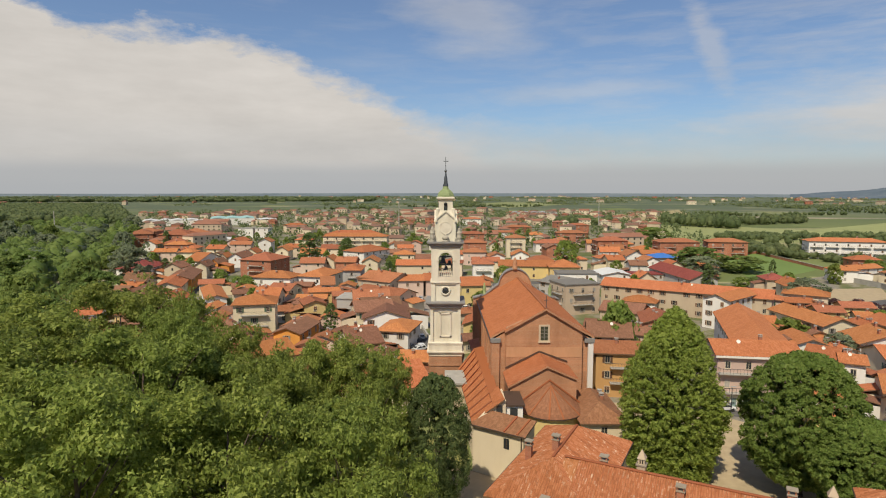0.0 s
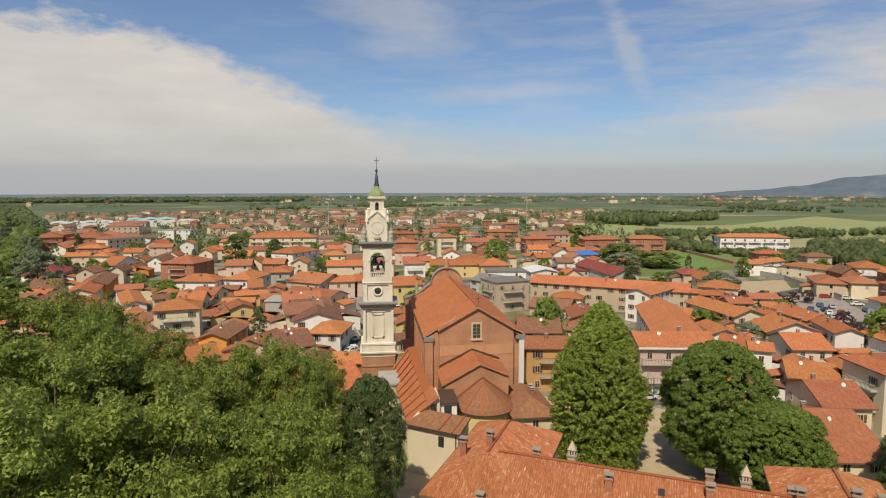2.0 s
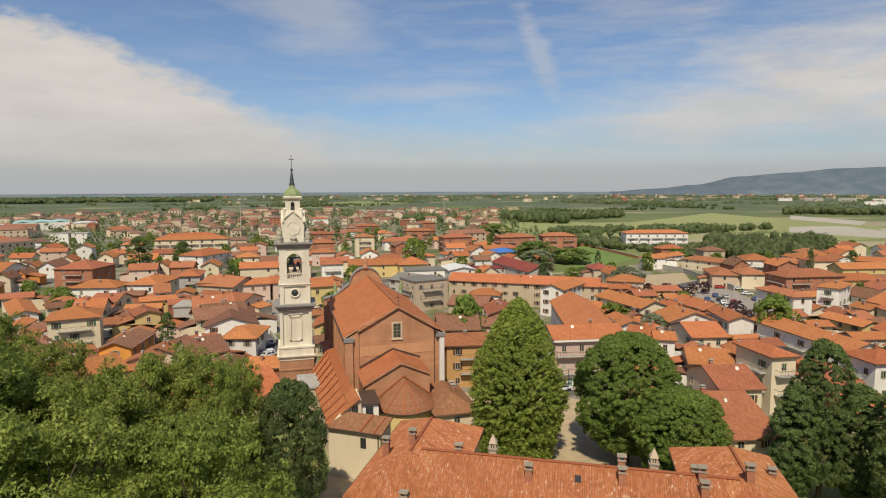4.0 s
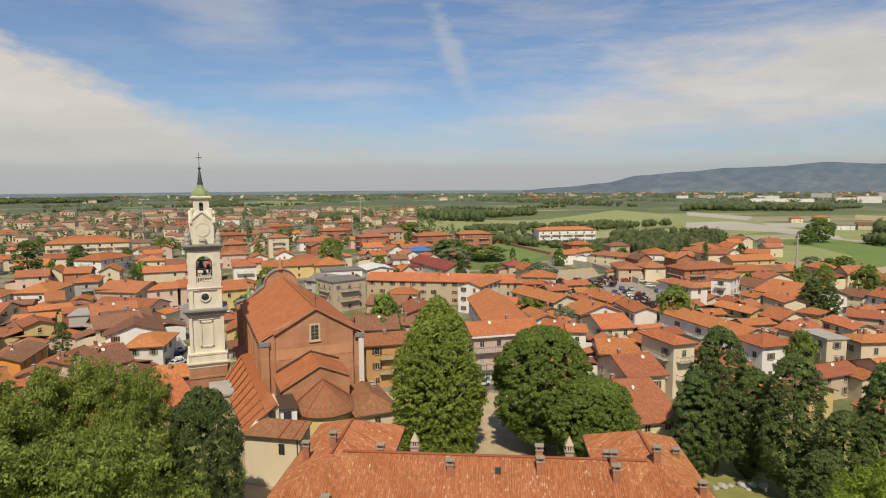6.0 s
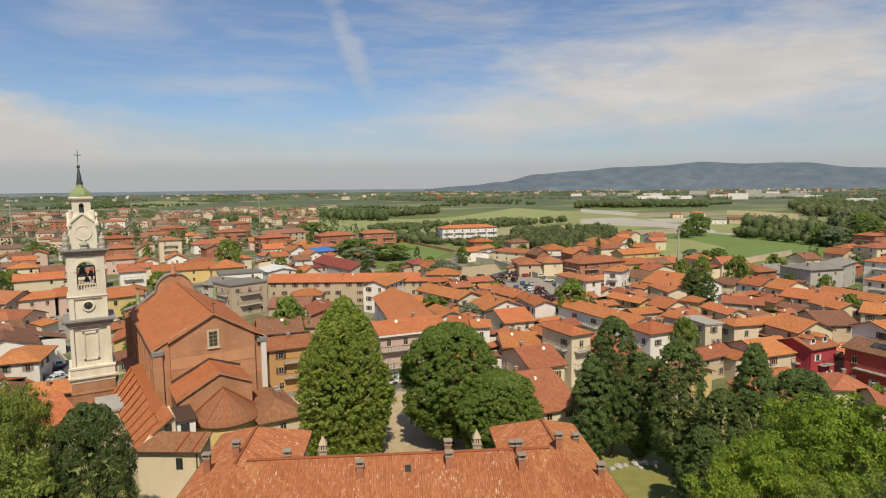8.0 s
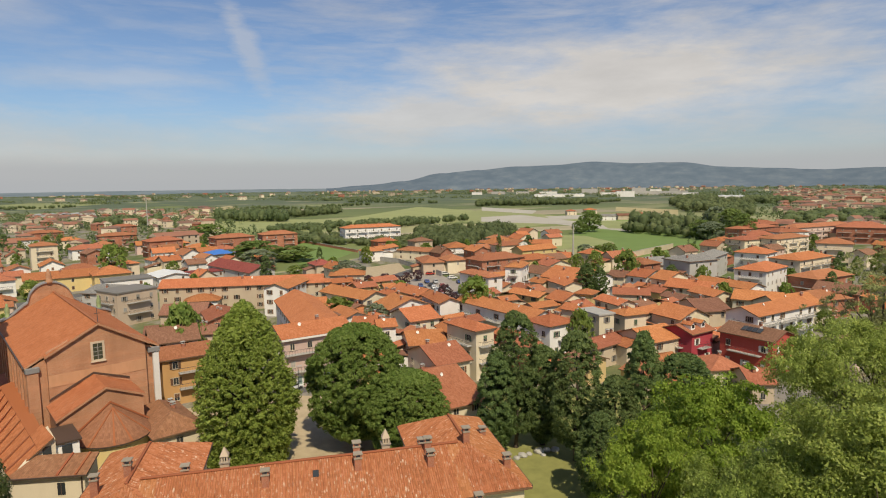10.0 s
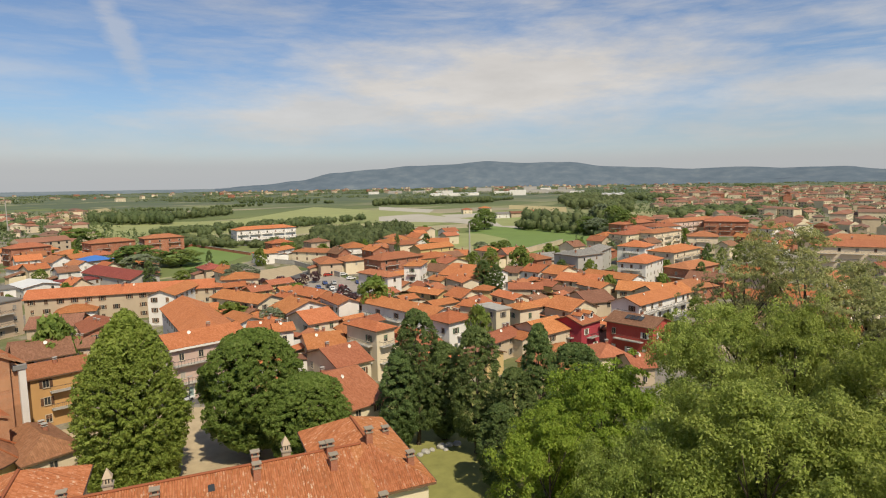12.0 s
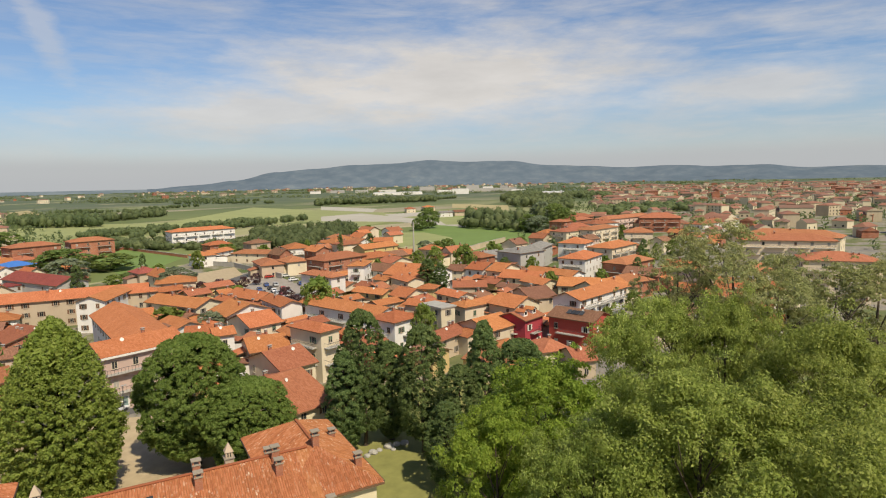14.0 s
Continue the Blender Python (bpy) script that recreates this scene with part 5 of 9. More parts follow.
    bmesh.ops.recalc_face_normals(bm, faces=bm.faces)
    part("flashing", bm, "tile_chancel", root, "thin line of tiles above the apse roof")
    # aisle along the north side, under a lean-to roof with raised ribs; it narrows a little towards the west
    bm = bmesh.new()
    put_poly(bm, [(-12.7, -14.2, 0), (-8.2, -14.2, 0), (-7.8, 18.0, 0), (-13.9, 10.6, 0)], (0, 0, 6.2))
    put_poly(bm, [(-12.7, -14.2, 6.1), (-8.0, -14.2, 6.1), (-8.0, -14.2, 9.4), (-12.7, -14.2, 6.3)], (0, 5.5, 0))
    bmesh.ops.recalc_face_normals(bm, faces=bm.faces)
    part("aisle_wall", bm, "plaster_cream", root)
    r = Roof()
    r.slab([(-13.0, -14.6, 6.3), (-9.85, -14.6, 8.6), (-10.75, 18.0, 8.6), (-14.3, 11.0, 6.3)], (0, -1, 0), 0.25)
    r.slab([(-9.85, -14.6, 8.6), (-8.2, -14.6, 9.8), (-8.6, -8.6, 9.8), (-9.95, -8.6, 8.6)], (0, -1, 0), 0.25)
    part("aisle_roof", r.mesh("tile_nave", "wood_eave"), None, root, "orange tiled lean-to aisle roof")
    bm = bmesh.new()
    put_poly(bm, [(-10.0, -8.6, 8.2), (-8.5, -8.6, 8.2), (-8.5, 20.0, 8.2), (-10.8, 18.0, 8.2)], (0, 0, 0.45))
    bmesh.ops.recalc_face_normals(bm, faces=bm.faces)
    part("valley_roof", bm, "tile_nave", root)
    for q in range(9):
        f = (q + 0.6) / 9.2
        y0, y1, x0, x1 = -14.6 + 25.6 * f, -14.6 + 32.6 * f, -13.0 - 1.3 * f, -9.85 - 0.9 * f
        bm = bmesh.new()
        put_poly(bm, [(x0, y0, 6.2), (x1, y1, 8.55), (x1, y1, 8.82), (x0, y0, 6.52)], (0, 0.26, 0))
        bmesh.ops.recalc_face_normals(bm, faces=bm.faces)
        part("roof_rib", bm, "tile_red", root)
    part("pane", box(-9.4, -8.5, -14.28, -14.15, 7.4, 8.7), "glass_dark", root)
    # small dormer bay between aisle and apse
    part("bay_wall", box(-8.1, -5.4, -13.6, -8.0, 0, 8.4), "plaster_white", root)
    part("bay_roof", box(-8.4, -5.1, -13.9, -7.6, 8.4, 8.6), "gutter", root, "flat grey metal roof")
    part("pane", box(-7.3, -6.2, -13.68, -13.55, 6.7, 8.1), "glass_dark", root)
    # west front: a wall that stands above the nave, with scrolled shoulders
    def front(px):
        a = abs(px + 0.4)
        if a < 3.7:
            return 18.3 + math.sqrt(max(0, 3.7 ** 2 - a * a)) * 1.05
        return 18.3 - (min(a, 11.5) - 3.7) / 7.8 * 4.2 + 0.3 * math.cos((a - 3.7) * 1.0)
    xs = [-9.9 + 19.6 * q / 44 for q in range(45)]
    bm = bmesh.new()
    put_poly(bm, [(xs[0], L, 0), (xs[-1], L, 0)] + [(px, L, front(px)) for px in reversed(xs)], (0, 1.2, 0))
    bmesh.ops.recalc_face_normals(bm, faces=bm.faces)
    part("west_front", bm, "church_brick", root, "curved brick west front seen from behind")
    bm = bmesh.new()
    for a, b in zip(xs, xs[1:]):
        put_poly(bm, [(a, L - 0.25, front(a)), (b, L - 0.25, front(b)), (b, L - 0.25, front(b) + 0.28), (a, L - 0.25, front(a) + 0.28)], (0, 1.7, 0))
    bmesh.ops.recalc_face_normals(bm, faces=bm.faces)
    bmesh.ops.remove_doubles(bm, verts=bm.verts, dist=0.03)
    part("coping", bm, "slate", root, "grey stone coping")
    fin = lathe([(0.7, 0), (0.75, 0.5), (0.45, 0.6), (0.5, 1.3), (0.42, 2.0), (0.25, 2.3), (0.3, 2.6), (0.05, 2.9)], 10, "roof_ornament", ("church_brick",))
    part("roof_ornament", fin, None, root, "brick finial", Matrix.Translation((-0.4, L + 0.3, 22.0)))
    for px in (-7.3, 7.7):
        part("roof_ornament", lathe([(0.45, 0), (0.5, 0.4), (0.3, 0.5), (0.45, 1.2), (0.4, 1.9), (0.2, 2.3), (0.22, 2.6), (0.03, 2.8)], 8, "roof_ornament", ("copper",)), None, root,
             "green weathered ornament", Matrix.Translation((px, L + 0.4, front(px))))


plaster("plaster_orange_wash", (0.52, 0.26, 0.15), 0.0, 0.5)
build_tower(0.6, 116.0)
build_church()


def build_annex():
    """The cream annex between aisle and apse, under a lean-to roof."""
    root = thing("annex", pose(7.75, 80.3, 0, 0, 0, -34), "cream plastered annex with a brown lean-to roof against the church", "building")
    bm = bmesh.new()
    put_poly(bm, [(-4.1, 0, 0), (-4.1, 0, 7.0), (-4.1, 3.4, 7.75), (-4.1, 3.4, 0)], (8.0, 0, 0))
    bmesh.ops.recalc_face_normals(bm, faces=bm.faces)
    part("wall", bm, "plaster_cream", root)
    r = Roof()
    r.slab([(-4.5, -0.45, 7.1), (4.35, -0.45, 7.1), (4.1, 3.7, 8.0), (-3.0, 3.7, 8.0)], (1, 0, 0), 0.22)
    part("roof", r.mesh("tile_apse", "wood_eave"), None, root)
    part("gutter", box(-4.5, 4.4, -0.6, -0.44, 6.95, 7.1), "gutter", root)
    for x in (1.0, 3.0):
        part("roof_rib", from_bm("roof_rib", rib(x), "tile_chancel"), None, root)
    w = part("window", box(0.9, 1.75, -0.04, 0.1, 4.6, 6.1), "glass_dark", root)
    part("glazing_bar", box(1.28, 1.36, -0.07, -0.02, 4.6, 6.1), "gutter", w)
    part("downpipe", box(3.55, 3.68, -0.14, -0.02, 0, 7.0), "gutter", root)


def rib(x):
    bm = bmesh.new()
    put_poly(bm, [(x, -0.4, 7.1), (x, 3.6, 7.95), (x, 3.6, 8.12), (x, -0.4, 7.28)], (0.25, 0, 0))
    bmesh.ops.recalc_face_normals(bm, faces=bm.faces)
    return bm


build_annex()
house(24.0, 92.2, 0, 6.2, 12.5, 5.9, "hip", 2.1, "cream", "tile_apse", note="built against the apse")
house(3.5, 104.8, 0, 5.5, 7.0, 6.5, "flat", 0.2, "beige", "concrete", note="at the foot of the tower", chimney=False)


# ---- the old hall with two wings, its tiles in raised columns ----
def tile_columns(name, p0, u, w, run, up, material, seed, cut=None):
    """Half-round tile columns over a slope: p0 the eave's corner, u along the eave, w up the slope; cut(s) gives the start and end of the column at s."""
    rng = np.random.default_rng(seed)
    u, w = Vector(u).normalized(), Vector(w).normalized()
    nrm = u.cross(w)
    pitch = 0.225
    verts, faces, uvs = [], [], []
    for c in range(int(run / pitch)):
        s = (c + 0.5) * pitch
        a, b = cut(s) if cut else (0, up)
        if b - a < 0.3:
            continue
        t = a
        off = rng.uniform(-0.02, 0.02)
        while t < b - 0.05:
            e = min(t + 1.2, b)
            base = len(verts)
            lift = rng.uniform(0.0, 0.012)
            for q, drop in ((t, 0.014), (e, 0.0)):
                for g in (-0.5, -0.25, 0.0, 0.25, 0.5):
                    h = 0.085 * math.cos(g * math.pi * 0.95)
                    verts.append(p0 + u * (s + off + g * 0.175) + w * q + nrm * (h + lift + drop))
            for k in range(4):
                faces.append((base + k, base + k + 1, base + 6 + k, base + 5 + k))
                uvs += [(s + k * 0.01, t), (s + k * 0.01 + 0.01, t), (s + k * 0.01 + 0.01, e), (s + k * 0.01, e)]
            t = e
    return mesh_of(name, verts, faces, [material], None, uvs, True)


def build_hall():
    root = thing("hall", pose(14.3, 60.2, 0, 0, 0, -27.5), "long old hall with two hipped wings and weathered orange tile roofs", "building")
    E, R = 9.1, 3.0
    wings = ((-7.9, 2.7, -6.0, 14.2), (25.7, 36.1, -5.4, 13.1))
    part("wall", walls(0.5, 28, -5.6, 5.6, E), "plaster_cream", root)
    for a, b, c, d in wings:
        part("wing_wall", walls(a + 0.4, b - 0.4, c + 0.4, d - 0.4, E), "plaster_cream", root)
    r = Roof()
    gable(r, -1.5, 30, -6, 6, E, R, 0.0, "x", 0.25)
    part("main_roof", r.mesh("tile_old", "wood_eave"), None, root, "weathered orange curved tiles in columns")
    k = R / 6
    sl = math.hypot(6, R)
    tagged(part("tiling", tile_columns("tiling", Vector((0.0, -6, E)), (1, 0, 0), (0, 6, R), 29, sl, "tile_old", 4), None, root), kind="stuff")
    for a, b, c, d in wings:
        r = Roof()
        hip(r, a, b, c, d, E, R, 0.25, 0.25)
        part("wing_roof", r.mesh("tile_old", "wood_eave"), None, root, "weathered orange hipped tile roof")
        half = (b - a) / 2 + 0.25
        up = math.hypot(half, R)
        run = d - c + 0.5

        def cut(s, half=half, up=up, run=run):
            return 0.0, up * min(1.0, s / half, (run - s) / half)

        tagged(part("tiling", tile_columns("tiling", Vector((a - 0.25, d + 0.25, E)), (0, -1, 0), (half, 0, R), run, up, "tile_old", 5, cut), None, root), kind="stuff")
        tagged(part("tiling", tile_columns("tiling", Vector((b + 0.25, c - 0.25, E)), (0, 1, 0), (-half, 0, R), run, up, "tile_old", 6, cut), None, root), kind="stuff")

        def cut2(s, half=half, up=up):
            return 0.0, up * min(1.0, s / half, (2 * half - s) / half)

        tagged(part("tiling", tile_columns("tiling", Vector((a - 0.25, c - 0.25, E)), (1, 0, 0), (0, half, R), 2 * half, up, "tile_old", 7, cut2), None, root), kind="stuff")
        bm = bmesh.new()
        x = (a + b) / 2
        put_box(bm, x - 0.16, x + 0.16, c + half - 0.25, d - half + 0.25, E + R + 0.02, E + R + 0.2, 0, 0.05)
        part("ridge_tile", bm, "tile_old", root)
        part("gutter", box(a - 0.38, a - 0.22, c, d, E - 0.12, E + 0.04), "gutter", root)
        part("gutter", box(b + 0.22, b + 0.38, c, d, E - 0.12, E + 0.04), "gutter", root)
    bm = bmesh.new()
    put_box(bm, -1.5, 30, -0.17, 0.17, E + R + 0.02, E + R + 0.2, 0, 0.05)
    part("ridge_tile", bm, "tile_old", root)

    # chimney stacks: brick shafts, open heads, stone slabs
    def stack(w, d, h):
        bm = bmesh.new()
        put_box(bm, -w, w, -d, d, -1.2, h, 0)
        put_box(bm, -w - 0.08, w + 0.08, -d - 0.08, d + 0.08, h, h + 0.12, 1)
        for sx in (-w, w - 0.12):
            for sy in (-d, d - 0.12):
                put_box(bm, sx, sx + 0.12, sy, sy + 0.12, h + 0.12, h + 0.45, 0)
        put_box(bm, -w - 0.12, w + 0.12, -d - 0.12, d + 0.12, h + 0.45, h + 0.56, 1)
        return from_bm("chimney", bm, ["house_brick", "cap_stone"])

    big, small = stack(0.34, 0.28, 1.15), stack(0.34, 0.27, 0.55)
    bm = bmesh.new()
    put_box(bm, -0.42, 0.42, -0.42, 0.42, -1.0, 0.9, 0)
    put_box(bm, -0.52, 0.52, -0.52, 0.52, 0.9, 1.02, 1)
    put_box(bm, -0.34, 0.34, -0.34, 0.34, 1.02, 1.6, 0)
    for sx in (-0.16, 0.08):
        put_box(bm, sx, sx + 0.1, -0.36, 0.36, 1.12, 1.5, 2)
    bmesh.ops.create_cone(bm, cap_ends=True, segments=4, radius1=0.62, radius2=0.03, depth=0.9, matrix=Matrix.Translation((0, 0, 2.05)) @ pose(0, 0, 0, 0, 0, 45))
    turret = from_bm("chimney", bm, ["plaster_beige", "cap_stone", "glass_dark"])

    def high(x, y):
        """The roof's height over the hall's own plan."""
        best = E + R * max(0, 1 - abs(y) / 6)
        for a, b, c, d in wings:
            if a < x < b and c < y < d:
                half = (b - a) / 2
                best = max(best if 0 < y + 6 < 12 else 0, E + R * min(1, (x - a) / half, (b - x) / half, (y - c) / half, (d - y) / half))
        return best

    for me, spots in ((big, ((-3.0, 1.7), (19.1, -0.3), (19.1, -1.6), (26.5, -0.7), (26.5, -2.2), (30.9, -0.0), (10.1, -2.2))), (small, ((-6.0, 1.5), (2.2, 1.7), (26.3, 1.7), (34.5, 5.7), (34.5, -3.0), (30.1, -7.4), (-1.8, -5.8))), (turret, ((6.0, 1.5), (22.3, 1.1)))):
        for x, y in spots:
            part("chimney", me, None, root, m=Matrix.Translation((x, y, high(x, y))))
    part("skylight", box(-0.3, 0.3, -0.4, 0.4, 0, 0.12, 0.03), "glass_dark", root, m=Matrix.Translation((14.9, -1.6, 11.31)) @ pose(0, 0, 0, 26.5))


build_hall()

# ---- cars, masts, walls, sheds ----
def car_body():
    """A hatchback: a body with sloping bonnet and roof, pointing along +x."""
    side = [(-2.0, 0.35), (2.0, 0.35), (2.05, 0.75), (1.15, 0.92), (0.55, 1.40), (-1.35, 1.44), (-1.95, 0.98), (-2.05, 0.7)]
    bm = bmesh.new()
    put_poly(bm, [(x, -0.82, z) for x, z in side], (0, 1.64, 0))
    bmesh.ops.recalc_face_normals(bm, faces=bm.faces)
    bmesh.ops.bevel(bm, geom=list(bm.edges), offset=0.07, segments=2, affect="EDGES")
    return bm


def car_glass():
    bm = bmesh.new()
    for s in (-1, 1):
        put_poly(bm, [(x, s * 0.80, z) for x, z in ((1.0, 0.96), (0.5, 1.34), (-1.25, 1.36), (-1.65, 1.0))], (0, s * 0.035, 0))
    put_poly(bm, [(1.17, -0.68, 0.98), (1.17, 0.68, 0.98), (0.64, 0.64, 1.36), (0.64, -0.64, 1.36)], (0.03, 0, 0.03))
    put_poly(bm, [(-1.90, -0.66, 1.06), (-1.90, 0.66, 1.06), (-1.46, 0.62, 1.38), (-1.46, -0.62, 1.38)], (-0.03, 0, 0.03))
    bmesh.ops.recalc_face_normals(bm, faces=bm.faces)
    return bm


def wheel_mesh():
    return lathe([(0.20, -0.10), (0.31, -0.09), (0.32, 0.0), (0.31, 0.09), (0.20, 0.10), (0.18, 0.06), (0.02, 0.07)], 14, "wheel", ("tyre",))


plain("tyre", (0.03, 0.03, 0.03), 0.8)
CARS = {}
for _n, _c in dict(white=(0.75, 0.75, 0.74), silver=(0.42, 0.43, 0.44), black=(0.03, 0.03, 0.035), red=(0.42, 0.04, 0.03), blue=(0.05, 0.09, 0.25)).items():
    plain("paint_" + _n, _c, 0.25, 0.1, 0.6, 0.0, 0.05)
    CARS[_n] = from_bm("body", car_body(), "paint_" + _n, False)
GLASS, WHEEL = from_bm("window", car_glass(), "glass_dark"), wheel_mesh()


def car(x, y, turn, colour):
    root = thing("car", pose(x, y, 0.09, 0, 0, turn), f"small {colour} hatchback car parked on the asphalt", "car", "parked cars")
    part("body", CARS[colour], None, root)
    part("window", GLASS, None, root)
    for wx in (-1.25, 1.25):
        for wy in (-0.76, 0.76):
            part("wheel", WHEEL, None, root, m=Matrix.Translation((wx, wy, 0.32)) @ pose(0, 0, 0, 90))
    return root


def mast(x, y, height, lamps, label):
    root = thing("lamp_mast" if lamps else "pole", pose(x, y, 0), label, "mast")
    bm = bmesh.new()
    put_tube(bm, 0, 0, 0, height, 0.55, 0.28, 10)
    part("pole", bm, "concrete", root)
    if lamps:
        bm = bmesh.new()
        put_tube(bm, 0, 0, height, height + 0.5, 1.5, 1.5, 12)
        part("ring", bm, "sheet_grey", root)
        for k in range(6):
            part("lamp", box(-0.5, 0.5, -0.3, 0.3, -0.6, 0.0, 0.05), "sheet_white", root, m=pose(0, 0, height, 0, 0, 60 * k) @ Matrix.Translation((0, -1.8, 0)))
    return root


def garden_wall(pts, height, material, label, thick=0.35):
    """A free-standing wall along a line, with a coping."""
    root = thing("garden_wall", pose(pts[0][0], pts[0][1], 0), label, "wall")
    o = Vector(pts[0])
    for a, b in zip(pts, pts[1:]):
        a, b = Vector(a) - o, Vector(b) - o
        d = b - a
        m = Matrix.Translation((a.x, a.y, 0)) @ pose(0, 0, 0, 0, 0, math.degrees(math.atan2(d.y, d.x)))
        part("panel", box(0, d.length, -thick / 2, thick / 2, 0, height), material, root, m=m)
        part("coping", box(-0.05, d.length + 0.05, -thick / 2 - 0.06, thick / 2 + 0.06, height, height + 0.12), "concrete", root, m=m)
    return root


def shed(x, y, turn, w, d, h, roof, wall, label):
    """A wide low hall with a shallow ribbed roof, bay by bay."""
    root = thing("shed", pose(x, y, 0, 0, 0, turn), label, "shed")
    part("wall", walls(-w / 2, w / 2, -d / 2, d / 2, h), wall, root)
    bays = max(1, int(w / 14))
    for k in range(bays):
        r = Roof()
        gable(r, -w / 2 + k * w / bays, -w / 2 + (k + 1) * w / bays, -d / 2, d / 2, h, 1.2, 0.0, "y", 0.2)
        part("roof", r.mesh(roof, roof), None, root)
    return root


def street_lamp(x, y, h=7.0):
    root = thing("street_lamp", pose(x, y, 0), "slim grey street lamp beside the path", "street lamp", "street lamps")
    bm = bmesh.new()
    put_tube(bm, 0, 0, 0, h, 0.09, 0.05, 8)
    part("pole", bm, "iron", root)
    part("lamp_head", box(-0.25, 0.75, -0.14, 0.14, h, h + 0.14, 0.04), "sheet_grey", root)


def boulder(x, y, s, k):
    bm = bmesh.new()
    bmesh.ops.create_icosphere(bm, subdivisions=2, radius=s)
    for v in bm.verts:
        v.co *= 1 + 0.3 * noise.noise(v.co * 1.6 + Vector((k, 0, 0)))
        v.co.z *= 0.65
    ob = tagged(new("boulder", from_bm("boulder", bm, "concrete")), "pale weathered boulder beside the park lawn", "rock", "boulders of the lawn")
    ob.matrix_world = pose(x, y, s * 0.3, 0, 0, 40 * k)


def far_trees(count, az, dist, height, seed, label):
    """Trees in the gardens of the far quarters."""
    rng = np.random.default_rng(seed)
    d = np.sqrt(rng.uniform(dist[0] ** 2, dist[1] ** 2, count))
    a = np.radians(rng.uniform(*az, count))
    clumps(np.stack([d * np.sin(a), d * np.cos(a)], 1), height, height * 0.42, label, 1.5, 22, "leaf_far_haze", rng, dense=False)



def shopfront(root, w, d, bays):
    """Shop windows with pale surrounds along the ground floor, and a white band under the eaves."""
    for k in range(bays):
        x0, x1 = -w / 2 + k * w / bays + 0.35, -w / 2 + (k + 1) * w / bays - 0.35
        f = part("shop_window", box(x0, x1, -d / 2 - 0.12, -d / 2 + 0.02, 0.1, 3.0), "trim_white", root)
        part("pane", box(x0 + 0.25, x1 - 0.25, -d / 2 - 0.15, -d / 2 - 0.05, 0.5, 2.5), "shop_glass", f)
    part("fascia", box(-w / 2 - 0.5, w / 2 + 0.5, -d / 2 - 0.72, -d / 2 - 0.5, 10.0, 10.35), "trim_white", root, "white eaves board")


plain("shop_glass", (0.22, 0.30, 0.28), 0.15, 0, 0.6)


def roof_panels(root, w, d, h, rise, x0, n):
    """Dark solar panels that lie on the front slope."""
    tilt = math.degrees(math.atan2(rise, d / 2))
    for k in range(n):
        m = Matrix.Translation((x0 + k * 1.1, -d * 0.24, h + rise * 0.52 + 0.16)) @ pose(0, 0, 0, tilt)
        part("solar_panel", box(-0.5, 0.5, -0.85, 0.85, 0, 0.05, 0.01), "glass_dark", root, "dark blue solar panel", m)


def dormer(root, x, d, h, rise):
    """A small gabled dormer on the front slope."""
    y, z = -d * 0.28, h + rise * 0.42
    a = part("dormer", walls(-0.7, 0.7, -0.7, 1.4, 1.2, 0.5, "y"), "plaster_white", root, m=Matrix.Translation((x, y, z - 0.2)))
    r = Roof()
    gable(r, -0.7, 0.7, -0.7, 1.6, 1.2, 0.5, 0.2, "y", 0.12)
    part("dormer_roof", r.mesh("tile_orange"), None, a)
    part("pane", box(-0.4, 0.4, -0.76, -0.68, 0.35, 1.1), "glass_dark", a)



# ---- fields, streets ----
patch("pavement", [(-104, 188), (-232, 459), (-357, 682), (-396, 1153), (-114, 1445), (66, 919), (162, 758), (218, 583), (148, 426), (162, 359), (119, 259), (155, 263), (229, 317), (269, 292), (353, 313), (326, 257), (256, 205), (262, 161), (336, 161), (530, 212), (719, 134), (1300, 330), (2200, 700), (2200, -400), (300, -60), (130, 20), (60, 50), (30, 100), (-30, 140)], "town_ground", "yards, grass and grit between the houses", "ground")
patch("pitch", [(170, 367), (208, 394), (195, 307), (137, 260)], "field_green", "green sports pitch", "pitch")
patch("car_park", [(154, 224), (183, 226), (156, 168), (127, 139), (132, 162)], "paving", "grey car park beside the plum trees", "car park")
patch("yard", [(146, 243), (182, 246), (155, 199), (128, 195)], "gravel", "pale gravel yard", "yard")
patch("square", [(-22, 253), (11, 238), (12, 181), (-10, 189)], "paving", "paved square behind the bell tower", "square")
patch("courtyard", [(22, 62), (46, 50), (60, 62), (62, 90), (46, 108), (24, 112)], "gravel", "sandy gravel courtyard under the trees", "courtyard")
patch("lawn", [(44, 34), (70, 20), (110, 50), (80, 80), (58, 62)], "lawn", "shaded park lawn", "lawn")
patch("lawn", [(-130, 20), (4, 20), (4, 92), (-14, 100), (-90, 130), (-130, 120)], "lawn", "park grass under the trees", "lawn")
patch("forecourt", [(0, 66), (12, 62), (12, 80), (0, 84)], "gravel", "sandy yard by the church", "yard")
road([(-4, 138), (-7, 160), (-15, 189), (-23, 213), (-29, 238), (-45, 260)], 9)
road([(-93, 202), (-104, 244), (-106, 277), (-106, 312), (-101, 341)], 9)
road([(-21, 238), (21, 253), (44, 261)], 8)
road([(36, 106), (45, 110), (59, 106)], 9)
road([(232, 94), (297, 98), (329, 99)], 10)
road([(135, 202), (179, 224), (173, 188), (235, 215)], 7)
patch("field", [(189, 675), (305, 724), (414, 564), (300, 514), (194, 559)], "field_light", "light green meadow", "field")
patch("field", [(138, 516), (374, 595), (408, 494), (186, 450)], "field_light", "light green meadow", "field")
patch("field", [(330, 585), (682, 856), (600, 541), (398, 457)], "field_light", "light green meadow", "field")
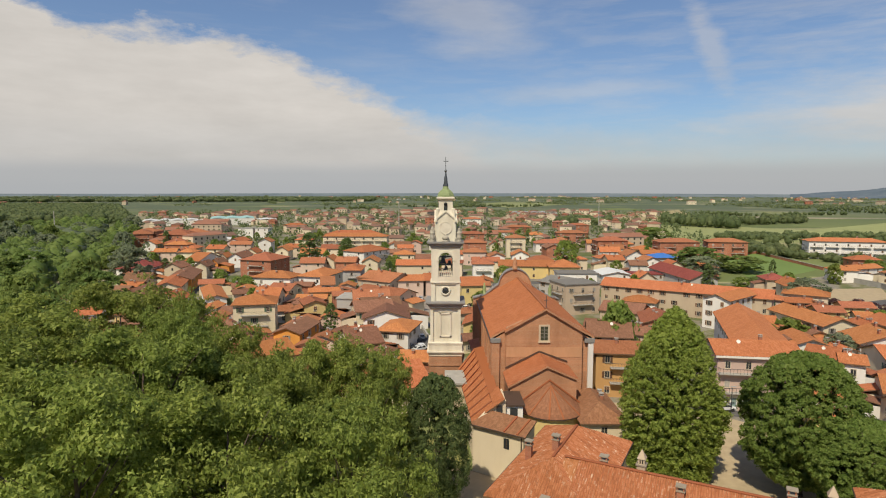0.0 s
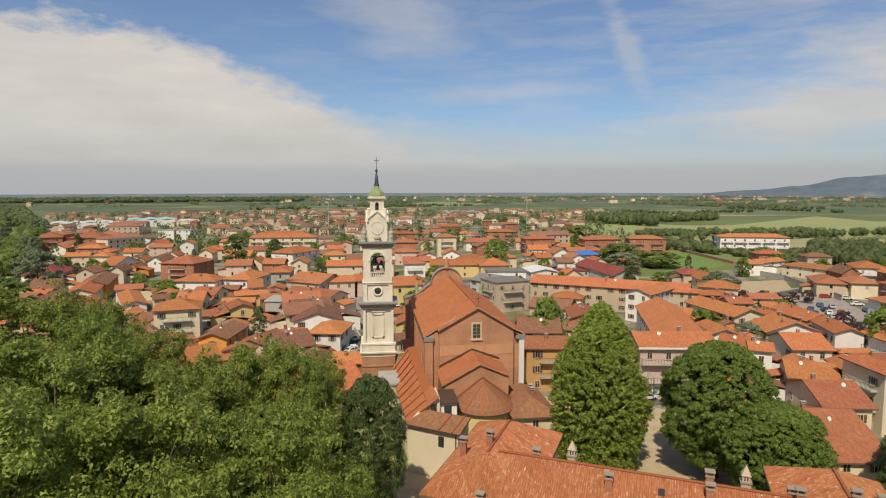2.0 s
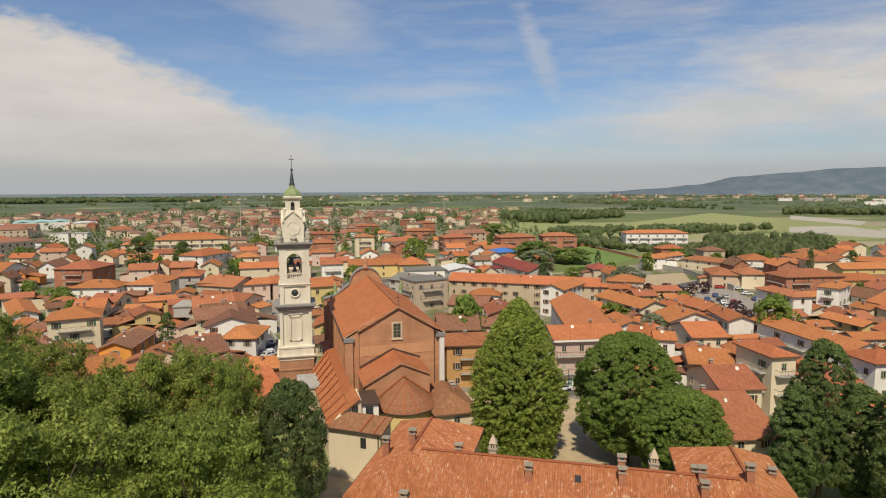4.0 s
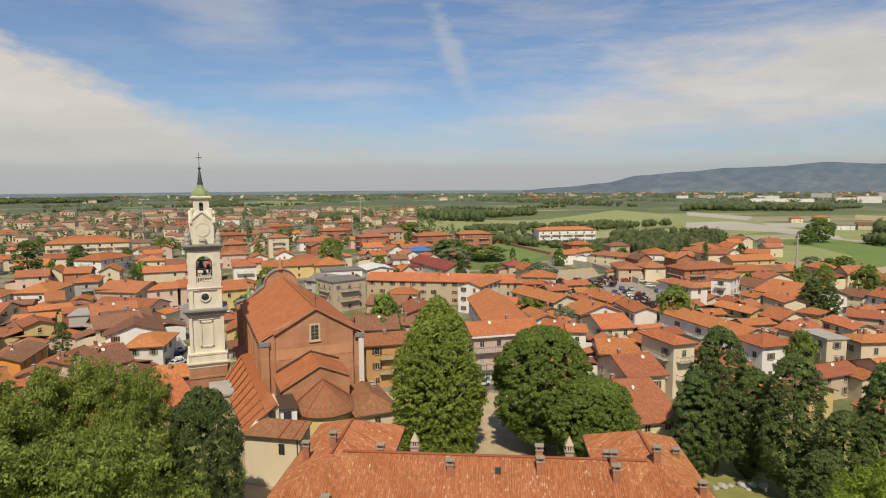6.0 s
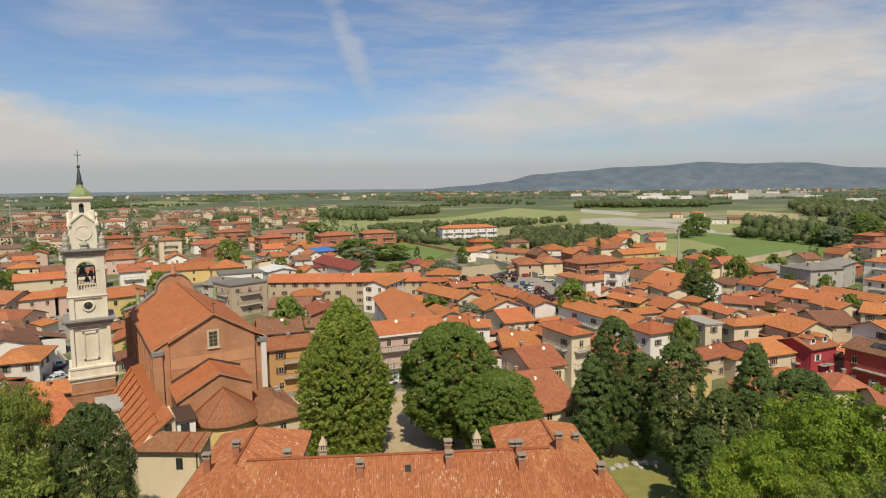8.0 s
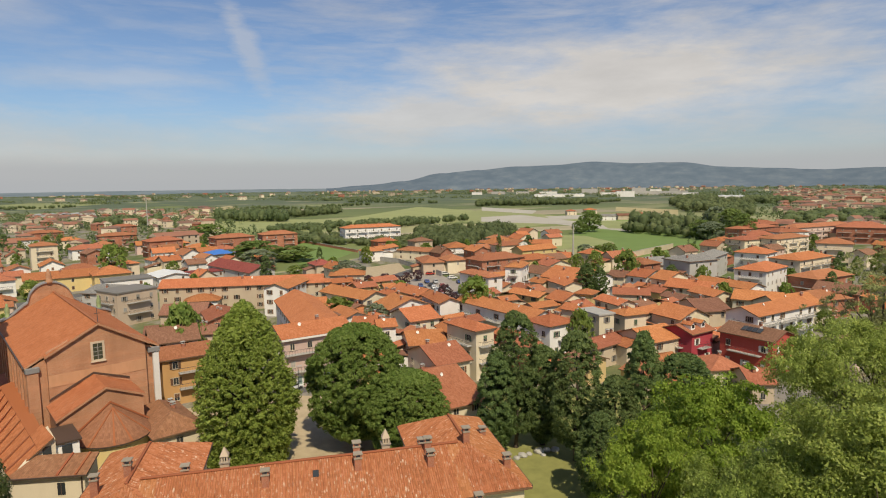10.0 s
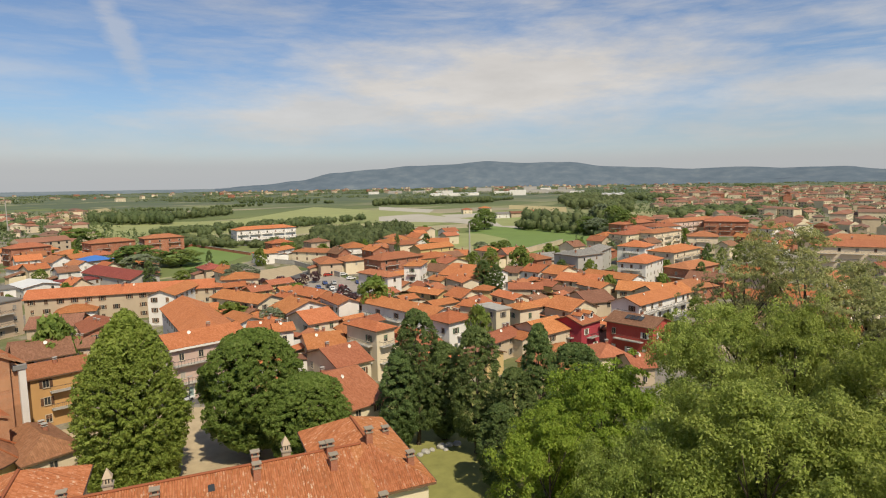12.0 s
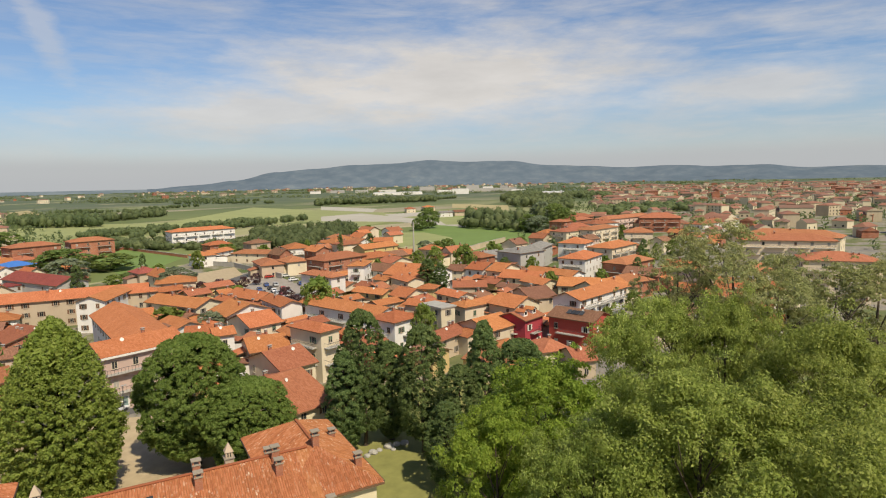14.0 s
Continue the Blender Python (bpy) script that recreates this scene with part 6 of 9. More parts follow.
patch("field", [(453, 538), (692, 690), (550, 395), (409, 362)], "field_light", "light green meadow", "field")
patch("field", [(500, 359), (658, 392), (559, 278), (378, 187), (275, 191), (332, 254)], "field_green", "wide green field", "field")
patch("field", [(402, 299), (496, 278), (457, 183), (354, 162), (279, 171), (283, 209)], "field_green", "wide green field", "field")
patch("field", [(727, 737), (678, 572), (601, 515), (635, 644)], "plastic_film", "field under grey plastic sheeting", "field")
patch("field", [(507, 515), (576, 513), (493, 348), (454, 272), (429, 268), (463, 368), (447, 454)], "plastic_film", "field under grey plastic sheeting", "field")
patch("field", [(563, 464), (614, 447), (577, 399), (513, 408)], "plastic_film", "field under grey plastic sheeting", "field")
patch("field", [(540, 377), (546, 313), (475, 249), (446, 297)], "field_light", "light green meadow", "field")
patch("field", [(846, 549), (798, 418), (682, 357), (725, 471)], "field_straw", "straw-coloured field", "field")
patch("field", [(362, 299), (373, 268), (346, 226), (305, 221), (275, 228)], "field_light", "olive-green rough meadow", "field")
patch("field", [(302, 219), (343, 224), (336, 219), (295, 212)], "gravel", "pale gravel track", "field")
patch("river", [(-127, 180), (-135, 188), (-166, 257), (-196, 318), (-230, 374), (-266, 452), (-258, 454), (-220, 368), (-187, 312), (-156, 250)], "river_bed_shade", "river between wooded banks, coloured dark for their shade", "river")
wood([(233, 296), (251, 262), (322, 293), (383, 351), (299, 379)], 9, 6, "dense plantation of young trees behind the houses", 0.9, 60, "leaf_far_haze", seed=51)
patch("field", [(79, 1832), (243, 2227), (395, 1855), (160, 1461)], "field_light", "light green meadow", "field")
patch("field", [(300, 1041), (511, 1302), (392, 931), (234, 761)], "field_straw", "straw-coloured field", "field")
patch("field", [(276, 178), (349, 186), (336, 179), (266, 170)], "gravel", "pale gravel track", "field")

# ---- houses of the town ----
house(-220.1, 448.0, 3, 15.6, 14.0, 10, "hip", 2.2, "brick", "tile_red", balcony=True)
house(-193.8, 398.5, 0, 8.6, 10.0, 5, "G", 2.2, "white", "tile_orange")
house(-168.3, 381.5, -4, 15.1, 10.0, 6, "hip", 2, "brick", "tile_orange")
house(-120.8, 237.7, -1, 9.6, 12.0, 5, "g", 2.4, "cream", "tile_brown")
house(-123.8, 277.5, -2, 7.6, 10.0, 5, "G", 2, "beige", "tile_brown")
house(-110.1, 274.9, 0, 5.6, 10.0, 6, "G", 2, "cream", "tile_brown")
house(-109.6, 290.9, -4, 4.0, 10.0, 5.5, "G", 1.8, "orange", "tile_brown")
house(-115.7, 316.9, 2, 4.0, 10.0, 5.5, "G", 1.8, "cream", "tile_orange")
house(-113.6, 211.3, -1, 4.9, 8.0, 4.5, "g", 1.8, "beige", "tile_brown")
house(-108.1, 319.2, 2, 7.0, 20.0, 5.5, "G", 2.2, "white", "tile_brown")
house(-137.8, 403.5, -3, 8.8, 18.0, 6.5, "G", 2.2, "pink", "tile_orange")
house(-114.8, 388.6, 4, 8.1, 11.0, 7.5, "G", 2, "white", "tile_red")
house(-52.4, 146.9, 25, 7.0, 12.0, 5, "G", 2.2, "cream", "tile_brown")
house(-47.9, 125.7, 65, 8.3, 10.0, 4.8, "g", 2, "cream", "tile_red")
house(-38.9, 129.4, 40, 9.1, 12.0, 4.8, "g", 2.4, "cream", "tile_orange")
house(-55.2, 380.7, -1, 40.1, 12.0, 11.5, "hip", 2, "cream", "tile_orange", balcony=True)
house(-22.8, 188.4, 10, 10.7, 11.0, 6.5, "g", 2.4, "beige", "tile_red")
house(-20.7, 173.6, 17, 10.6, 10.0, 6, "g", 2.2, "cream", "tile_brown")
house(-16.4, 172.6, 5, 12.4, 22.5, 5.4, "G", 2.1, "white", "tile_brown")
house(-19.5, 138.7, 25, 7.4, 11.0, 5.6, "g", 2.4, "cream", "tile_brown")
house(-14.8, 103.2, 0, 11.1, 11.0, 7, "g", 2.8, "cream", "tile_orange", note="behind the park trees")
house(-7.7, 104.4, 26, 7.0, 11.0, 7, "g", 2.8, "cream", "tile_orange", note="behind the park trees")
house(-28.5, 188.4, -6, 7.8, 10.0, 6.5, "flat", 0.3, "grey", "concrete", chimney=False)
house(-67.0, 358.9, -2, 10.4, 10.0, 6, "g", 2, "cream", "tile_red")
house(-20.9, 324.7, 1, 11.0, 10.0, 6, "hip", 2, "cream", "tile_orange")
house(-13.4, 279.8, 0, 15.9, 9.0, 6, "g", 2, "cream", "tile_orange")
house(-143.8, 582.6, 4, 20.4, 12.0, 7, "hip", 2, "cream", "tile_orange")
house(-97.2, 420.2, 0, 11.5, 10.0, 6, "hip", 2, "cream", "tile_orange")
house(-91.1, 363.9, -3, 16.1, 10.0, 6, "hip", 2, "cream", "tile_orange")
house(-167.7, 512.4, 2, 12.2, 10.0, 8, "flat", 0.3, "white", "concrete", chimney=False)
house(-153.6, 512.7, -4, 11.2, 10.0, 8, "flat", 0.3, "white", "concrete", chimney=False)
house(38.8, 277.1, -4, 25.2, 11.0, 6.0, "g", 2.2, "yellow", "tile_orange", note="of the school")
house(54.3, 268.5, -4, 12.9, 13.0, 6.6, "hip", 3, "yellow", "tile_orange", note="of the school")
house(44.3, 364.9, -3, 11.4, 12.0, 12, "hip", 1.8, "cream", "tile_red", balcony=True)
house(17.4, 327.9, -2, 12.3, 11.0, 7, "hip", 2, "pink", "tile_red")
house(20.0, 376.8, -2, 14.3, 11.0, 8, "hip", 2, "brick", "tile_red")
house(18.7, 278.3, 0, 9.5, 9.0, 6.5, "hip", 2, "white", "tile_red", balcony=True)
house(23.2, 453.3, -2, 15.8, 11.0, 8, "hip", 2, "brick", "tile_red")
house(46.4, 487.4, 0, 20.7, 12.0, 7, "g", 1.4, "white", "tile_red")
house(70.2, 555.8, -3, 23.2, 11.0, 7, "hip", 2, "brick", "tile_red")
house(34.5, 717.1, -2, 21.7, 11.0, 7, "hip", 2, "white", "tile_red")
house(73.0, 472.6, 2, 13.6, 10.0, 6, "hip", 2.2, "cream", "tile_orange")
house(70.5, 396.6, 1, 19.3, 11.0, 6, "hip", 2.4, "white", "tile_red")
house(99.8, 464.5, -3, 23.3, 12.0, 8, "hip", 2, "brick", "tile_red", balcony=True)
house(124.3, 554.1, 2, 19.3, 11.0, 9, "hip", 1.8, "brick", "tile_red")
house(105.0, 375.8, 4, 18.9, 12.0, 9.5, "hip", 2.2, "brick", "tile_red", balcony=True)
house(87.7, 321.9, 4, 10.6, 10.0, 4.5, "hip", 1.8, "white", "tile_orange")
house(122.1, 365.8, -3, 13.0, 11.0, 5, "hip", 2, "yellow", "tile_orange")
house(104.2, 301.8, 2, 8.0, 12.0, 5.5, "G", 2, "white", "tile_red")
house(115.6, 315.8, 3, 14.5, 12.0, 5.5, "hip", 2, "grey", "sheet_blue", chimney=False, windows=False)
house(140.7, 360.7, 0, 23.4, 13.0, 10, "hip", 2, "brick", "tile_red", balcony=True)
house(170.9, 361.3, -11, 22.1, 13.0, 10, "hip", 2, "brick", "tile_red", balcony=True)
house(73.5, 257.7, -1, 12.1, 16.0, 5, "G", 1.2, "white", "sheet_white", chimney=False)
house(87.7, 254.3, 4, 15.2, 9.0, 5, "flat", 0.3, "grey", "tile_crimson", chimney=False)
house(98.6, 245.9, 4, 10.9, 38.0, 6.5, "G", 2.4, "grey", "tile_crimson", chimney=False)
house(43.8, 197.3, 17, 12.4, 11.0, 9.8, "flat", 0.4, "beige", "tile_grey", balcony=True, chimney=False)
house(43.7, 212.3, -52, 12.0, 14.0, 8, "g", 1.6, "grey", "tile_grey")
house(52.3, 234.7, -3, 15.1, 10.0, 8, "flat", 0.4, "white", "tile_grey", chimney=False)
house(37.4, 132.9, -11, 8.9, 9.0, 8.6, "g", 2.2, "pink", "tile_brown", balcony=True)
flats = house(57.8, 110.4, -8, 14.3, 9.5, 10.6, "g", 1.7, "pink", "tile_orange", balcony="full", note="with long balconies")
shopfront(flats, 14.3, 9.5, 7)
house(132.3, 237.2, -10, 8.5, 11.0, 5.5, "hip", 2, "beige", "tile_crimson")
house(178.2, 265.8, -16, 10.0, 10.0, 5.5, "hip", 1.8, "white", "tile_orange")
house(241.0, 358.4, -15, 41.3, 13.0, 10.5, "hip", 2, "white", "tile_orange", balcony=True, note="far among the fields")
house(200.8, 193.9, -8, 19.7, 11.0, 6, "hip", 2, "brick", "tile_red")
house(204.2, 176.3, -12, 17.9, 10.0, 6.5, "hip", 2, "yellow", "tile_orange")
house(228.9, 235.3, -12, 10.5, 10.0, 5, "g", 2, "brick", "tile_red")
house(236.9, 223.0, -13, 11.9, 10.0, 7, "hip", 2, "cream", "tile_red")
house(239.4, 204.6, -9, 22.8, 9.0, 6, "g", 2, "yellow", "tile_orange")
house(205.1, 164.6, -14, 11.7, 10.0, 5, "G", 2, "cream", "tile_red")
house(64.4, 78.1, -10, 7.8, 20.0, 5, "g", 3.2, "cream", "tile_red", note="beside the court")
house(68.4, 130.1, -18, 10.4, 42.0, 9.3, "G", 2.5, "white", "tile_orange", chimney=False)
house(216.6, 176.5, -13, 13.6, 9.0, 5.5, "g", 2, "yellow", "tile_brown")
house(145.9, 112.7, -96, 6.8, 9.0, 5, "g", 1.8, "cream", "tile_orange")
house(122.2, 85.1, -16, 4.5, 8.0, 8.2, "flat", 0.4, "cream", "concrete", chimney=False)
house(264.5, 86.7, -8, 24.6, 12.0, 9, "hip", 2, "cream", "tile_orange", balcony=True)
house(226.0, 113.3, -15, 15.0, 13.0, 9.5, "hip", 1.8, "grey", "tile_grey")
house(189.2, 93.7, -86, 14.7, 10.0, 5.5, "g", 2, "cream", "tile_orange")
house(412.4, 164.9, -9, 40.1, 12.0, 9, "hip", 1.8, "brick", "tile_red", balcony=True)
house(337.2, 135.9, -15, 23.1, 12.0, 8.5, "hip", 1.8, "cream", "tile_red", balcony=True)
house(351.0, 124.3, -10, 30.9, 12.0, 9, "hip", 1.8, "cream", "tile_red", balcony=True)
house(437.1, 134.0, -16, 57.2, 12.0, 10, "hip", 2, "pink", "tile_red", balcony=True)
house(422.9, 71.8, -13, 56.7, 12.0, 9, "hip", 2, "white", "tile_red", balcony=True)
house(267.2, 19.1, -78, 32.7, 13.0, 14, "hip", 2.2, "cream", "tile_red", balcony=True, note="of the long blocks")
house(219.9, 2.6, -78, 18.0, 13.0, 13, "hip", 2.2, "cream", "tile_red", balcony=True, note="of the long blocks")
house(231.7, 69.6, -13, 20.5, 10.0, 7, "hip", 2, "brick", "tile_red", balcony=True)
house(180.9, 69.9, -77, 12.0, 10.0, 6, "g", 2, "cream", "tile_orange")
house(179.8, 62.1, -24, 13.9, 10.0, 6, "g", 2.2, "cream", "tile_orange")
house(144.7, 75.0, -106, 9.5, 10.0, 6, "g", 2.2, "cream", "tile_orange")
house(195.4, 59.7, -23, 15.5, 10.0, 5.5, "hip", 2.2, "brick", "tile_red")
house(115.4, 52.1, -37, 6.2, 8.0, 4, "hip", 1.6, "cream", "tile_red")
house(112.6, 44.2, -43, 4.0, 8.0, 4, "g", 1.6, "beige", "tile_red")
house(101.3, 57.0, -60, 4.0, 6.0, 3.5, "g", 1.2, "beige", "tile_red")
house(608.5, 459.1, -40, 11.6, 12.0, 5, "hip", 2.2, "cream", "tile_red")
house(650.5, 460.7, -40, 14.5, 14.0, 5, "hip", 2.4, "cream", "tile_orange")
house(543.8, 362.8, -40, 14.7, 10.0, 5, "g", 1.6, "white", "tile_grey")
house(560.8, 354.1, -40, 15.7, 10.0, 5, "g", 2, "beige", "tile_brown")
house(574.7, 344.3, -40, 12.0, 10.0, 6, "hip", 2, "cream", "tile_red")
house(549.7, 314.4, -40, 5.7, 9.0, 7, "G", 2, "white", "tile_orange")
house(514.7, 271.0, -45, 24.2, 12.0, 5, "g", 2, "beige", "tile_brown")
house(-46.7, 291.6, -5, 9.5, 8.9, 6, "g", 2.0, "brick", "tile_red")
house(11.3, 127.4, 94, 13.8, 8.8, 6, "hip", 2.1, "brick", "tile_red")
house(213.1, 58.2, -97, 12.5, 7.1, 5.6, "g", 2.1, "brick", "tile_brown")
house(235.2, 25.8, -10, 12.6, 8.1, 5.6, "g", 2.0, "white", "tile_red")
house(-89.9, 300.0, -2, 8.9, 9.1, 6, "g", 2.3, "white", "tile_red")
house(-32.6, 403.8, 95, 11.9, 7.5, 4.2, "g", 1.7, "white", "tile_red")
house(237.7, 153.1, -17, 13.1, 7.7, 6.5, "g", 2.4, "cream", "tile_red")
house(4.6, 283.7, 86, 11.4, 9.5, 6.5, "hip", 1.7, "cream", "tile_red")
house(101.2, 397.3, -5, 11.2, 7.6, 6, "g", 2.1, "pink", "tile_orange")
house(123.4, 158.8, -95, 17.4, 8.1, 4.2, "g", 1.7, "brick", "tile_orange")
house(313.7, 144.5, 83, 9.5, 9.3, 6.2, "g", 2.2, "beige", "tile_red")
house(79.7, 235.8, 92, 7.6, 7.1, 6.2, "g", 2.4, "cream", "tile_orange")
house(128.6, 290.7, 79, 13.8, 8.4, 4.2, "g", 2.2, "brick", "tile_orange")
house(-56.2, 192.6, -3, 7.7, 7.4, 6.5, "g", 2.3, "cream", "tile_orange")
house(347.7, 69.2, 80, 13.2, 8.7, 6.5, "g", 1.9, "white", "tile_red")
house(280.9, 127.7, -7, 12.7, 6.7, 4.2, "hip", 2.1, "brick", "tile_red")
house(300.5, 241.6, -12, 10.3, 7.0, 6, "g", 1.9, "cream", "tile_red")
house(255.0, 229.6, 73, 11.7, 8.3, 6.5, "g", 1.7, "white", "tile_red")
house(-131.1, 389.6, 3, 13.0, 7.0, 5.6, "g", 1.8, "pink", "tile_red")
house(394.2, 52.0, -7, 8.6, 8.8, 4.2, "g", 2.1, "beige", "tile_red")
house(91.4, 280.5, -4, 7.7, 9.3, 6, "g", 1.8, "white", "tile_brown")
house(96.7, 346.7, -4, 11.0, 6.8, 5.6, "g", 2.4, "white", "tile_orange")
house(202.0, 23.1, -99, 19.0, 7.7, 5.6, "g", 2.0, "cream", "tile_orange")
house(18.4, 180.6, 86, 11.1, 9.2, 5.6, "hip", 2.3, "white", "tile_brown")
house(-72.8, 338.6, 90, 11.4, 7.2, 5.6, "g", 2.2, "pink", "tile_red")
house(335.1, 58.3, -12, 7.7, 7.0, 4.2, "hip", 2.3, "white", "tile_orange")
house(35.1, 405.5, 85, 10.2, 6.5, 4.2, "g", 2.2, "cream", "tile_red")
house(127.5, 216.8, 80, 10.3, 6.8, 6.5, "g", 2.2, "cream", "tile_orange")
house(423.6, 46.0, -15, 11.3, 6.6, 6, "g", 1.7, "cream", "tile_red")
house(171.1, 19.7, -94, 11.4, 7.0, 6.5, "g", 1.7, "white", "tile_red")
house(121.5, 405.6, 87, 9.1, 7.8, 6, "hip", 2.2, "white", "tile_orange")
house(81.8, 417.0, -2, 9.8, 8.5, 6.2, "hip", 2.1, "brick", "tile_red")
house(149.8, 389.4, -1, 12.3, 7.7, 4.2, "g", 1.7, "white", "tile_orange")
house(118.7, 389.6, 95, 13.4, 6.8, 6.2, "hip", 1.9, "pink", "tile_orange")
house(-140.0, 329.1, -3, 8.2, 8.7, 6.5, "hip", 2.1, "cream", "tile_orange")
house(-17.6, 386.7, 87, 7.6, 7.9, 6.5, "g", 1.7, "pink", "tile_orange")
house(13.8, 344.8, 5, 7.9, 9.4, 4.2, "g", 1.8, "white", "tile_orange")
house(85.9, 299.8, 4, 8.0, 9.1, 6.2, "g", 2.0, "cream", "tile_orange")
house(253.2, 254.7, -9, 7.5, 7.3, 4.2, "g", 2.2, "cream", "tile_red")
house(230.1, 48.3, -101, 13.2, 8.5, 6.5, "g", 2.0, "pink", "tile_orange")
house(343.2, 153.3, -16, 11.0, 7.5, 6.2, "hip", 1.9, "pink", "tile_orange")
house(211.4, 300.1, -6, 13.4, 8.6, 6.2, "hip", 1.9, "brick", "tile_orange")
house(-85.7, 187.7, 88, 9.7, 7.3, 6.2, "g", 2.3, "white", "tile_orange")
house(301.7, 269.2, -14, 8.0, 8.6, 6, "g", 2.0, "pink", "tile_orange")
house(101.8, 322.1, 93, 13.1, 9.2, 6.2, "g", 2.4, "white", "tile_red")
house(81.9, 154.5, -16, 8.5, 7.3, 6, "g", 1.9, "cream", "tile_orange")
house(194.1, 226.2, 77, 10.7, 6.9, 6.5, "g", 2.4, "brick", "tile_brown")
house(41.9, 324.6, 86, 13.5, 8.9, 6, "g", 2.2, "white", "tile_orange")
house(-124.7, 331.8, 93, 7.5, 9.5, 4.2, "g", 2.2, "cream", "tile_brown")
house(278.2, 142.9, -11, 9.0, 9.2, 6.5, "g", 2.4, "cream", "tile_brown")
house(277.7, 248.8, 73, 13.6, 7.8, 6.5, "g", 2.3, "cream", "tile_orange")
house(288.4, 112.1, -14, 12.7, 7.7, 6, "g", 1.7, "beige", "tile_brown")
house(-24.8, 371.6, -2, 9.4, 6.8, 6.5, "g", 2.3, "cream", "tile_brown")
house(27.9, 313.1, 92, 10.2, 8.0, 6.5, "g", 1.6, "white", "tile_red")
house(214.0, 221.2, 73, 12.6, 9.1, 6.2, "g", 2.1, "brick", "tile_orange")
house(-133.1, 353.3, -5, 10.3, 8.4, 6.2, "g", 2.0, "cream", "tile_orange")
house(321.4, 280.5, 83, 12.6, 8.0, 6.5, "g", 1.9, "cream", "tile_red")
house(283.6, 264.4, 79, 8.2, 7.8, 4.2, "g", 2.0, "cream", "tile_brown")
house(373.3, 147.4, -9, 10.9, 8.7, 6.5, "g", 1.8, "cream", "tile_orange")
house(108.1, 280.9, 92, 9.1, 7.3, 5.6, "g", 2.2, "cream", "tile_orange")
house(-22.4, 359.2, 1, 9.0, 7.2, 6.2, "g", 1.7, "beige", "tile_orange")
house(-24.0, 337.3, -6, 13.8, 6.8, 5.6, "g", 1.8, "pink", "tile_brown")
house(180.9, 29.1, -102, 21.6, 7.1, 6.5, "g", 2.0, "beige", "tile_orange")
house(-35.0, 291.5, 90, 13.3, 7.6, 6.2, "g", 2.1, "cream", "tile_orange")
house(322.8, 79.9, -11, 9.0, 7.5, 6, "g", 2.0, "cream", "tile_brown")
house(148.1, 35.4, -17, 19.2, 7.7, 6.5, "g", 1.8, "pink", "tile_brown")
house(128.3, 318.4, 85, 9.3, 7.7, 5.6, "g", 2.2, "beige", "tile_orange")
house(115.6, 334.6, 4, 10.6, 7.6, 5.6, "g", 1.8, "pink", "tile_orange")
house(-155.6, 336.5, 5, 11.7, 6.6, 6, "g", 1.7, "pink", "tile_orange")
house(-5.2, 407.7, 88, 9.2, 7.7, 6, "g", 2.2, "white", "tile_orange")
house(-92.1, 346.3, 91, 12.1, 7.2, 6, "g", 2.3, "cream", "tile_orange")
house(162.2, 18.3, -94, 14.6, 7.1, 4.2, "g", 1.7, "white", "tile_orange")
house(-56.7, 300.5, 86, 11.1, 6.8, 5.6, "g", 2.3, "cream", "tile_orange")
house(66.6, 366.6, 95, 12.9, 8.8, 6.2, "g", 1.8, "brick", "tile_brown")
house(50.0, 399.6, -4, 9.6, 8.4, 6, "g", 1.6, "white", "tile_red")
house(359.0, 60.0, 79, 10.3, 6.8, 4.2, "g", 2.3, "brick", "tile_orange")
house(125.9, 333.9, 94, 12.0, 7.9, 6, "hip", 2.0, "white", "tile_red")
house(-63.0, 290.3, 2, 11.2, 7.8, 5.6, "g", 2.2, "pink", "tile_red")
house(15.3, 144.6, 96, 7.7, 7.6, 6, "g", 1.7, "white", "tile_red")
house(315.9, 117.1, -12, 10.6, 7.8, 6.2, "g", 2.0, "pink", "tile_brown")
house(66.7, 302.3, 2, 11.2, 8.8, 6, "hip", 1.6, "cream", "tile_orange")
house(-151.6, 362.4, 94, 13.2, 7.1, 5.6, "hip", 1.7, "beige", "tile_orange")
house(-8.9, 300.2, 3, 9.1, 7.2, 6.2, "g", 2.2, "beige", "tile_brown")
house(177.3, 145.1, -94, 15.9, 8.7, 6.2, "g", 2.1, "white", "tile_brown")
house(-70.1, 323.4, 4, 12.8, 6.9, 6.5, "g", 2.4, "white", "tile_orange")
house(337.3, 82.1, -10, 9.5, 7.1, 4.2, "g", 1.8, "pink", "tile_red")
house(103.9, 362.1, -5, 9.7, 9.3, 6, "g", 2.0, "cream", "tile_red")
house(377.6, 83.5, 74, 9.2, 6.6, 5.6, "g", 1.9, "brick", "tile_orange")
house(21.4, 298.0, -0, 13.2, 7.3, 5.6, "g", 1.7, "cream", "tile_red")
house(227.2, 284.6, -8, 12.4, 8.7, 6.2, "hip", 1.8, "beige", "tile_brown")
house(238.1, 167.7, 81, 10.1, 7.3, 6.5, "hip", 2.1, "cream", "tile_orange")
house(-112.1, 353.4, 88, 10.5, 6.5, 4.2, "g", 2.3, "cream", "tile_orange")
house(48.7, 298.1, 5, 11.7, 7.1, 6, "hip", 2.0, "cream", "tile_red")
house(268.7, 259.7, 82, 12.9, 7.7, 6.2, "hip", 2.0, "white", "tile_red")
house(321.5, 259.2, -13, 11.0, 8.8, 6.5, "g", 2.1, "white", "tile_red")
house(20.4, 414.4, 1, 9.5, 8.7, 5.6, "g", 1.6, "white", "tile_brown")
house(297.0, 152.9, -11, 11.7, 8.1, 4.2, "hip", 2.1, "cream", "tile_red")

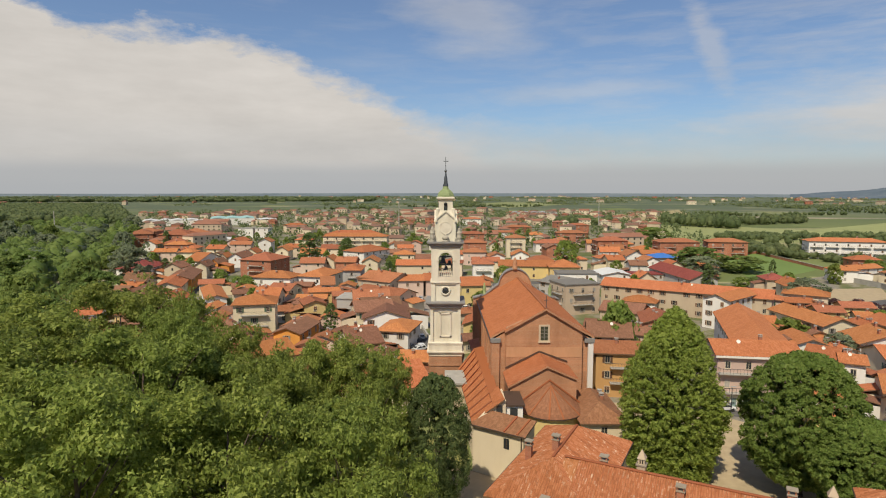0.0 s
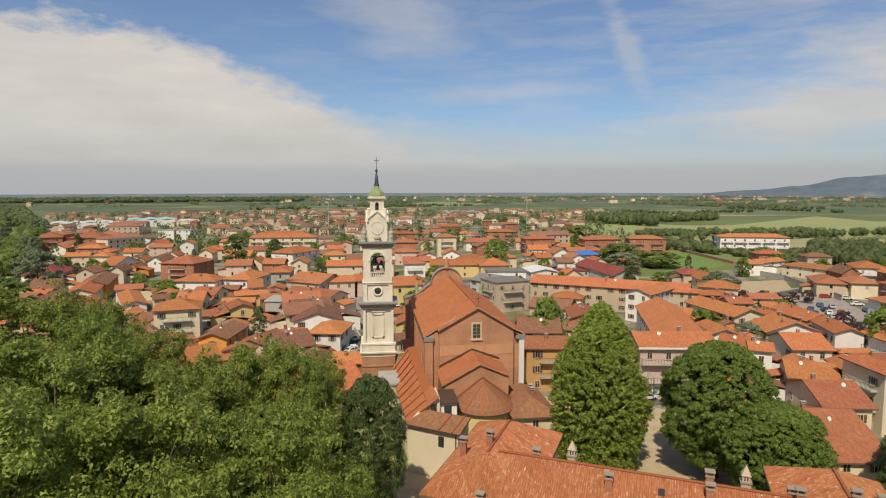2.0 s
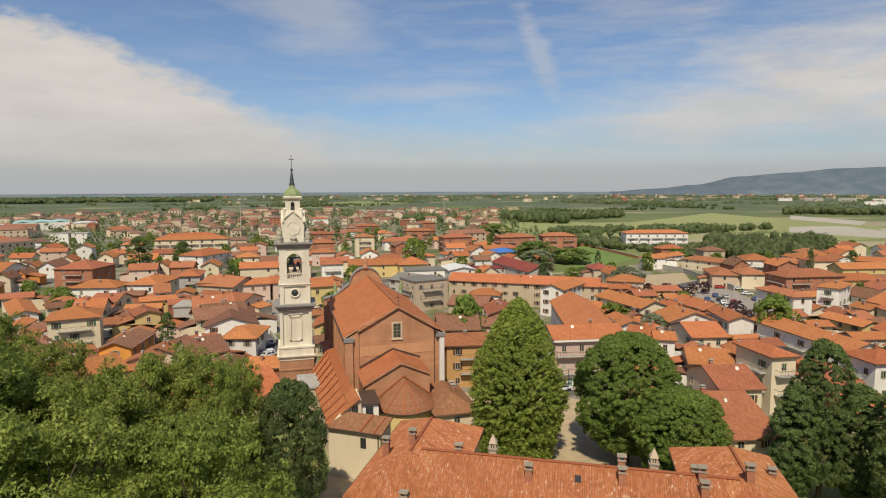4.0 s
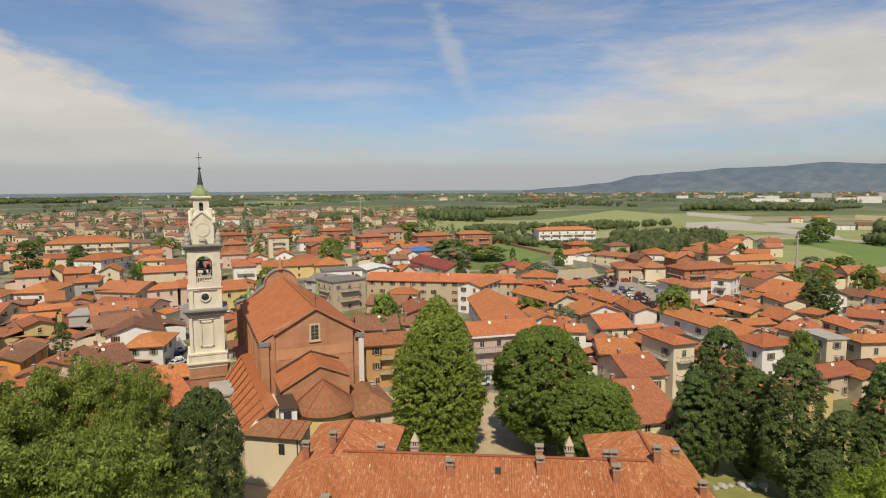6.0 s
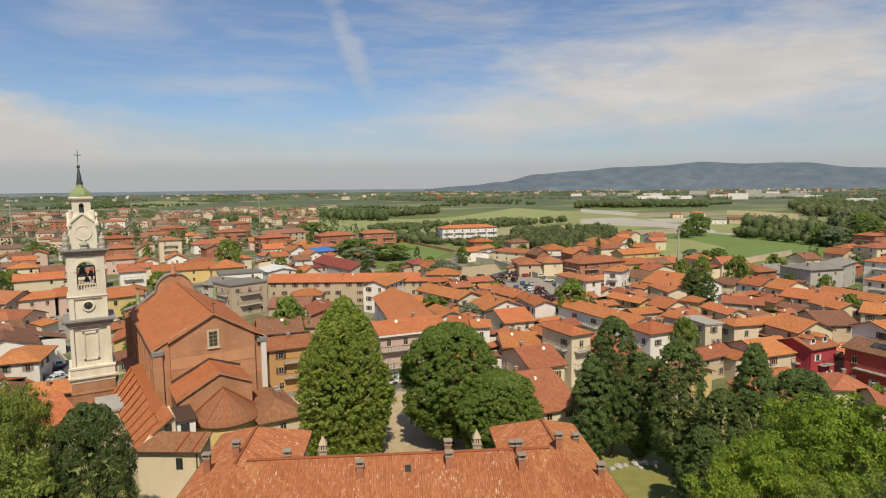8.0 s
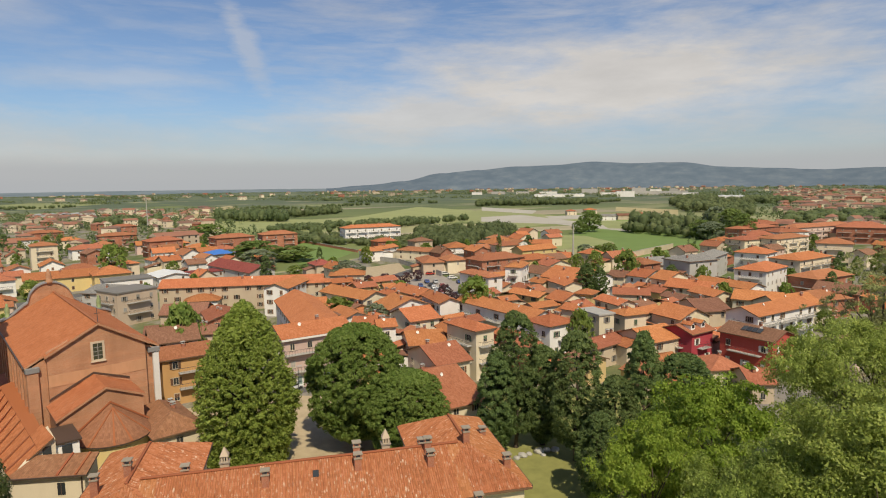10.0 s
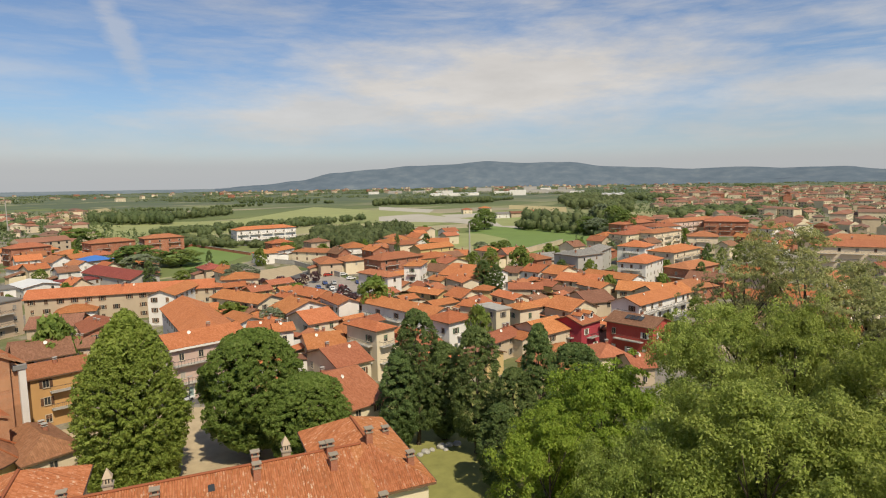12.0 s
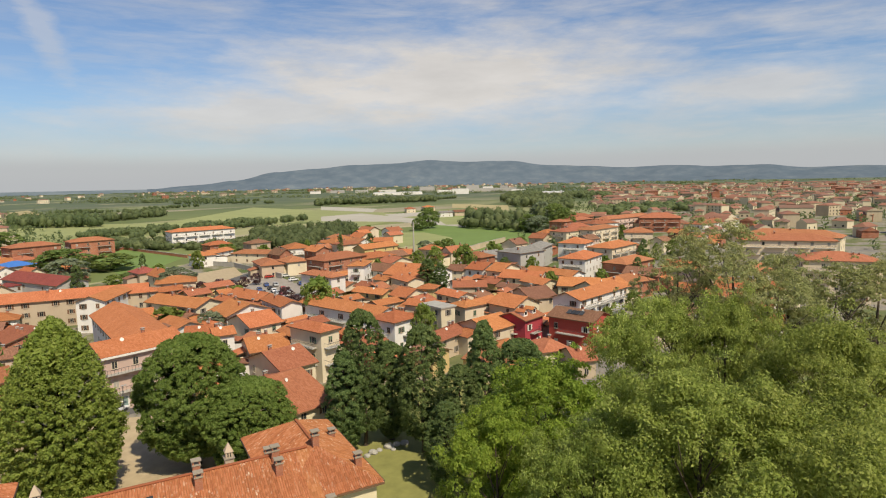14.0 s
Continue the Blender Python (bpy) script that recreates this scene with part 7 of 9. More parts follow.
house(79.0, 194.1, -32, 51.3, 11.0, 8.2, "g", 2.0, "beige", "tile_orange", note="of the old factory")
house(86.2, 177.5, -50, 7.6, 18.2, 9, "G", 1.4, "white", "tile_orange", chimney=False)
house(64.9, 194.0, -27, 10.0, 8.2, 4.5, "hip", 1.7, "white", "tile_orange")
house(55.9, 181.6, -31, 11.9, 11.0, 4.2, "g", 2.0, "beige", "tile_brown")
house(58.0, 159.2, -13, 8.6, 13.8, 6, "G", 1.5, "brick", "tile_red")
house(40.3, 144.4, -23, 9.7, 6.5, 7.5, "g", 1.2, "pink", "tile_brown", balcony=True)
house(47.8, 141.9, -27, 4.0, 6.8, 6.5, "g", 1.2, "pink", "tile_brown")
house(34.7, 117.3, -8, 8.7, 8.0, 9, "g", 1.4, "ochre", "tile_red", balcony=True, note="brown balconies")
house(100.6, 161.4, -85, 22.1, 9.2, 6, "g", 1.7, "cream", "tile_orange")
house(101.6, 136.5, -102, 11.0, 12.8, 6, "g", 2.3, "white", "tile_orange")
house(111.7, 131.6, -109, 14.5, 6.0, 7, "g", 1.1, "white", "tile_orange")
house(94.6, 122.2, -11, 8.1, 12.0, 6, "g", 2.2, "cream", "tile_orange")
house(80.9, 116.1, -26, 4.0, 6.0, 7, "g", 1.1, "white", "tile_orange")
house(83.6, 136.9, -10, 6.0, 11.2, 6, "G", 1.1, "white", "tile_orange")
house(78.6, 120.9, -42, 5.2, 10.5, 6.5, "g", 1.9, "cream", "tile_orange")
house(88.5, 99.2, -107, 8.3, 6.0, 7.5, "g", 1.1, "brick", "tile_orange", balcony=True)
house(115.5, 109.9, -96, 30.8, 8.2, 7, "g", 1.5, "white", "tile_orange", balcony=True, note="in a long row")
house(109.5, 88.9, -7, 8.5, 8.2, 7.5, "hip", 1.7, "white", "tile_orange", balcony=True)
house(145.4, 149.0, -97, 16.6, 6.0, 8.5, "hip", 1.3, "white", "tile_red", note="with three rows of windows")
house(166.2, 150.5, -61, 6.0, 13.2, 9.5, "hip", 1.3, "white", "tile_orange", balcony=True)
house(185.7, 181.0, -7, 23.1, 11.8, 8, "hip", 2.3, "brick", "tile_red", balcony=True)
house(217.0, 240.3, -29, 12.3, 16.0, 6.5, "hip", 2.4, "white", "tile_orange", balcony=True)
house(173.0, 210.4, -28, 9.4, 18.8, 5.5, "hip", 1.9, "beige", "tile_red")
house(181.0, 203.3, -19, 10.2, 12.2, 6, "hip", 2.1, "cream", "tile_red")
house(199.1, 249.8, -73, 24.9, 9.0, 5, "hip", 1.8, "cream", "tile_red")
house(191.1, 272.5, -69, 7.7, 19.2, 5.5, "G", 1.4, "white", "tile_orange")
house(122.2, 199.3, -34, 12.9, 9.8, 6, "hip", 2.0, "cream", "tile_orange")
house(104.5, 191.1, -27, 8.4, 7.8, 6, "hip", 1.6, "pink", "tile_orange")
house(143.8, 125.0, -91, 12.8, 6.0, 5, "g", 1.1, "yellow", "tile_orange")
house(162.8, 135.7, -96, 6.6, 6.0, 5.5, "g", 1.1, "cream", "tile_orange")
house(161.8, 125.1, -114, 12.4, 6.2, 6.5, "g", 1.1, "cream", "tile_orange")
house(152.9, 109.8, -72, 5.3, 6.2, 6, "hip", 1.2, "yellow", "tile_orange")
house(132.2, 95.4, -84, 11.1, 6.0, 6, "g", 1.1, "cream", "tile_orange")
house(132.4, 82.6, -19, 6.6, 6.0, 7, "hip", 1.3, "cream", "tile_orange")
house(147.8, 96.3, -109, 10.7, 6.0, 6, "g", 1.1, "cream", "tile_orange")
house(165.5, 102.0, -57, 10.3, 8.0, 5.5, "g", 1.4, "beige", "tile_red", note="in a row")
house(195.4, 114.5, -94, 7.6, 11.0, 6.5, "g", 2.0, "white", "tile_orange")
house(195.8, 105.3, -100, 6.6, 12.5, 6.5, "g", 2.2, "cream", "tile_orange")
house(197.0, 126.1, -76, 5.9, 9.5, 5, "g", 1.7, "cream", "tile_brown")
house(227.5, 135.4, -101, 11.8, 9.8, 6, "hip", 2.0, "brick", "tile_red")
house(111.1, 75.5, -2, 13.1, 6.0, 5, "g", 1.1, "beige", "tile_red")
house(269.9, 226.3, -51, 13.4, 9.8, 5.5, "g", 1.8, "yellow", "tile_orange")
house(230.6, 178.1, -59, 5.8, 10.5, 5, "g", 1.9, "yellow", "tile_orange")
red_house = house(131.6, 51.1, -97, 11.4, 8.5, 7.6, "g", 1.5, "red", "tile_brown", balcony=True, note="with white shutters")
roof_panels(red_house, 11.4, 8.5, 7.6, 1.5, -1.5, 4)
row_house = house(125.9, 63.6, -8, 7.5, 7.5, 7.4, "g", 1.3, "red", "tile_red", balcony=True)
dormer(row_house, -2.0, 7.5, 7.4, 1.3)
dormer(row_house, 1.6, 7.5, 7.4, 1.3)
house(156.7, 57.7, -10, 24.1, 8.2, 8.5, "g", 1.5, "white", "tile_orange", balcony=True)
house(119.7, 69.5, -12, 9.4, 10.5, 6, "g", 1.9, "cream", "tile_orange")
house(199.2, 86.7, -102, 20.1, 8.0, 6, "g", 1.4, "white", "tile_orange")
house(178.9, 83.1, -112, 10.4, 7.0, 6, "g", 1.3, "cream", "tile_orange")
house(160.1, 76.7, -32, 8.6, 12.5, 5.5, "g", 2.2, "beige", "tile_brown")
house(222.9, 85.7, -90, 10.7, 18.2, 9, "hip", 2.1, "white", "tile_orange", balcony=True)
house(247.3, 115.8, -80, 8.8, 23.0, 9, "hip", 1.8, "grey", "tile_grey", balcony=True)
house(239.8, 133.5, -22, 16.0, 14.2, 5, "g", 2.6, "beige", "tile_grey")
house(271.1, 106.5, -89, 12.8, 12.5, 9, "hip", 2.5, "white", "tile_orange", balcony=True)
house(361.6, 140.8, -56, 14.8, 11.0, 9, "hip", 2.2, "cream", "tile_red", balcony=True)
house(391.3, 136.3, -29, 20.3, 12.0, 9, "hip", 2.4, "white", "tile_red", balcony=True)
house(453.2, 174.8, -77, 20.6, 13.5, 9, "hip", 2.6, "brick", "tile_red", balcony=True)
house(335.0, 95.1, -71, 14.7, 12.8, 9, "hip", 2.5, "cream", "tile_red", balcony=True)
house(442.4, 110.2, -76, 27.3, 17.8, 10, "hip", 3.4, "brick", "tile_red", balcony=True)
house(288.8, 90.8, -39, 14.2, 10.8, 6.5, "hip", 2.2, "brick", "tile_red", balcony=True)
house(307.7, 19.1, -97, 38.2, 14.0, 12, "hip", 2.7, "cream", "tile_red", balcony=True, note="of the long blocks")
house(233.6, 0.1, -83, 20.5, 10.2, 11, "hip", 2.1, "cream", "tile_red", balcony=True, note="of the long blocks")
house(175.0, 129.9, -91, 18.6, 17.2, 6.5, "g", 3.1, "white", "tile_orange")
house(-52.7, 167.1, 12, 11.0, 11.0, 9, "hip", 2.2, "cream", "tile_orange", balcony=True)
house(-36.6, 148.2, -8, 6.6, 13.2, 6, "G", 1.2, "orange", "tile_brown")
house(-40.1, 182.6, 22, 6.2, 8.8, 6, "G", 1.1, "yellow", "tile_red")
house(-49.6, 241.3, -14, 11.4, 17.8, 6.5, "hip", 2.3, "white", "tile_orange")
house(-65.5, 235.1, -10, 15.9, 11.2, 6.5, "hip", 2.2, "white", "tile_orange")
house(-56.1, 211.3, -14, 8.1, 10.0, 5.5, "g", 1.8, "cream", "tile_red")
house(-79.3, 205.1, 25, 6.3, 26.2, 5, "G", 1.1, "white", "tile_orange")
house(-84.4, 283.2, -15, 15.9, 17.0, 8, "hip", 3.1, "brick", "tile_red", balcony=True)
house(-59.9, 403.4, 9, 38.4, 17.2, 10.5, "hip", 3.3, "cream", "tile_orange", balcony=True)
house(-35.8, 239.8, 1, 7.0, 14.5, 9, "hip", 1.5, "grey", "tile_orange", balcony=True)
house(-24.1, 231.6, -17, 13.9, 12.2, 7, "hip", 2.4, "beige", "tile_red")
house(-41.4, 324.6, 56, 21.3, 14.5, 8, "hip", 2.8, "white", "tile_orange", balcony=True)
house(-13.8, 227.7, 7, 12.1, 8.8, 6.5, "g", 1.6, "pink", "tile_orange", note="on the square")
house(-2.5, 230.2, 9, 9.3, 10.8, 6.5, "g", 1.9, "pink", "tile_orange", note="on the square")
house(-183.4, 416.1, 1, 21.0, 18.8, 10, "hip", 3.6, "brick", "tile_red", balcony=True)
house(-175.5, 394.9, 17, 14.8, 13.2, 6, "hip", 2.6, "brick", "tile_red")
house(-163.5, 350.8, 25, 14.3, 11.8, 4, "hip", 2.3, "brick", "tile_red")
house(-139.9, 277.4, 1, 14.0, 20.5, 5, "hip", 2.7, "white", "tile_crimson")
house(-132.6, 257.5, 20, 9.0, 11.0, 4, "g", 2.0, "cream", "tile_red")
house(-119.8, 298.7, -15, 7.6, 18.2, 6, "g", 3.3, "white", "tile_orange")
house(-101.7, 199.1, 94, 15.6, 13.8, 5.5, "g", 2.5, "cream", "tile_brown")
house(-102.6, 225.8, 105, 25.6, 9.0, 5.5, "g", 1.6, "cream", "tile_orange")
house(-106.7, 245.3, 104, 28.4, 9.5, 5.5, "g", 1.7, "orange", "tile_brown")
house(-11.0, 151.2, -12, 7.8, 12.0, 5.5, "hip", 1.6, "white", "tile_orange")
house(10.0, 215.0, 8, 8.2, 12.2, 7, "g", 2.2, "yellow", "tile_orange", note="on the square")
house(73.1, 87.5, -11, 7.0, 12.2, 7, "g", 2.2, "cream", "tile_red", note="beside the court")
house(84.2, 90.0, -5, 4.7, 9.8, 10.5, "hip", 1.1, "cream", "tile_orange", balcony=True, note="with awnings")
house(80.1, 100.7, -27, 7.6, 10.2, 6.5, "g", 1.8, "cream", "tile_orange")
house(-214.3, 427.7, 26, 12.2, 29.8, 10, "hip", 2.4, "brick", "tile_red", balcony=True)
house(-181.6, 444.6, 33, 10.1, 29.8, 10, "hip", 2.0, "brick", "tile_red", balcony=True)
house(252.6, 242.1, -6, 21.2, 14.5, 6, "hip", 2.8, "white", "tile_orange", balcony=True)
house(-21.9, 229.2, -34, 15.4, 14.2, 6.5, "g", 2.6, "beige", "tile_red")
house(-19.3, 201.4, -36, 19.0, 9.2, 6, "g", 1.7, "cream", "tile_red")
house(-19.2, 181.1, 14, 11.0, 10.2, 6, "g", 1.8, "cream", "tile_brown")
house(-43.2, 222.7, 12, 4.5, 11.5, 6, "g", 2.1, "white", "tile_red")
house(127.8, 134.8, -105, 5.9, 5.2, 4.6, "g", 0.9, "pink", "tile_brown")
house(109.0, 204.1, -93, 10.1, 5.5, 5, "g", 1.0, "cream", "tile_brown")
house(102.9, 112.0, -6, 8.4, 5.5, 5, "g", 1.0, "white", "tile_red")
house(174.4, 110.5, -3, 6.5, 5.7, 4.9, "g", 1.0, "white", "tile_red")
house(97.8, 70.6, -94, 5.9, 5.5, 4.9, "g", 1.0, "yellow", "tile_brown")
house(164.7, 90.0, -1, 7.5, 6.3, 4, "g", 1.1, "yellow", "tile_red")
house(134.4, 112.5, -11, 8.9, 5.3, 4.4, "g", 1.0, "cream", "tile_orange")
house(131.7, 124.2, -11, 5.7, 5.2, 5, "g", 0.9, "cream", "tile_orange")
house(68.4, 103.1, -14, 7.1, 7.3, 4.7, "g", 1.3, "white", "tile_orange")
house(114.1, 175.7, -10, 7.0, 6.8, 5.1, "g", 1.2, "yellow", "tile_red")
house(96.7, 86.7, -3, 5.8, 5.7, 5, "g", 1.0, "cream", "tile_red")
house(184.4, 107.2, -102, 8.1, 6.5, 4.2, "g", 1.2, "brick", "tile_orange")
house(127.2, 182.9, -9, 8.7, 6.7, 5, "g", 1.2, "yellow", "tile_red")
house(124.8, 113.2, -9, 7.2, 6.0, 3.5, "g", 1.1, "cream", "tile_orange")
house(114.9, 163.8, -5, 7.7, 6.4, 3.5, "g", 1.1, "pink", "tile_orange")
house(151.9, 134.2, -101, 6.2, 6.8, 4.9, "g", 1.2, "white", "tile_red")
house(88.3, 110.5, -93, 10.4, 6.9, 4.1, "g", 1.2, "beige", "tile_red")
house(177.9, 99.7, -96, 5.9, 6.3, 4.8, "g", 1.1, "yellow", "tile_red")
house(154.5, 92.3, -12, 6.1, 5.3, 4.9, "g", 0.9, "yellow", "tile_brown")
house(91.2, 78.1, -10, 7.8, 6.1, 4.5, "g", 1.1, "brick", "tile_orange")
house(154.1, 147.8, -96, 10.4, 6.8, 3.9, "g", 1.2, "cream", "tile_red")
house(135.8, 137.1, -3, 6.3, 6.6, 4.8, "g", 1.2, "cream", "tile_red")
house(145.2, 86.2, -6, 10.5, 5.6, 5.1, "g", 1.0, "pink", "tile_orange")
house(213.8, 97.0, -15, 6.7, 6.3, 3.5, "g", 1.1, "yellow", "tile_orange")
house(113.2, 146.3, -91, 6.9, 6.2, 3.9, "g", 1.1, "brick", "tile_red")
house(106.0, 120.3, -5, 6.8, 5.8, 3.7, "g", 1.0, "brick", "tile_orange")
house(159.5, 159.4, -97, 9.7, 5.3, 4.8, "g", 1.0, "yellow", "tile_red")
house(124.1, 100.0, -101, 9.7, 5.9, 4, "g", 1.1, "pink", "tile_brown")
house(117.9, 183.7, -94, 5.7, 5.8, 4.1, "g", 1.0, "cream", "tile_red")
house(110.3, 61.1, -4, 6.5, 5.1, 4, "g", 0.9, "yellow", "tile_orange")
house(141.9, 105.2, -5, 5.8, 7.1, 4.5, "g", 1.3, "cream", "tile_red")
house(91.5, 157.2, -9, 6.0, 7.3, 4.5, "g", 1.3, "pink", "tile_red")
house(137.6, 63.4, -8, 8.6, 7.5, 3.9, "g", 1.3, "pink", "tile_orange")
house(98.0, 104.0, -97, 8.9, 6.2, 3.5, "g", 1.1, "cream", "tile_orange")
house(207.6, 106.0, -9, 6.4, 5.1, 4.5, "g", 0.9, "white", "tile_brown")
house(125.4, 173.8, -15, 7.7, 5.3, 3.8, "g", 1.0, "cream", "tile_orange")
house(92.0, 147.0, -92, 6.7, 5.0, 5.2, "g", 0.9, "pink", "tile_brown")
house(111.9, 156.5, -96, 6.7, 7.3, 4.8, "g", 1.3, "yellow", "tile_orange")
house(114.8, 191.9, -15, 7.7, 6.2, 4.8, "g", 1.1, "brick", "tile_orange")
house(134.0, 73.4, -1, 5.6, 5.2, 3.7, "g", 0.9, "yellow", "tile_orange")
house(90.4, 135.5, -93, 8.7, 5.1, 4.6, "g", 0.9, "white", "tile_orange")
house(173.2, 90.8, -105, 7.5, 5.5, 4.6, "g", 1.0, "cream", "tile_brown")
house(188.1, 136.9, -4, 6.5, 7.4, 5.1, "g", 1.3, "yellow", "tile_brown")
house(101.3, 93.9, -97, 6.2, 5.4, 5, "g", 1.0, "brick", "tile_orange")
house(151.4, 119.6, -96, 6.2, 7.3, 4.7, "g", 1.3, "beige", "tile_brown")
house(105.9, 179.2, -96, 7.2, 5.0, 3.5, "g", 0.9, "yellow", "tile_red")
house(64.1, 96.7, -15, 6.2, 5.3, 3.4, "g", 1.0, "yellow", "tile_orange")
house(72.7, 111.0, -99, 7.8, 5.6, 3.9, "g", 1.0, "beige", "tile_red")
house(168.6, 163.1, -9, 9.1, 5.3, 4.3, "g", 1.0, "cream", "tile_orange")
house(-96.4, 157.7, -5, 8.7, 6.0, 4.7, "g", 1.1, "brick", "tile_brown")
house(-74.3, 171.0, 90, 9.9, 5.0, 4.4, "g", 0.9, "brick", "tile_red")
house(-116.1, 196.3, -11, 6.4, 5.6, 3.5, "g", 1.0, "cream", "tile_red")
house(-63.4, 149.4, -0, 5.7, 6.4, 5.1, "g", 1.1, "pink", "tile_red")
house(-66.2, 172.4, 86, 7.5, 5.5, 3.7, "g", 1.0, "pink", "tile_red")
house(-85.4, 149.6, 80, 6.2, 6.7, 4.7, "g", 1.2, "yellow", "tile_red")
house(-73.3, 157.3, 25, 9.7, 5.2, 4, "g", 0.9, "cream", "tile_brown")
house(-38.9, 162.6, 83, 10.6, 7.0, 4, "g", 1.3, "pink", "tile_red")
house(-72.9, 186.4, 88, 8.6, 5.0, 3.8, "g", 0.9, "pink", "tile_orange")
house(-43.4, 193.5, -4, 9.1, 6.2, 3.8, "g", 1.1, "brick", "tile_brown")
house(-62.5, 182.2, -6, 9.9, 6.3, 3.5, "g", 1.1, "pink", "tile_brown")
house(-81.3, 140.7, 16, 6.3, 6.5, 5, "g", 1.2, "cream", "tile_red")
house(-72.0, 135.8, -8, 8.6, 6.4, 4.5, "g", 1.1, "brick", "tile_orange")
house(-4.7, 126.1, -6, 7.9, 7.4, 4.7, "g", 1.3, "brick", "tile_orange")
house(-88.6, 170.8, -11, 8.8, 6.6, 5, "g", 1.2, "yellow", "tile_orange")
house(-66.5, 217.6, 90, 9.1, 5.7, 4, "g", 1.0, "cream", "tile_orange")
house(-34.9, 203.8, 17, 5.7, 6.0, 4.7, "g", 1.1, "brick", "tile_red")
house(9.2, 162.3, 82, 10.8, 5.8, 4.7, "g", 1.1, "yellow", "tile_orange")
house(-65.9, 198.1, 81, 6.8, 5.1, 3.4, "g", 0.9, "white", "tile_red")
house(-101.9, 170.4, 17, 6.9, 7.1, 5.1, "g", 1.3, "white", "tile_orange")
house(5.8, 175.2, 18, 8.2, 5.4, 4.6, "g", 1.0, "beige", "tile_red")
house(-107.5, 182.4, 25, 6.6, 5.2, 3.7, "g", 0.9, "yellow", "tile_red")
house(-63.2, 127.3, -10, 9.3, 6.3, 4.6, "g", 1.1, "brick", "tile_brown")
house(-60.1, 140.0, 18, 5.7, 6.5, 5, "g", 1.2, "cream", "tile_red")
house(-20.0, 126.8, 87, 8.3, 5.4, 5, "g", 1.0, "white", "tile_red")
house(-89.1, 229.2, 15, 8.6, 6.6, 4.8, "g", 1.2, "cream", "tile_red")
house(-21.8, 156.4, 21, 6.1, 5.3, 3.6, "g", 0.9, "cream", "tile_red")
house(-30.5, 135.4, 81, 5.5, 6.1, 4.8, "g", 1.1, "cream", "tile_red")
house(-44.8, 203.9, 1, 9.9, 6.1, 3.5, "g", 1.1, "cream", "tile_orange")
house(-52.5, 225.5, -5, 6.6, 5.8, 4.6, "g", 1.0, "brick", "tile_brown")
house(-114.8, 220.9, -2, 7.1, 7.1, 4.9, "g", 1.3, "brick", "tile_orange")
house(-131.7, 212.5, -6, 8.0, 6.4, 4.7, "g", 1.2, "cream", "tile_red")
house(5.5, 147.5, 24, 6.5, 5.5, 3.5, "g", 1.0, "cream", "tile_brown")
house(-73.5, 220.5, 92, 8.0, 5.7, 4.1, "g", 1.0, "beige", "tile_orange")
house(-62.5, 159.7, 86, 9.7, 6.6, 4.4, "g", 1.2, "white", "tile_red")
house(-123.8, 200.6, -9, 5.6, 7.3, 4.3, "g", 1.3, "white", "tile_red")
house(-28.7, 144.7, 82, 5.8, 6.0, 4.3, "g", 1.1, "pink", "tile_red")
house(-96.1, 184.9, 24, 8.7, 6.7, 4.8, "g", 1.2, "yellow", "tile_orange")
house(-70.1, 207.0, 25, 5.9, 5.8, 4.8, "g", 1.0, "cream", "tile_brown")
house(-121.4, 213.6, 80, 6.8, 6.2, 3.7, "g", 1.1, "cream", "tile_orange")
house(-84.0, 162.2, 24, 6.7, 7.5, 4.4, "g", 1.3, "pink", "tile_brown")
house(-42.2, 212.2, 13, 10.8, 5.4, 4.6, "g", 1.0, "yellow", "tile_orange")
house(16.3, 236.0, 88, 8.8, 6.5, 4.9, "g", 1.2, "pink", "tile_orange")
house(-32.0, 173.2, 85, 5.8, 6.0, 3.7, "g", 1.1, "pink", "tile_orange")
house(-50.7, 181.2, 20, 8.4, 5.9, 3.9, "g", 1.1, "white", "tile_red")
house(-78.0, 228.4, 25, 5.8, 6.1, 3.5, "g", 1.1, "yellow", "tile_brown")
house(-71.8, 144.7, 20, 8.0, 6.3, 5, "g", 1.1, "brick", "tile_red")
house(-35.7, 223.1, 91, 7.0, 5.5, 4.9, "g", 1.0, "pink", "tile_orange")
house(-13.2, 125.9, 87, 10.2, 5.1, 5.1, "g", 0.9, "pink", "tile_brown")
house(-27.7, 124.6, 78, 9.9, 6.4, 4.4, "g", 1.2, "pink", "tile_red")
house(-81.9, 176.9, -9, 7.6, 5.5, 3.7, "g", 1.0, "brick", "tile_brown")
house(-47.6, 137.9, 24, 8.9, 5.9, 3.9, "g", 1.1, "yellow", "tile_orange")
house(-56.1, 201.3, -11, 7.6, 5.4, 4.7, "g", 1.0, "pink", "tile_red")

# ---- trees ----
tree("plane", -54.0, 78.4, 24.4, 9.9)
tree("plane", -44.1, 81.0, 26.0, 9.6)
tree("plane", -34.2, 79.3, 24.9, 5.4)
tree("plane", -41.8, 58.9, 25.6, 10.9)
tree("plane", -31.0, 60.9, 24.5, 9.6)
tree("plane", -19.6, 65.4, 20.7, 6.7)
tree("plane", -27.0, 42.4, 25.3, 9.0)
tree("plane", -17.4, 47.2, 23.2, 8.0)
tree("plane", -56.6, 63.7, 26.4, 12.8)
tree("dark", -0.7, 68.4, 18.3, 4.0)
tree("plane", -25.7, 74.0, 22.1, 5.5)
tree("plane", -33.6, 72.9, 24.5, 5.3)
tree("plane", -16.4, 70.5, 20.8, 5.4)
tree("plane", -6.4, 72.1, 19.6, 3.4)
tree("plane", -7.7, 65.9, 20.9, 4.4)
tree("plane", -12.8, 73.2, 20.7, 6.3)
tree("plane", -7.8, 49.7, 20.9, 6.6)
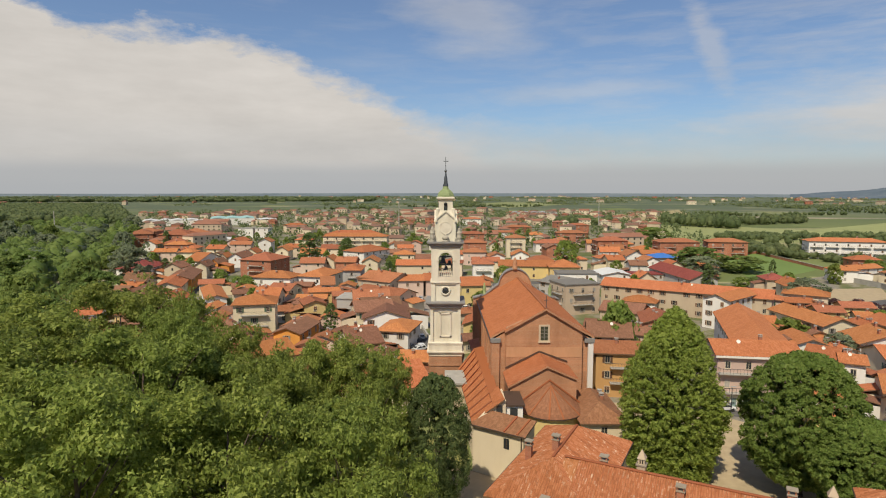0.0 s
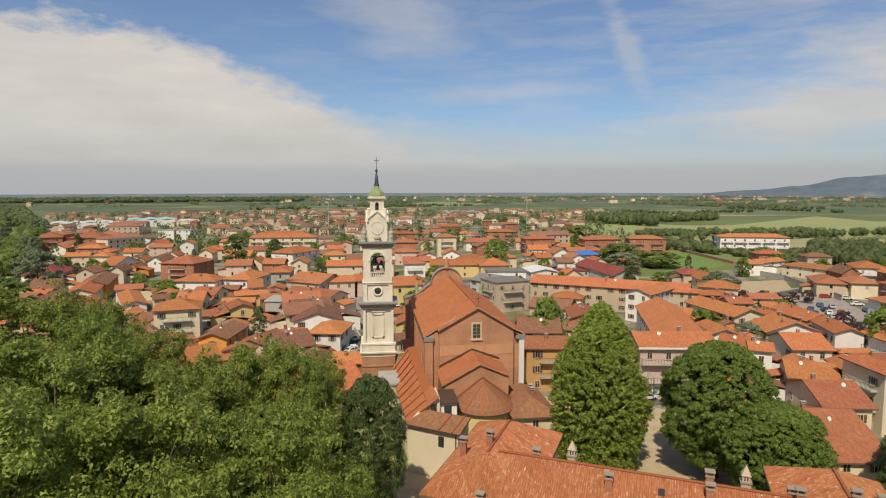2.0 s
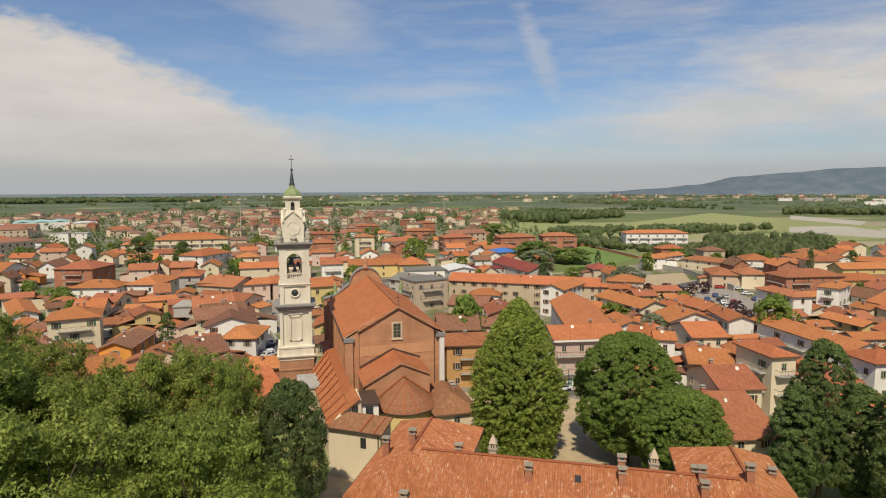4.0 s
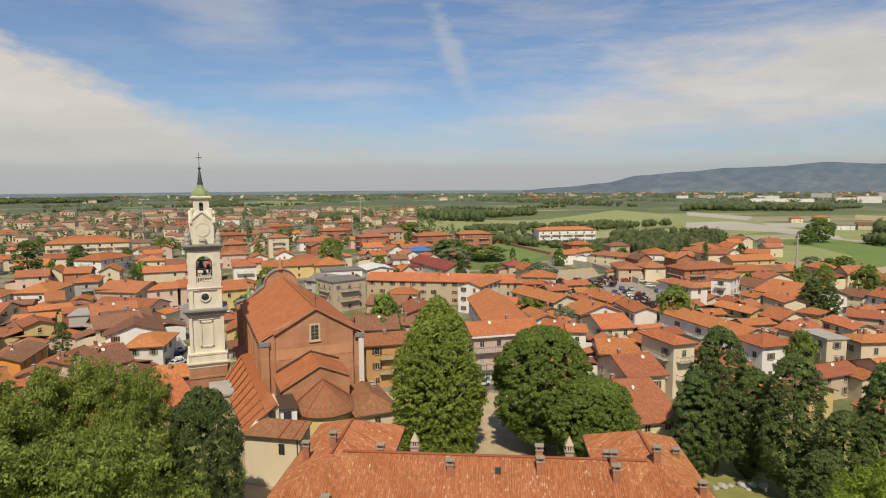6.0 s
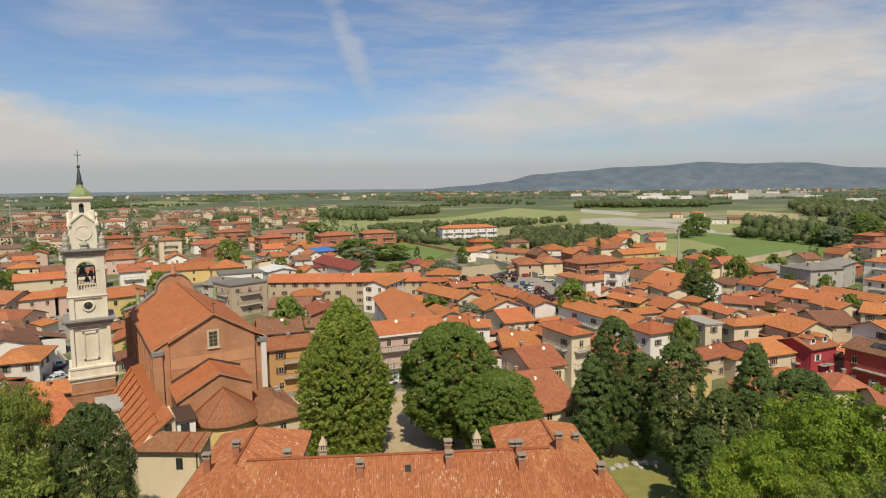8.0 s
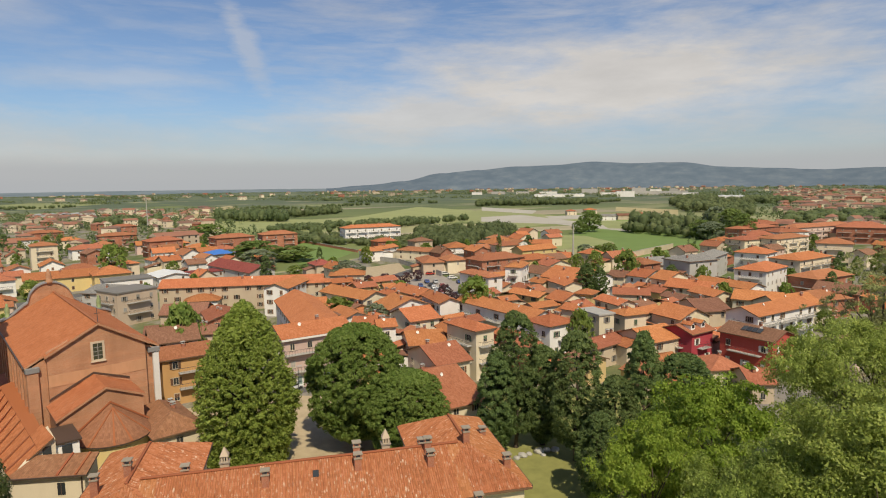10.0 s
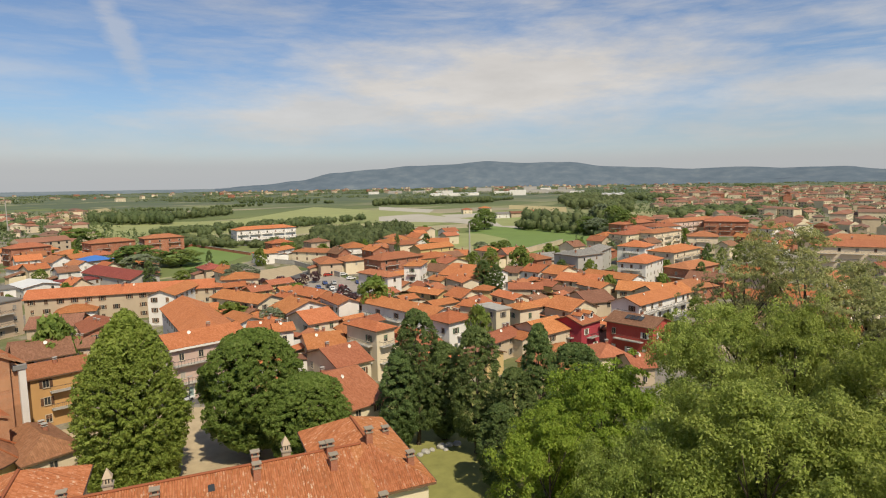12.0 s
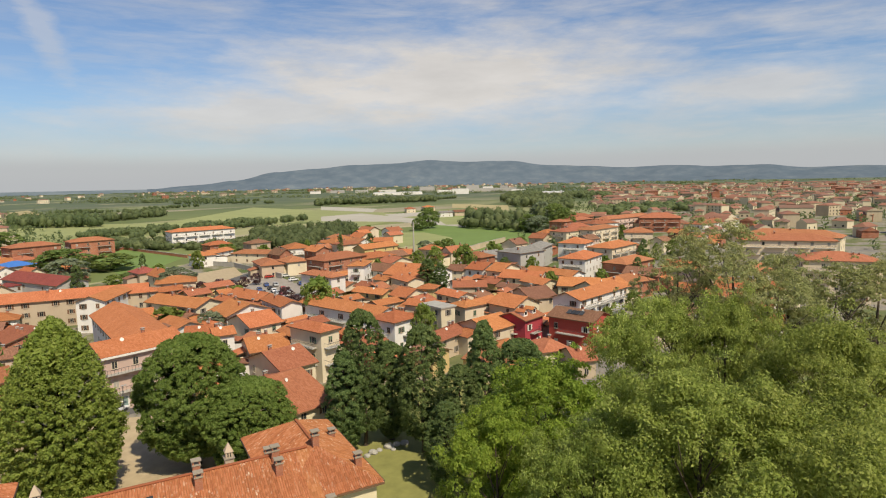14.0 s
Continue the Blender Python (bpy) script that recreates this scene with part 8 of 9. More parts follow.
tree("ginkgo", 31.6, 80.2, 24.2, 6.8)
tree("round", 47.0, 75.7, 19.2, 7.6)
tree("round", 48.9, 65.8, 14.0, 6.0)
tree("oval", 64.4, 59.2, 21.2, 3.8)
tree("oval", 67.4, 50.4, 19.2, 3.9)
tree("fir", 68.2, 57.1, 15.6, 3.3)
tree("oval", 75.9, 38.8, 16.6, 4.7)
tree("oval", 66.4, 43.3, 14.6, 3.3)
tree("oval", 59.6, 41.0, 12.0, 2.9)
tree("fir", 69.9, 41.5, 20.2, 2.3)
tree("fir", 60.8, 59.6, 15.6, 2.6)
tree("light", 55.7, 25.4, 19.8, 7.0)
tree("light", 44.5, 25.4, 18.4, 5.9)
tree("ash", 63.4, 14.8, 26.9, 7.5)
tree("ash", 62.6, 9.6, 27.0, 6.0)
tree("ash", 59.0, 0.4, 27.1, 7.9)
tree("ash", 44.4, 8.1, 25.5, 8.7)
tree("ash", 45.0, -1.0, 25.3, 8.3)
tree("ash", 40.5, 15.1, 21.2, 6.2)
tree("airy", 81.1, 18.2, 31.0, 6.7)
tree("airy", 80.3, 11.5, 33.4, 7.7)
tree("airy", 82.9, 5.4, 29.8, 6.3)
tree("airy", 79.0, 0.8, 29.4, 6.8)
tree("airy", 82.9, -3.5, 29.6, 7.9)
tree("airy", 70.7, 6.7, 30.0, 7.5)
tree("airy", 89.5, 17.1, 33.0, 5.2)
tree("mid", -224, 308, 12, 8.0)
tree("mid", -307, 308, 18, 5.3)
tree("willow", -269, 395, 11, 6.3)
tree("mid", -152, 179, 15, 8.2)
tree("mid", -293, 443, 14, 7.6)
tree("willow", -233, 250, 16, 7.5)
tree("mid", -130, 174, 13, 5.7)
tree("mid", -345, 419, 13, 8.1)
tree("willow", -263, 341, 11, 6.5)
tree("mid", -92, 106, 12, 6.9)
tree("mid", -151, 153, 15, 8.2)
tree("willow", -235, 314, 16, 5.3)
tree("mid", -316, 328, 16, 5.5)
tree("mid", -383, 460, 19, 5.4)
tree("willow", -304, 501, 13, 7.1)
tree("mid", -263, 271, 16, 7.1)
tree("mid", -108, 187, 14, 8.0)
tree("willow", -229, 345, 14, 8.5)
tree("mid", -85, 127, 17, 6.2)
tree("mid", -179, 241, 15, 6.1)
tree("willow", -331, 351, 12, 7.7)
tree("mid", -374, 381, 17, 6.7)
tree("mid", -383, 448, 14, 6.3)
tree("willow", -179, 334, 16, 5.6)
tree("mid", -388, 437, 19, 7.1)
tree("willow", -137, 138, 13, 6.4)
tree("mid", -322, 495, 14, 5.5)
tree("mid", -300, 410, 17, 6.3)
tree("willow", -127, 242, 17, 7.7)
tree("mid", -202, 382, 12, 5.2)
tree("willow", -269, 369, 14, 5.6)
tree("mid", -340, 475, 15, 8.3)
tree("mid", -419, 427, 18, 6.9)
tree("willow", -256, 368, 18, 5.2)
tree("mid", -242, 380, 13, 7.5)
tree("mid", -118, 196, 17, 6.6)
tree("willow", -281, 395, 11, 7.1)
tree("mid", -345, 446, 13, 7.9)
tree("mid", -262, 398, 16, 6.4)
tree("willow", -197, 207, 16, 5.6)
tree("mid", -257, 269, 15, 6.9)
tree("mid", -373, 379, 14, 7.7)
tree("willow", -414, 416, 16, 8.4)
tree("mid", -252, 271, 13, 7.7)
tree("mid", -201, 229, 12, 5.4)
tree("willow", -319, 412, 15, 6.8)
tree("mid", -297, 383, 13, 5.9)
tree("mid", -166, 239, 15, 8.3)
tree("willow", -161, 163, 17, 5.2)
tree("mid", -358, 425, 16, 5.8)
tree("mid", -231, 241, 13, 7.8)
tree("willow", -267, 515, 18, 8.2)
tree("mid", -200, 249, 16, 6.7)
tree("mid", -341, 433, 14, 5.7)
tree("willow", -267, 323, 16, 7.0)
tree("mid", -169, 229, 14, 6.1)
tree("mid", -300, 337, 13, 7.5)
tree("willow", -205, 300, 11, 6.9)
tree("mid", -328, 455, 14, 7.9)
tree("mid", -116, 168, 11, 8.2)
tree("willow", -182, 187, 12, 5.3)
tree("mid", -339, 372, 14, 5.9)
tree("mid", -242, 301, 12, 7.1)
tree("willow", -217, 407, 11, 7.4)
tree("mid", -299, 303, 18, 7.4)
tree("mid", -241, 467, 13, 5.5)
tree("willow", -295, 404, 13, 6.2)
tree("mid", -248, 378, 18, 5.1)
tree("mid", -352, 400, 16, 5.3)
tree("willow", -201, 221, 15, 8.2)
tree("mid", -192, 223, 16, 6.5)
tree("mid", -112, 159, 17, 6.4)
tree("willow", -284, 391, 19, 6.9)
tree("mid", -256, 271, 18, 7.7)
tree("mid", -330, 478, 15, 7.3)
tree("willow", -386, 401, 16, 5.7)
tree("mid", -163, 296, 12, 6.0)
tree("mid", -276, 283, 17, 6.6)
tree("willow", -171, 192, 16, 5.7)
tree("mid", -257, 285, 19, 6.4)
tree("mid", -271, 330, 12, 8.0)
tree("willow", -307, 365, 19, 6.2)
tree("mid", -205, 207, 11, 6.9)
tree("cypress", -67.5, 302.9, 18.9, 5.0)
tree("cypress", -52.7, 326.1, 14.2, 4.4)
tree("cypress", -29.8, 157.5, 10.1, 1.8)
tree("fir", 166.4, 119.5, 12.9, 2.9)
tree("fir", 168.9, 115.8, 11.5, 2.3)
tree("bush", 87.0, 148.4, 7.4, 4.9)
tree("bush", 40.1, 134.5, 13.5, 4.0)
tree("mid", 131.1, 303.3, 11.1, 12.5)
tree("bush", 60.3, 294.3, 14.1, 5.7)
tree("willow", 125.6, 204.6, 9.6, 6.8)
tree("mid", 144.8, 262.8, 2.1, 8.5)
tree("mid", 148.3, 294.9, 7.8, 10.9)
tree("willow", 119.3, 275.4, 9.5, 8.5)
tree("mid", 158.0, 453.4, 12.3, 13.6)
tree("bush", 202.7, 127.3, 12.3, 4.5)
tree("bush", 221.1, 153.9, 9.1, 3.6)
tree("mid", 123.2, 401.7, 2.3, 11.9)
tree("bush", 260.8, 146.8, 8.0, 2.8)
tree("bush", 8.9, 150.1, 6.1, 2.0)
tree("bush", 112.4, 82.4, 9.6, 2.9)
tree("bush", 117.0, 122.7, 12.1, 4.8)
tree("willow", 267.5, 192.9, 6.4, 4.4)
tree("mid", 247.1, 169.8, 9.0, 4.5)
tree("mid", 249.6, 166.0, 10.0, 4.5)
tree("willow", 92.3, 136.8, 6.7, 4.1)
tree("plum", 137, 195, 4.3, 2.4)
tree("plum", 138, 189, 4.2, 1.9)
tree("plum", 144, 190, 4.5, 2.0)
tree("plum", 153, 194, 4.3, 2.0)
tree("plum", 176, 213, 4.2, 2.3)
tree("plum", 134, 155, 4.9, 2.1)
tree("plum", 127, 143, 4.6, 2.1)
tree("plum", 117, 138, 4.9, 2.2)
tree("plum", 131, 198, 4.0, 2.3)
wood([(263, 720), (309, 627), (352, 707), (304, 822)], 13, 8, "block of planted trees among the fields", 1.25, 32, seed=3)
wood([(352, 707), (455, 751), (495, 820), (389, 779)], 10, 8, "block of planted trees among the fields", 1.25, 32, seed=4)
wood([(222, 485), (403, 497), (429, 528), (240, 525)], 6, 6, "block of planted trees among the fields", 1.0, 32, seed=6)
wood([(205, 323), (233, 287), (287, 354), (245, 382)], 4.5, 6, "green shrubs behind the yards", 1.0, 32, seed=21)
wood([(132, 695), (202, 721), (229, 819), (152, 801)], 9, 8, "block of planted trees among the fields", 1.25, 32, seed=7)
wood([(190, 378), (216, 343), (243, 388), (219, 429)], 6, 7, "block of planted trees among the fields", 1.1, 32, seed=8)
wood([(419, 264), (394, 180), (425, 194), (452, 282)], 9, 7, "block of planted trees among the fields", 1.15, 32, seed=9)
wood([(463, 221), (455, 188), (502, 205), (521, 246)], 17, 8, "block of planted trees among the fields", 1.25, 32, seed=10)
tree("mid", 407.5, 289.3, 16.5, 9.4)
tree("mid", 387.0, 283.5, 9.8, 6.3)
tree("willow", 399.0, 184.7, 12.0, 9.1)
tree("mid", 404.8, 195.7, 12.6, 7.6)
tree("mid", 431.0, 186.5, 19.2, 9.8)
tree("willow", 472.8, 215.6, 18.5, 9.8)
tree("mid", 406.2, 168.1, 17.3, 8.3)
wood([(424, 261), (430, 211), (476, 233), (488, 299)], 15, 9, "dark belt of trees beside the green field", 1.25, 32, seed=31)
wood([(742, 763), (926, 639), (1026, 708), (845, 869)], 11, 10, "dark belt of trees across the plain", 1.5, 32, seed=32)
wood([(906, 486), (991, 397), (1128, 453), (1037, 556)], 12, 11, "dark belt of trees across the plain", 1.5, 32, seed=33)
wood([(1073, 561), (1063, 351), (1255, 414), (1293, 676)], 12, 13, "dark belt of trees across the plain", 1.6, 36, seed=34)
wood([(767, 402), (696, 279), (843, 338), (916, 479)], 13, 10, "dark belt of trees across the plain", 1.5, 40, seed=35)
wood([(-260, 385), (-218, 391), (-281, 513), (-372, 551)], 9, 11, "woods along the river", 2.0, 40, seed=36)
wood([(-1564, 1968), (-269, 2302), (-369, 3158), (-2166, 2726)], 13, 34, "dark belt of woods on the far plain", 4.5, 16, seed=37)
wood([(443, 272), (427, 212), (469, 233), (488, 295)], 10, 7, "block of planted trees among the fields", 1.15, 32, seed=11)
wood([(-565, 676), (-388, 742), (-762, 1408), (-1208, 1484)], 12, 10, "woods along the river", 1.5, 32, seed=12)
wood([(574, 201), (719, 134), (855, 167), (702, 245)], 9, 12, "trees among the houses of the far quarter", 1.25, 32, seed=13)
wood([(-141, 188), (-132, 188), (-163, 248), (-224, 369), (-341, 603), (-421, 703), (-374, 546), (-332, 447)], 13, 8.5, "leafy woods on the river bank", 0.85, 90, "leaf_wood", seed=61)
wood([(-124, 188), (-161, 259), (-190, 318), (-217, 369), (-311, 570), (-327, 631), (-216, 413), (-178, 324), (-161, 276), (-145, 237), (-129, 202)], 12, 8.5, "leafy woods on the river bank", 0.85, 90, "leaf_wood", seed=62)
wood([(-141, 188), (-132, 188), (-163, 248), (-224, 369), (-341, 603), (-421, 703), (-374, 546), (-332, 447)], 12, 22, "grey-green willows along the river", 0.8, 110, "leaf_willow", seed=63)
far_town(340, (-27, 20), (430, 1100), 31, "tiled houses of the outer town")
far_town(1600, (70, 110), (330, 2300), 32, "tiled houses of the next quarter", 0.2)
far_town(170, (30, 75), (2000, 4300), 33, "scattered white farms and sheds on the plain", 0.5)
far_town(120, (-45, 30), (1900, 4300), 34, "scattered white farms and sheds on the plain", 0.5)
tree("bush", 257, 70, 6.5, 2.6)
tree("cypress", 221, 63, 10, 1.7)
tree("bush", 208, 283, 6.7, 2.6)
tree("bush", 483, 106, 3.5, 2.3)
tree("bush", 139, 239, 6.8, 3.1)
tree("bush", 333, 290, 7.6, 3.0)
tree("bush", 445, 110, 6.8, 2.3)
tree("bush", 27, 186, 5.2, 3.1)
tree("bush", 83, 448, 4.4, 2.1)
tree("bush", -91, 243, 7.3, 3.0)
tree("bush", 41, 376, 4.5, 2.7)
tree("bush", 475, 165, 6.0, 2.6)
tree("bush", 19, 386, 6.8, 2.8)
tree("cypress", 130, 449, 11, 1.5)
tree("bush", 41, 497, 6.1, 3.5)
tree("bush", 170, 258, 7.9, 3.1)
tree("bush", 55, 180, 5.4, 2.9)
tree("bush", 37, 432, 6.9, 3.3)
tree("bush", -95, 375, 6.0, 3.3)
tree("bush", 1, 361, 5.7, 2.3)
tree("bush", 144, 417, 7.6, 2.8)
tree("bush", -13, 450, 3.8, 2.5)
tree("bush", 466, 113, 3.8, 1.9)
tree("bush", 477, 180, 5.6, 3.5)
tree("bush", 57, 464, 5.2, 3.4)
tree("bush", 217, 39, 3.8, 2.5)
tree("bush", -156, 448, 3.9, 2.7)
tree("bush", -95, 356, 5.7, 2.0)
tree("bush", -59, 355, 7.0, 2.4)
tree("bush", 484, 172, 4.1, 2.8)
tree("bush", -84, 243, 4.4, 2.5)
tree("bush", 140, 480, 7.7, 2.8)
tree("bush", 141, 426, 5.9, 3.5)
tree("bush", 208, 72, 6.2, 2.4)
tree("bush", 246, 84, 5.9, 2.5)
tree("bush", 77, 409, 4.7, 2.7)
tree("bush", -7, 442, 5.5, 2.1)
tree("bush", 65, 514, 6.7, 2.9)
tree("bush", 99, 420, 4.9, 2.4)
tree("bush", 114, 176, 3.9, 3.2)
tree("bush", 83, 284, 6.5, 2.9)
tree("bush", 246, 160, 6.1, 3.1)
tree("bush", 253, 129, 5.0, 2.5)
tree("bush", -4, 364, 5.7, 2.9)
tree("bush", 61, 450, 4.9, 2.1)
tree("bush", -123, 432, 5.4, 2.5)
tree("bush", -156, 454, 4.2, 3.1)
tree("bush", 77, 452, 3.6, 3.6)
tree("bush", -59, 496, 4.0, 1.8)
tree("bush", 304, 276, 7.4, 2.6)
tree("bush", -149, 425, 7.5, 2.0)
tree("bush", 224, 166, 6.6, 3.1)
tree("bush", -19, 457, 4.9, 2.1)
tree("cypress", -187, 404, 13, 2.1)
tree("bush", 54, 473, 5.9, 2.2)
tree("bush", 128, 173, 4.8, 3.4)
tree("bush", -149, 478, 6.3, 2.3)
tree("bush", 382, 119, 8.0, 3.1)
tree("bush", 53, 388, 4.1, 2.1)
tree("bush", 209, 291, 6.1, 3.4)
tree("bush", 175, 51, 5.6, 2.2)
tree("bush", -51, 249, 6.2, 2.5)
tree("bush", 24, 348, 5.0, 2.8)
tree("bush", 218, 104, 7.6, 2.7)
tree("bush", 79, 442, 3.9, 3.1)
tree("bush", 221, 303, 4.1, 2.0)
tree("bush", 117, 376, 5.9, 1.9)
tree("bush", -5, 461, 4.5, 2.0)
tree("cypress", 276, 76, 11, 1.7)
tree("bush", -103, 481, 6.1, 2.1)
tree("bush", -128, 254, 6.1, 2.8)
tree("bush", 31, 496, 5.8, 3.1)
tree("bush", -27, 305, 6.3, 2.0)
tree("bush", -62, 318, 7.5, 2.1)
tree("bush", -177, 464, 6.4, 2.7)
tree("cypress", 215, 115, 8, 2.1)
tree("bush", -104, 503, 7.6, 2.2)
tree("bush", 245, 262, 6.3, 1.8)
tree("bush", 133, 225, 3.7, 2.0)
tree("cypress", 53, 411, 8, 1.8)
tree("bush", 53, 426, 4.5, 2.7)
tree("bush", -119, 479, 3.7, 3.4)
tree("bush", 202, 284, 4.1, 3.2)
tree("bush", 53, 449, 6.3, 2.7)
tree("bush", -129, 441, 3.6, 3.5)
tree("bush", 479, 107, 7.4, 2.6)
tree("bush", -138, 312, 5.9, 3.1)
tree("cypress", 247, 215, 12, 2.2)
tree("bush", -155, 418, 5.0, 3.6)
tree("bush", -149, 390, 7.6, 3.3)
tree("bush", -121, 285, 7.4, 2.1)
tree("bush", 241, 131, 8.0, 1.8)
tree("bush", -132, 456, 5.1, 2.4)
tree("bush", -161, 330, 5.4, 3.4)
tree("bush", 16, 390, 3.6, 2.9)
tree("bush", 358, 74, 5.7, 3.1)
tree("bush", 454, 189, 3.9, 3.4)
tree("bush", 16, 243, 4.4, 2.8)
tree("bush", -64, 240, 4.7, 2.9)
tree("cypress", 234, 255, 8, 1.8)
tree("bush", 45, 467, 7.1, 1.9)
tree("bush", 29, 123, 4.9, 2.9)
tree("bush", -76, 443, 4.9, 2.9)
tree("bush", -106, 404, 7.8, 2.2)
tree("bush", 275, 153, 5.3, 3.1)
tree("bush", 98, 81, 4.3, 2.5)
tree("bush", -154, 426, 3.7, 1.9)
tree("bush", 360, 69, 6.8, 2.3)
tree("cypress", 250, 70, 11, 2.0)
tree("bush", 88, 399, 4.6, 3.2)
tree("bush", 14, 444, 5.1, 2.5)
tree("bush", 105, 418, 3.9, 2.7)
tree("bush", -87, 232, 6.2, 2.1)
tree("bush", 72, 504, 7.6, 2.1)
tree("bush", 65, 427, 6.1, 1.9)
tree("bush", -114, 408, 6.6, 1.8)
tree("bush", -123, 339, 5.6, 1.8)
tree("bush", -22, 425, 6.9, 2.3)
tree("bush", 312, 155, 5.8, 2.6)
tree("bush", -98, 475, 7.7, 2.6)
tree("bush", 184, 157, 7.8, 2.2)
tree("bush", 215, 264, 6.3, 3.1)
tree("bush", 262, 221, 4.4, 2.3)
tree("cypress", -132, 283, 8, 2.0)
tree("bush", 287, 73, 7.3, 1.9)
tree("bush", 33, 373, 7.0, 2.3)
tree("bush", -0, 313, 4.2, 2.0)
tree("cypress", 12, 512, 10, 1.8)
tree("bush", 306, 70, 7.3, 2.9)
tree("bush", -65, 412, 4.2, 3.6)
tree("bush", -42, 372, 4.2, 3.6)
tree("bush", -23, 293, 7.7, 3.2)
tree("cypress", -24, 265, 9, 2.0)
tree("bush", -24, 433, 5.9, 2.8)
tree("bush", 148, 445, 4.5, 2.5)
tree("bush", 54, 217, 7.5, 2.6)
tree("bush", 48, 439, 6.5, 3.2)
tree("bush", -54, 358, 4.6, 2.0)
tree("bush", -122, 413, 5.2, 2.9)
tree("bush", 423, 181, 3.6, 1.8)
tree("bush", 50, 509, 4.7, 2.0)
tree("bush", -35, 469, 4.6, 3.1)
tree("bush", 289, 252, 3.6, 2.8)
tree("bush", -200, 469, 3.8, 3.4)
tree("bush", -31, 253, 6.5, 1.9)
tree("bush", 490, 142, 6.0, 2.3)
tree("bush", -62, 193, 7.7, 2.0)
tree("bush", 125, 249, 3.8, 3.3)
tree("cypress", 267, 232, 7, 2.1)
tree("bush", -56, 340, 8.0, 3.4)
tree("bush", 238, 53, 5.0, 2.9)
tree("bush", -35, 228, 5.2, 2.3)
tree("bush", -4, 397, 6.7, 3.2)
tree("bush", 133, 502, 4.7, 3.3)
tree("bush", -46, 371, 5.1, 3.3)
tree("bush", 116, 399, 3.8, 2.7)
tree("bush", -119, 380, 5.3, 2.0)
tree("cypress", 135, 387, 12, 2.0)
tree("bush", 27, 263, 6.4, 3.4)
tree("bush", -84, 475, 8.0, 2.0)
tree("bush", -36, 370, 7.6, 2.9)
tree("bush", -175, 431, 4.9, 2.6)
tree("bush", -19, 438, 5.1, 2.7)
tree("bush", -29, 198, 3.8, 2.8)
tree("bush", -100, 392, 4.6, 2.0)
tree("bush", 145, 49, 6.4, 1.9)
tree("bush", 91, 477, 5.1, 3.2)
tree("bush", -75, 227, 6.9, 3.4)
tree("cypress", 227, 218, 13, 1.4)
tree("bush", 428, 175, 5.2, 3.6)
tree("bush", 183, 81, 8.0, 2.6)
tree("cypress", -83, 288, 13, 1.5)
tree("bush", 487, 157, 7.8, 2.5)
tree("bush", 65, 484, 4.4, 3.0)
tree("bush", -87, 445, 6.5, 3.0)
tree("cypress", 36, 463, 13, 2.0)
tree("bush", 134, 219, 4.3, 3.3)
tree("bush", 302, 126, 5.4, 2.9)
tree("bush", 271, 107, 7.2, 2.2)
tree("bush", -163, 414, 6.7, 2.0)
tree("bush", 171, 123, 6.6, 2.8)
tree("bush", 13, 196, 6.4, 3.2)
tree("bush", 246, 170, 4.2, 3.3)
tree("bush", -153, 470, 4.3, 2.9)
tree("cypress", 100, 224, 13, 2.0)
tree("bush", -23, 465, 7.0, 2.3)
tree("bush", 120, 351, 7.2, 2.0)
tree("bush", 248, 67, 7.4, 2.9)
tree("bush", -1, 295, 5.3, 1.9)
tree("bush", 74, 229, 7.2, 2.0)
tree("cypress", -135, 461, 7, 1.5)
tree("bush", 328, 124, 4.8, 3.6)
tree("bush", 464, 140, 4.5, 2.2)
tree("cypress", -57, 360, 12, 1.8)
tree("bush", 252, 288, 4.7, 2.3)
tree("bush", -44, 488, 3.8, 3.5)
tree("cypress", -64, 300, 10, 1.7)
tree("bush", 163, 481, 7.4, 3.5)
tree("cypress", 62, 440, 10, 1.9)
tree("bush", 147, 251, 5.3, 1.9)
tree("bush", -107, 212, 5.9, 2.9)
tree("bush", -83, 436, 6.7, 3.3)
tree("bush", 107, 407, 5.7, 2.2)
tree("cypress", 136, 245, 12, 1.5)
tree("bush", 21, 508, 7.8, 3.2)
tree("bush", 140, 409, 3.9, 2.4)
tree("bush", 108, 508, 4.0, 3.0)
tree("bush", 132, 441, 5.5, 1.9)
tree("bush", 106, 491, 4.9, 2.7)
tree("bush", -33, 327, 7.6, 2.2)

# ---- cars, masts, walls, sheds ----
car(168.1, 210.1, -20, "silver")
car(167.0, 202.9, -20, "red")
car(172.1, 203.8, -20, "silver")
car(171.8, 198.3, -20, "white")
car(152.2, 187.1, 60, "blue")
car(148.2, 180.1, 60, "black")
car(145.3, 174.6, 60, "white")
car(142.4, 169.3, 60, "silver")
car(139.8, 164.3, 60, "red")
car(137.2, 159.6, 60, "silver")
car(134.8, 155.1, 60, "white")
car(144.0, 181.1, 60, "blue")
car(140.4, 174.6, 60, "black")
car(137.4, 168.3, 60, "white")
car(154.4, 184.3, 60, "silver")
car(149.8, 174.8, 60, "red")
car(146.8, 168.2, 60, "silver")
car(166.3, 187.2, -20, "white")
car(161.0, 177.4, 60, "blue")
car(-16.1, 179.8, 100, "black")
car(-13.9, 168.6, 100, "white")
car(-12.6, 161.8, 100, "silver")
car(-11.4, 156.1, 100, "red")
car(-10.3, 150.8, 100, "silver")
car(-10.1, 158.6, 100, "white")
car(-9.0, 153.1, 100, "blue")
car(-8.0, 148.0, 100, "black")
car(-5.5, 147.0, 40, "white")
car(-5.8, 159.2, 100, "silver")
car(-7.7, 166.5, 100, "red")
car(-19.6, 194.6, 100, "silver")
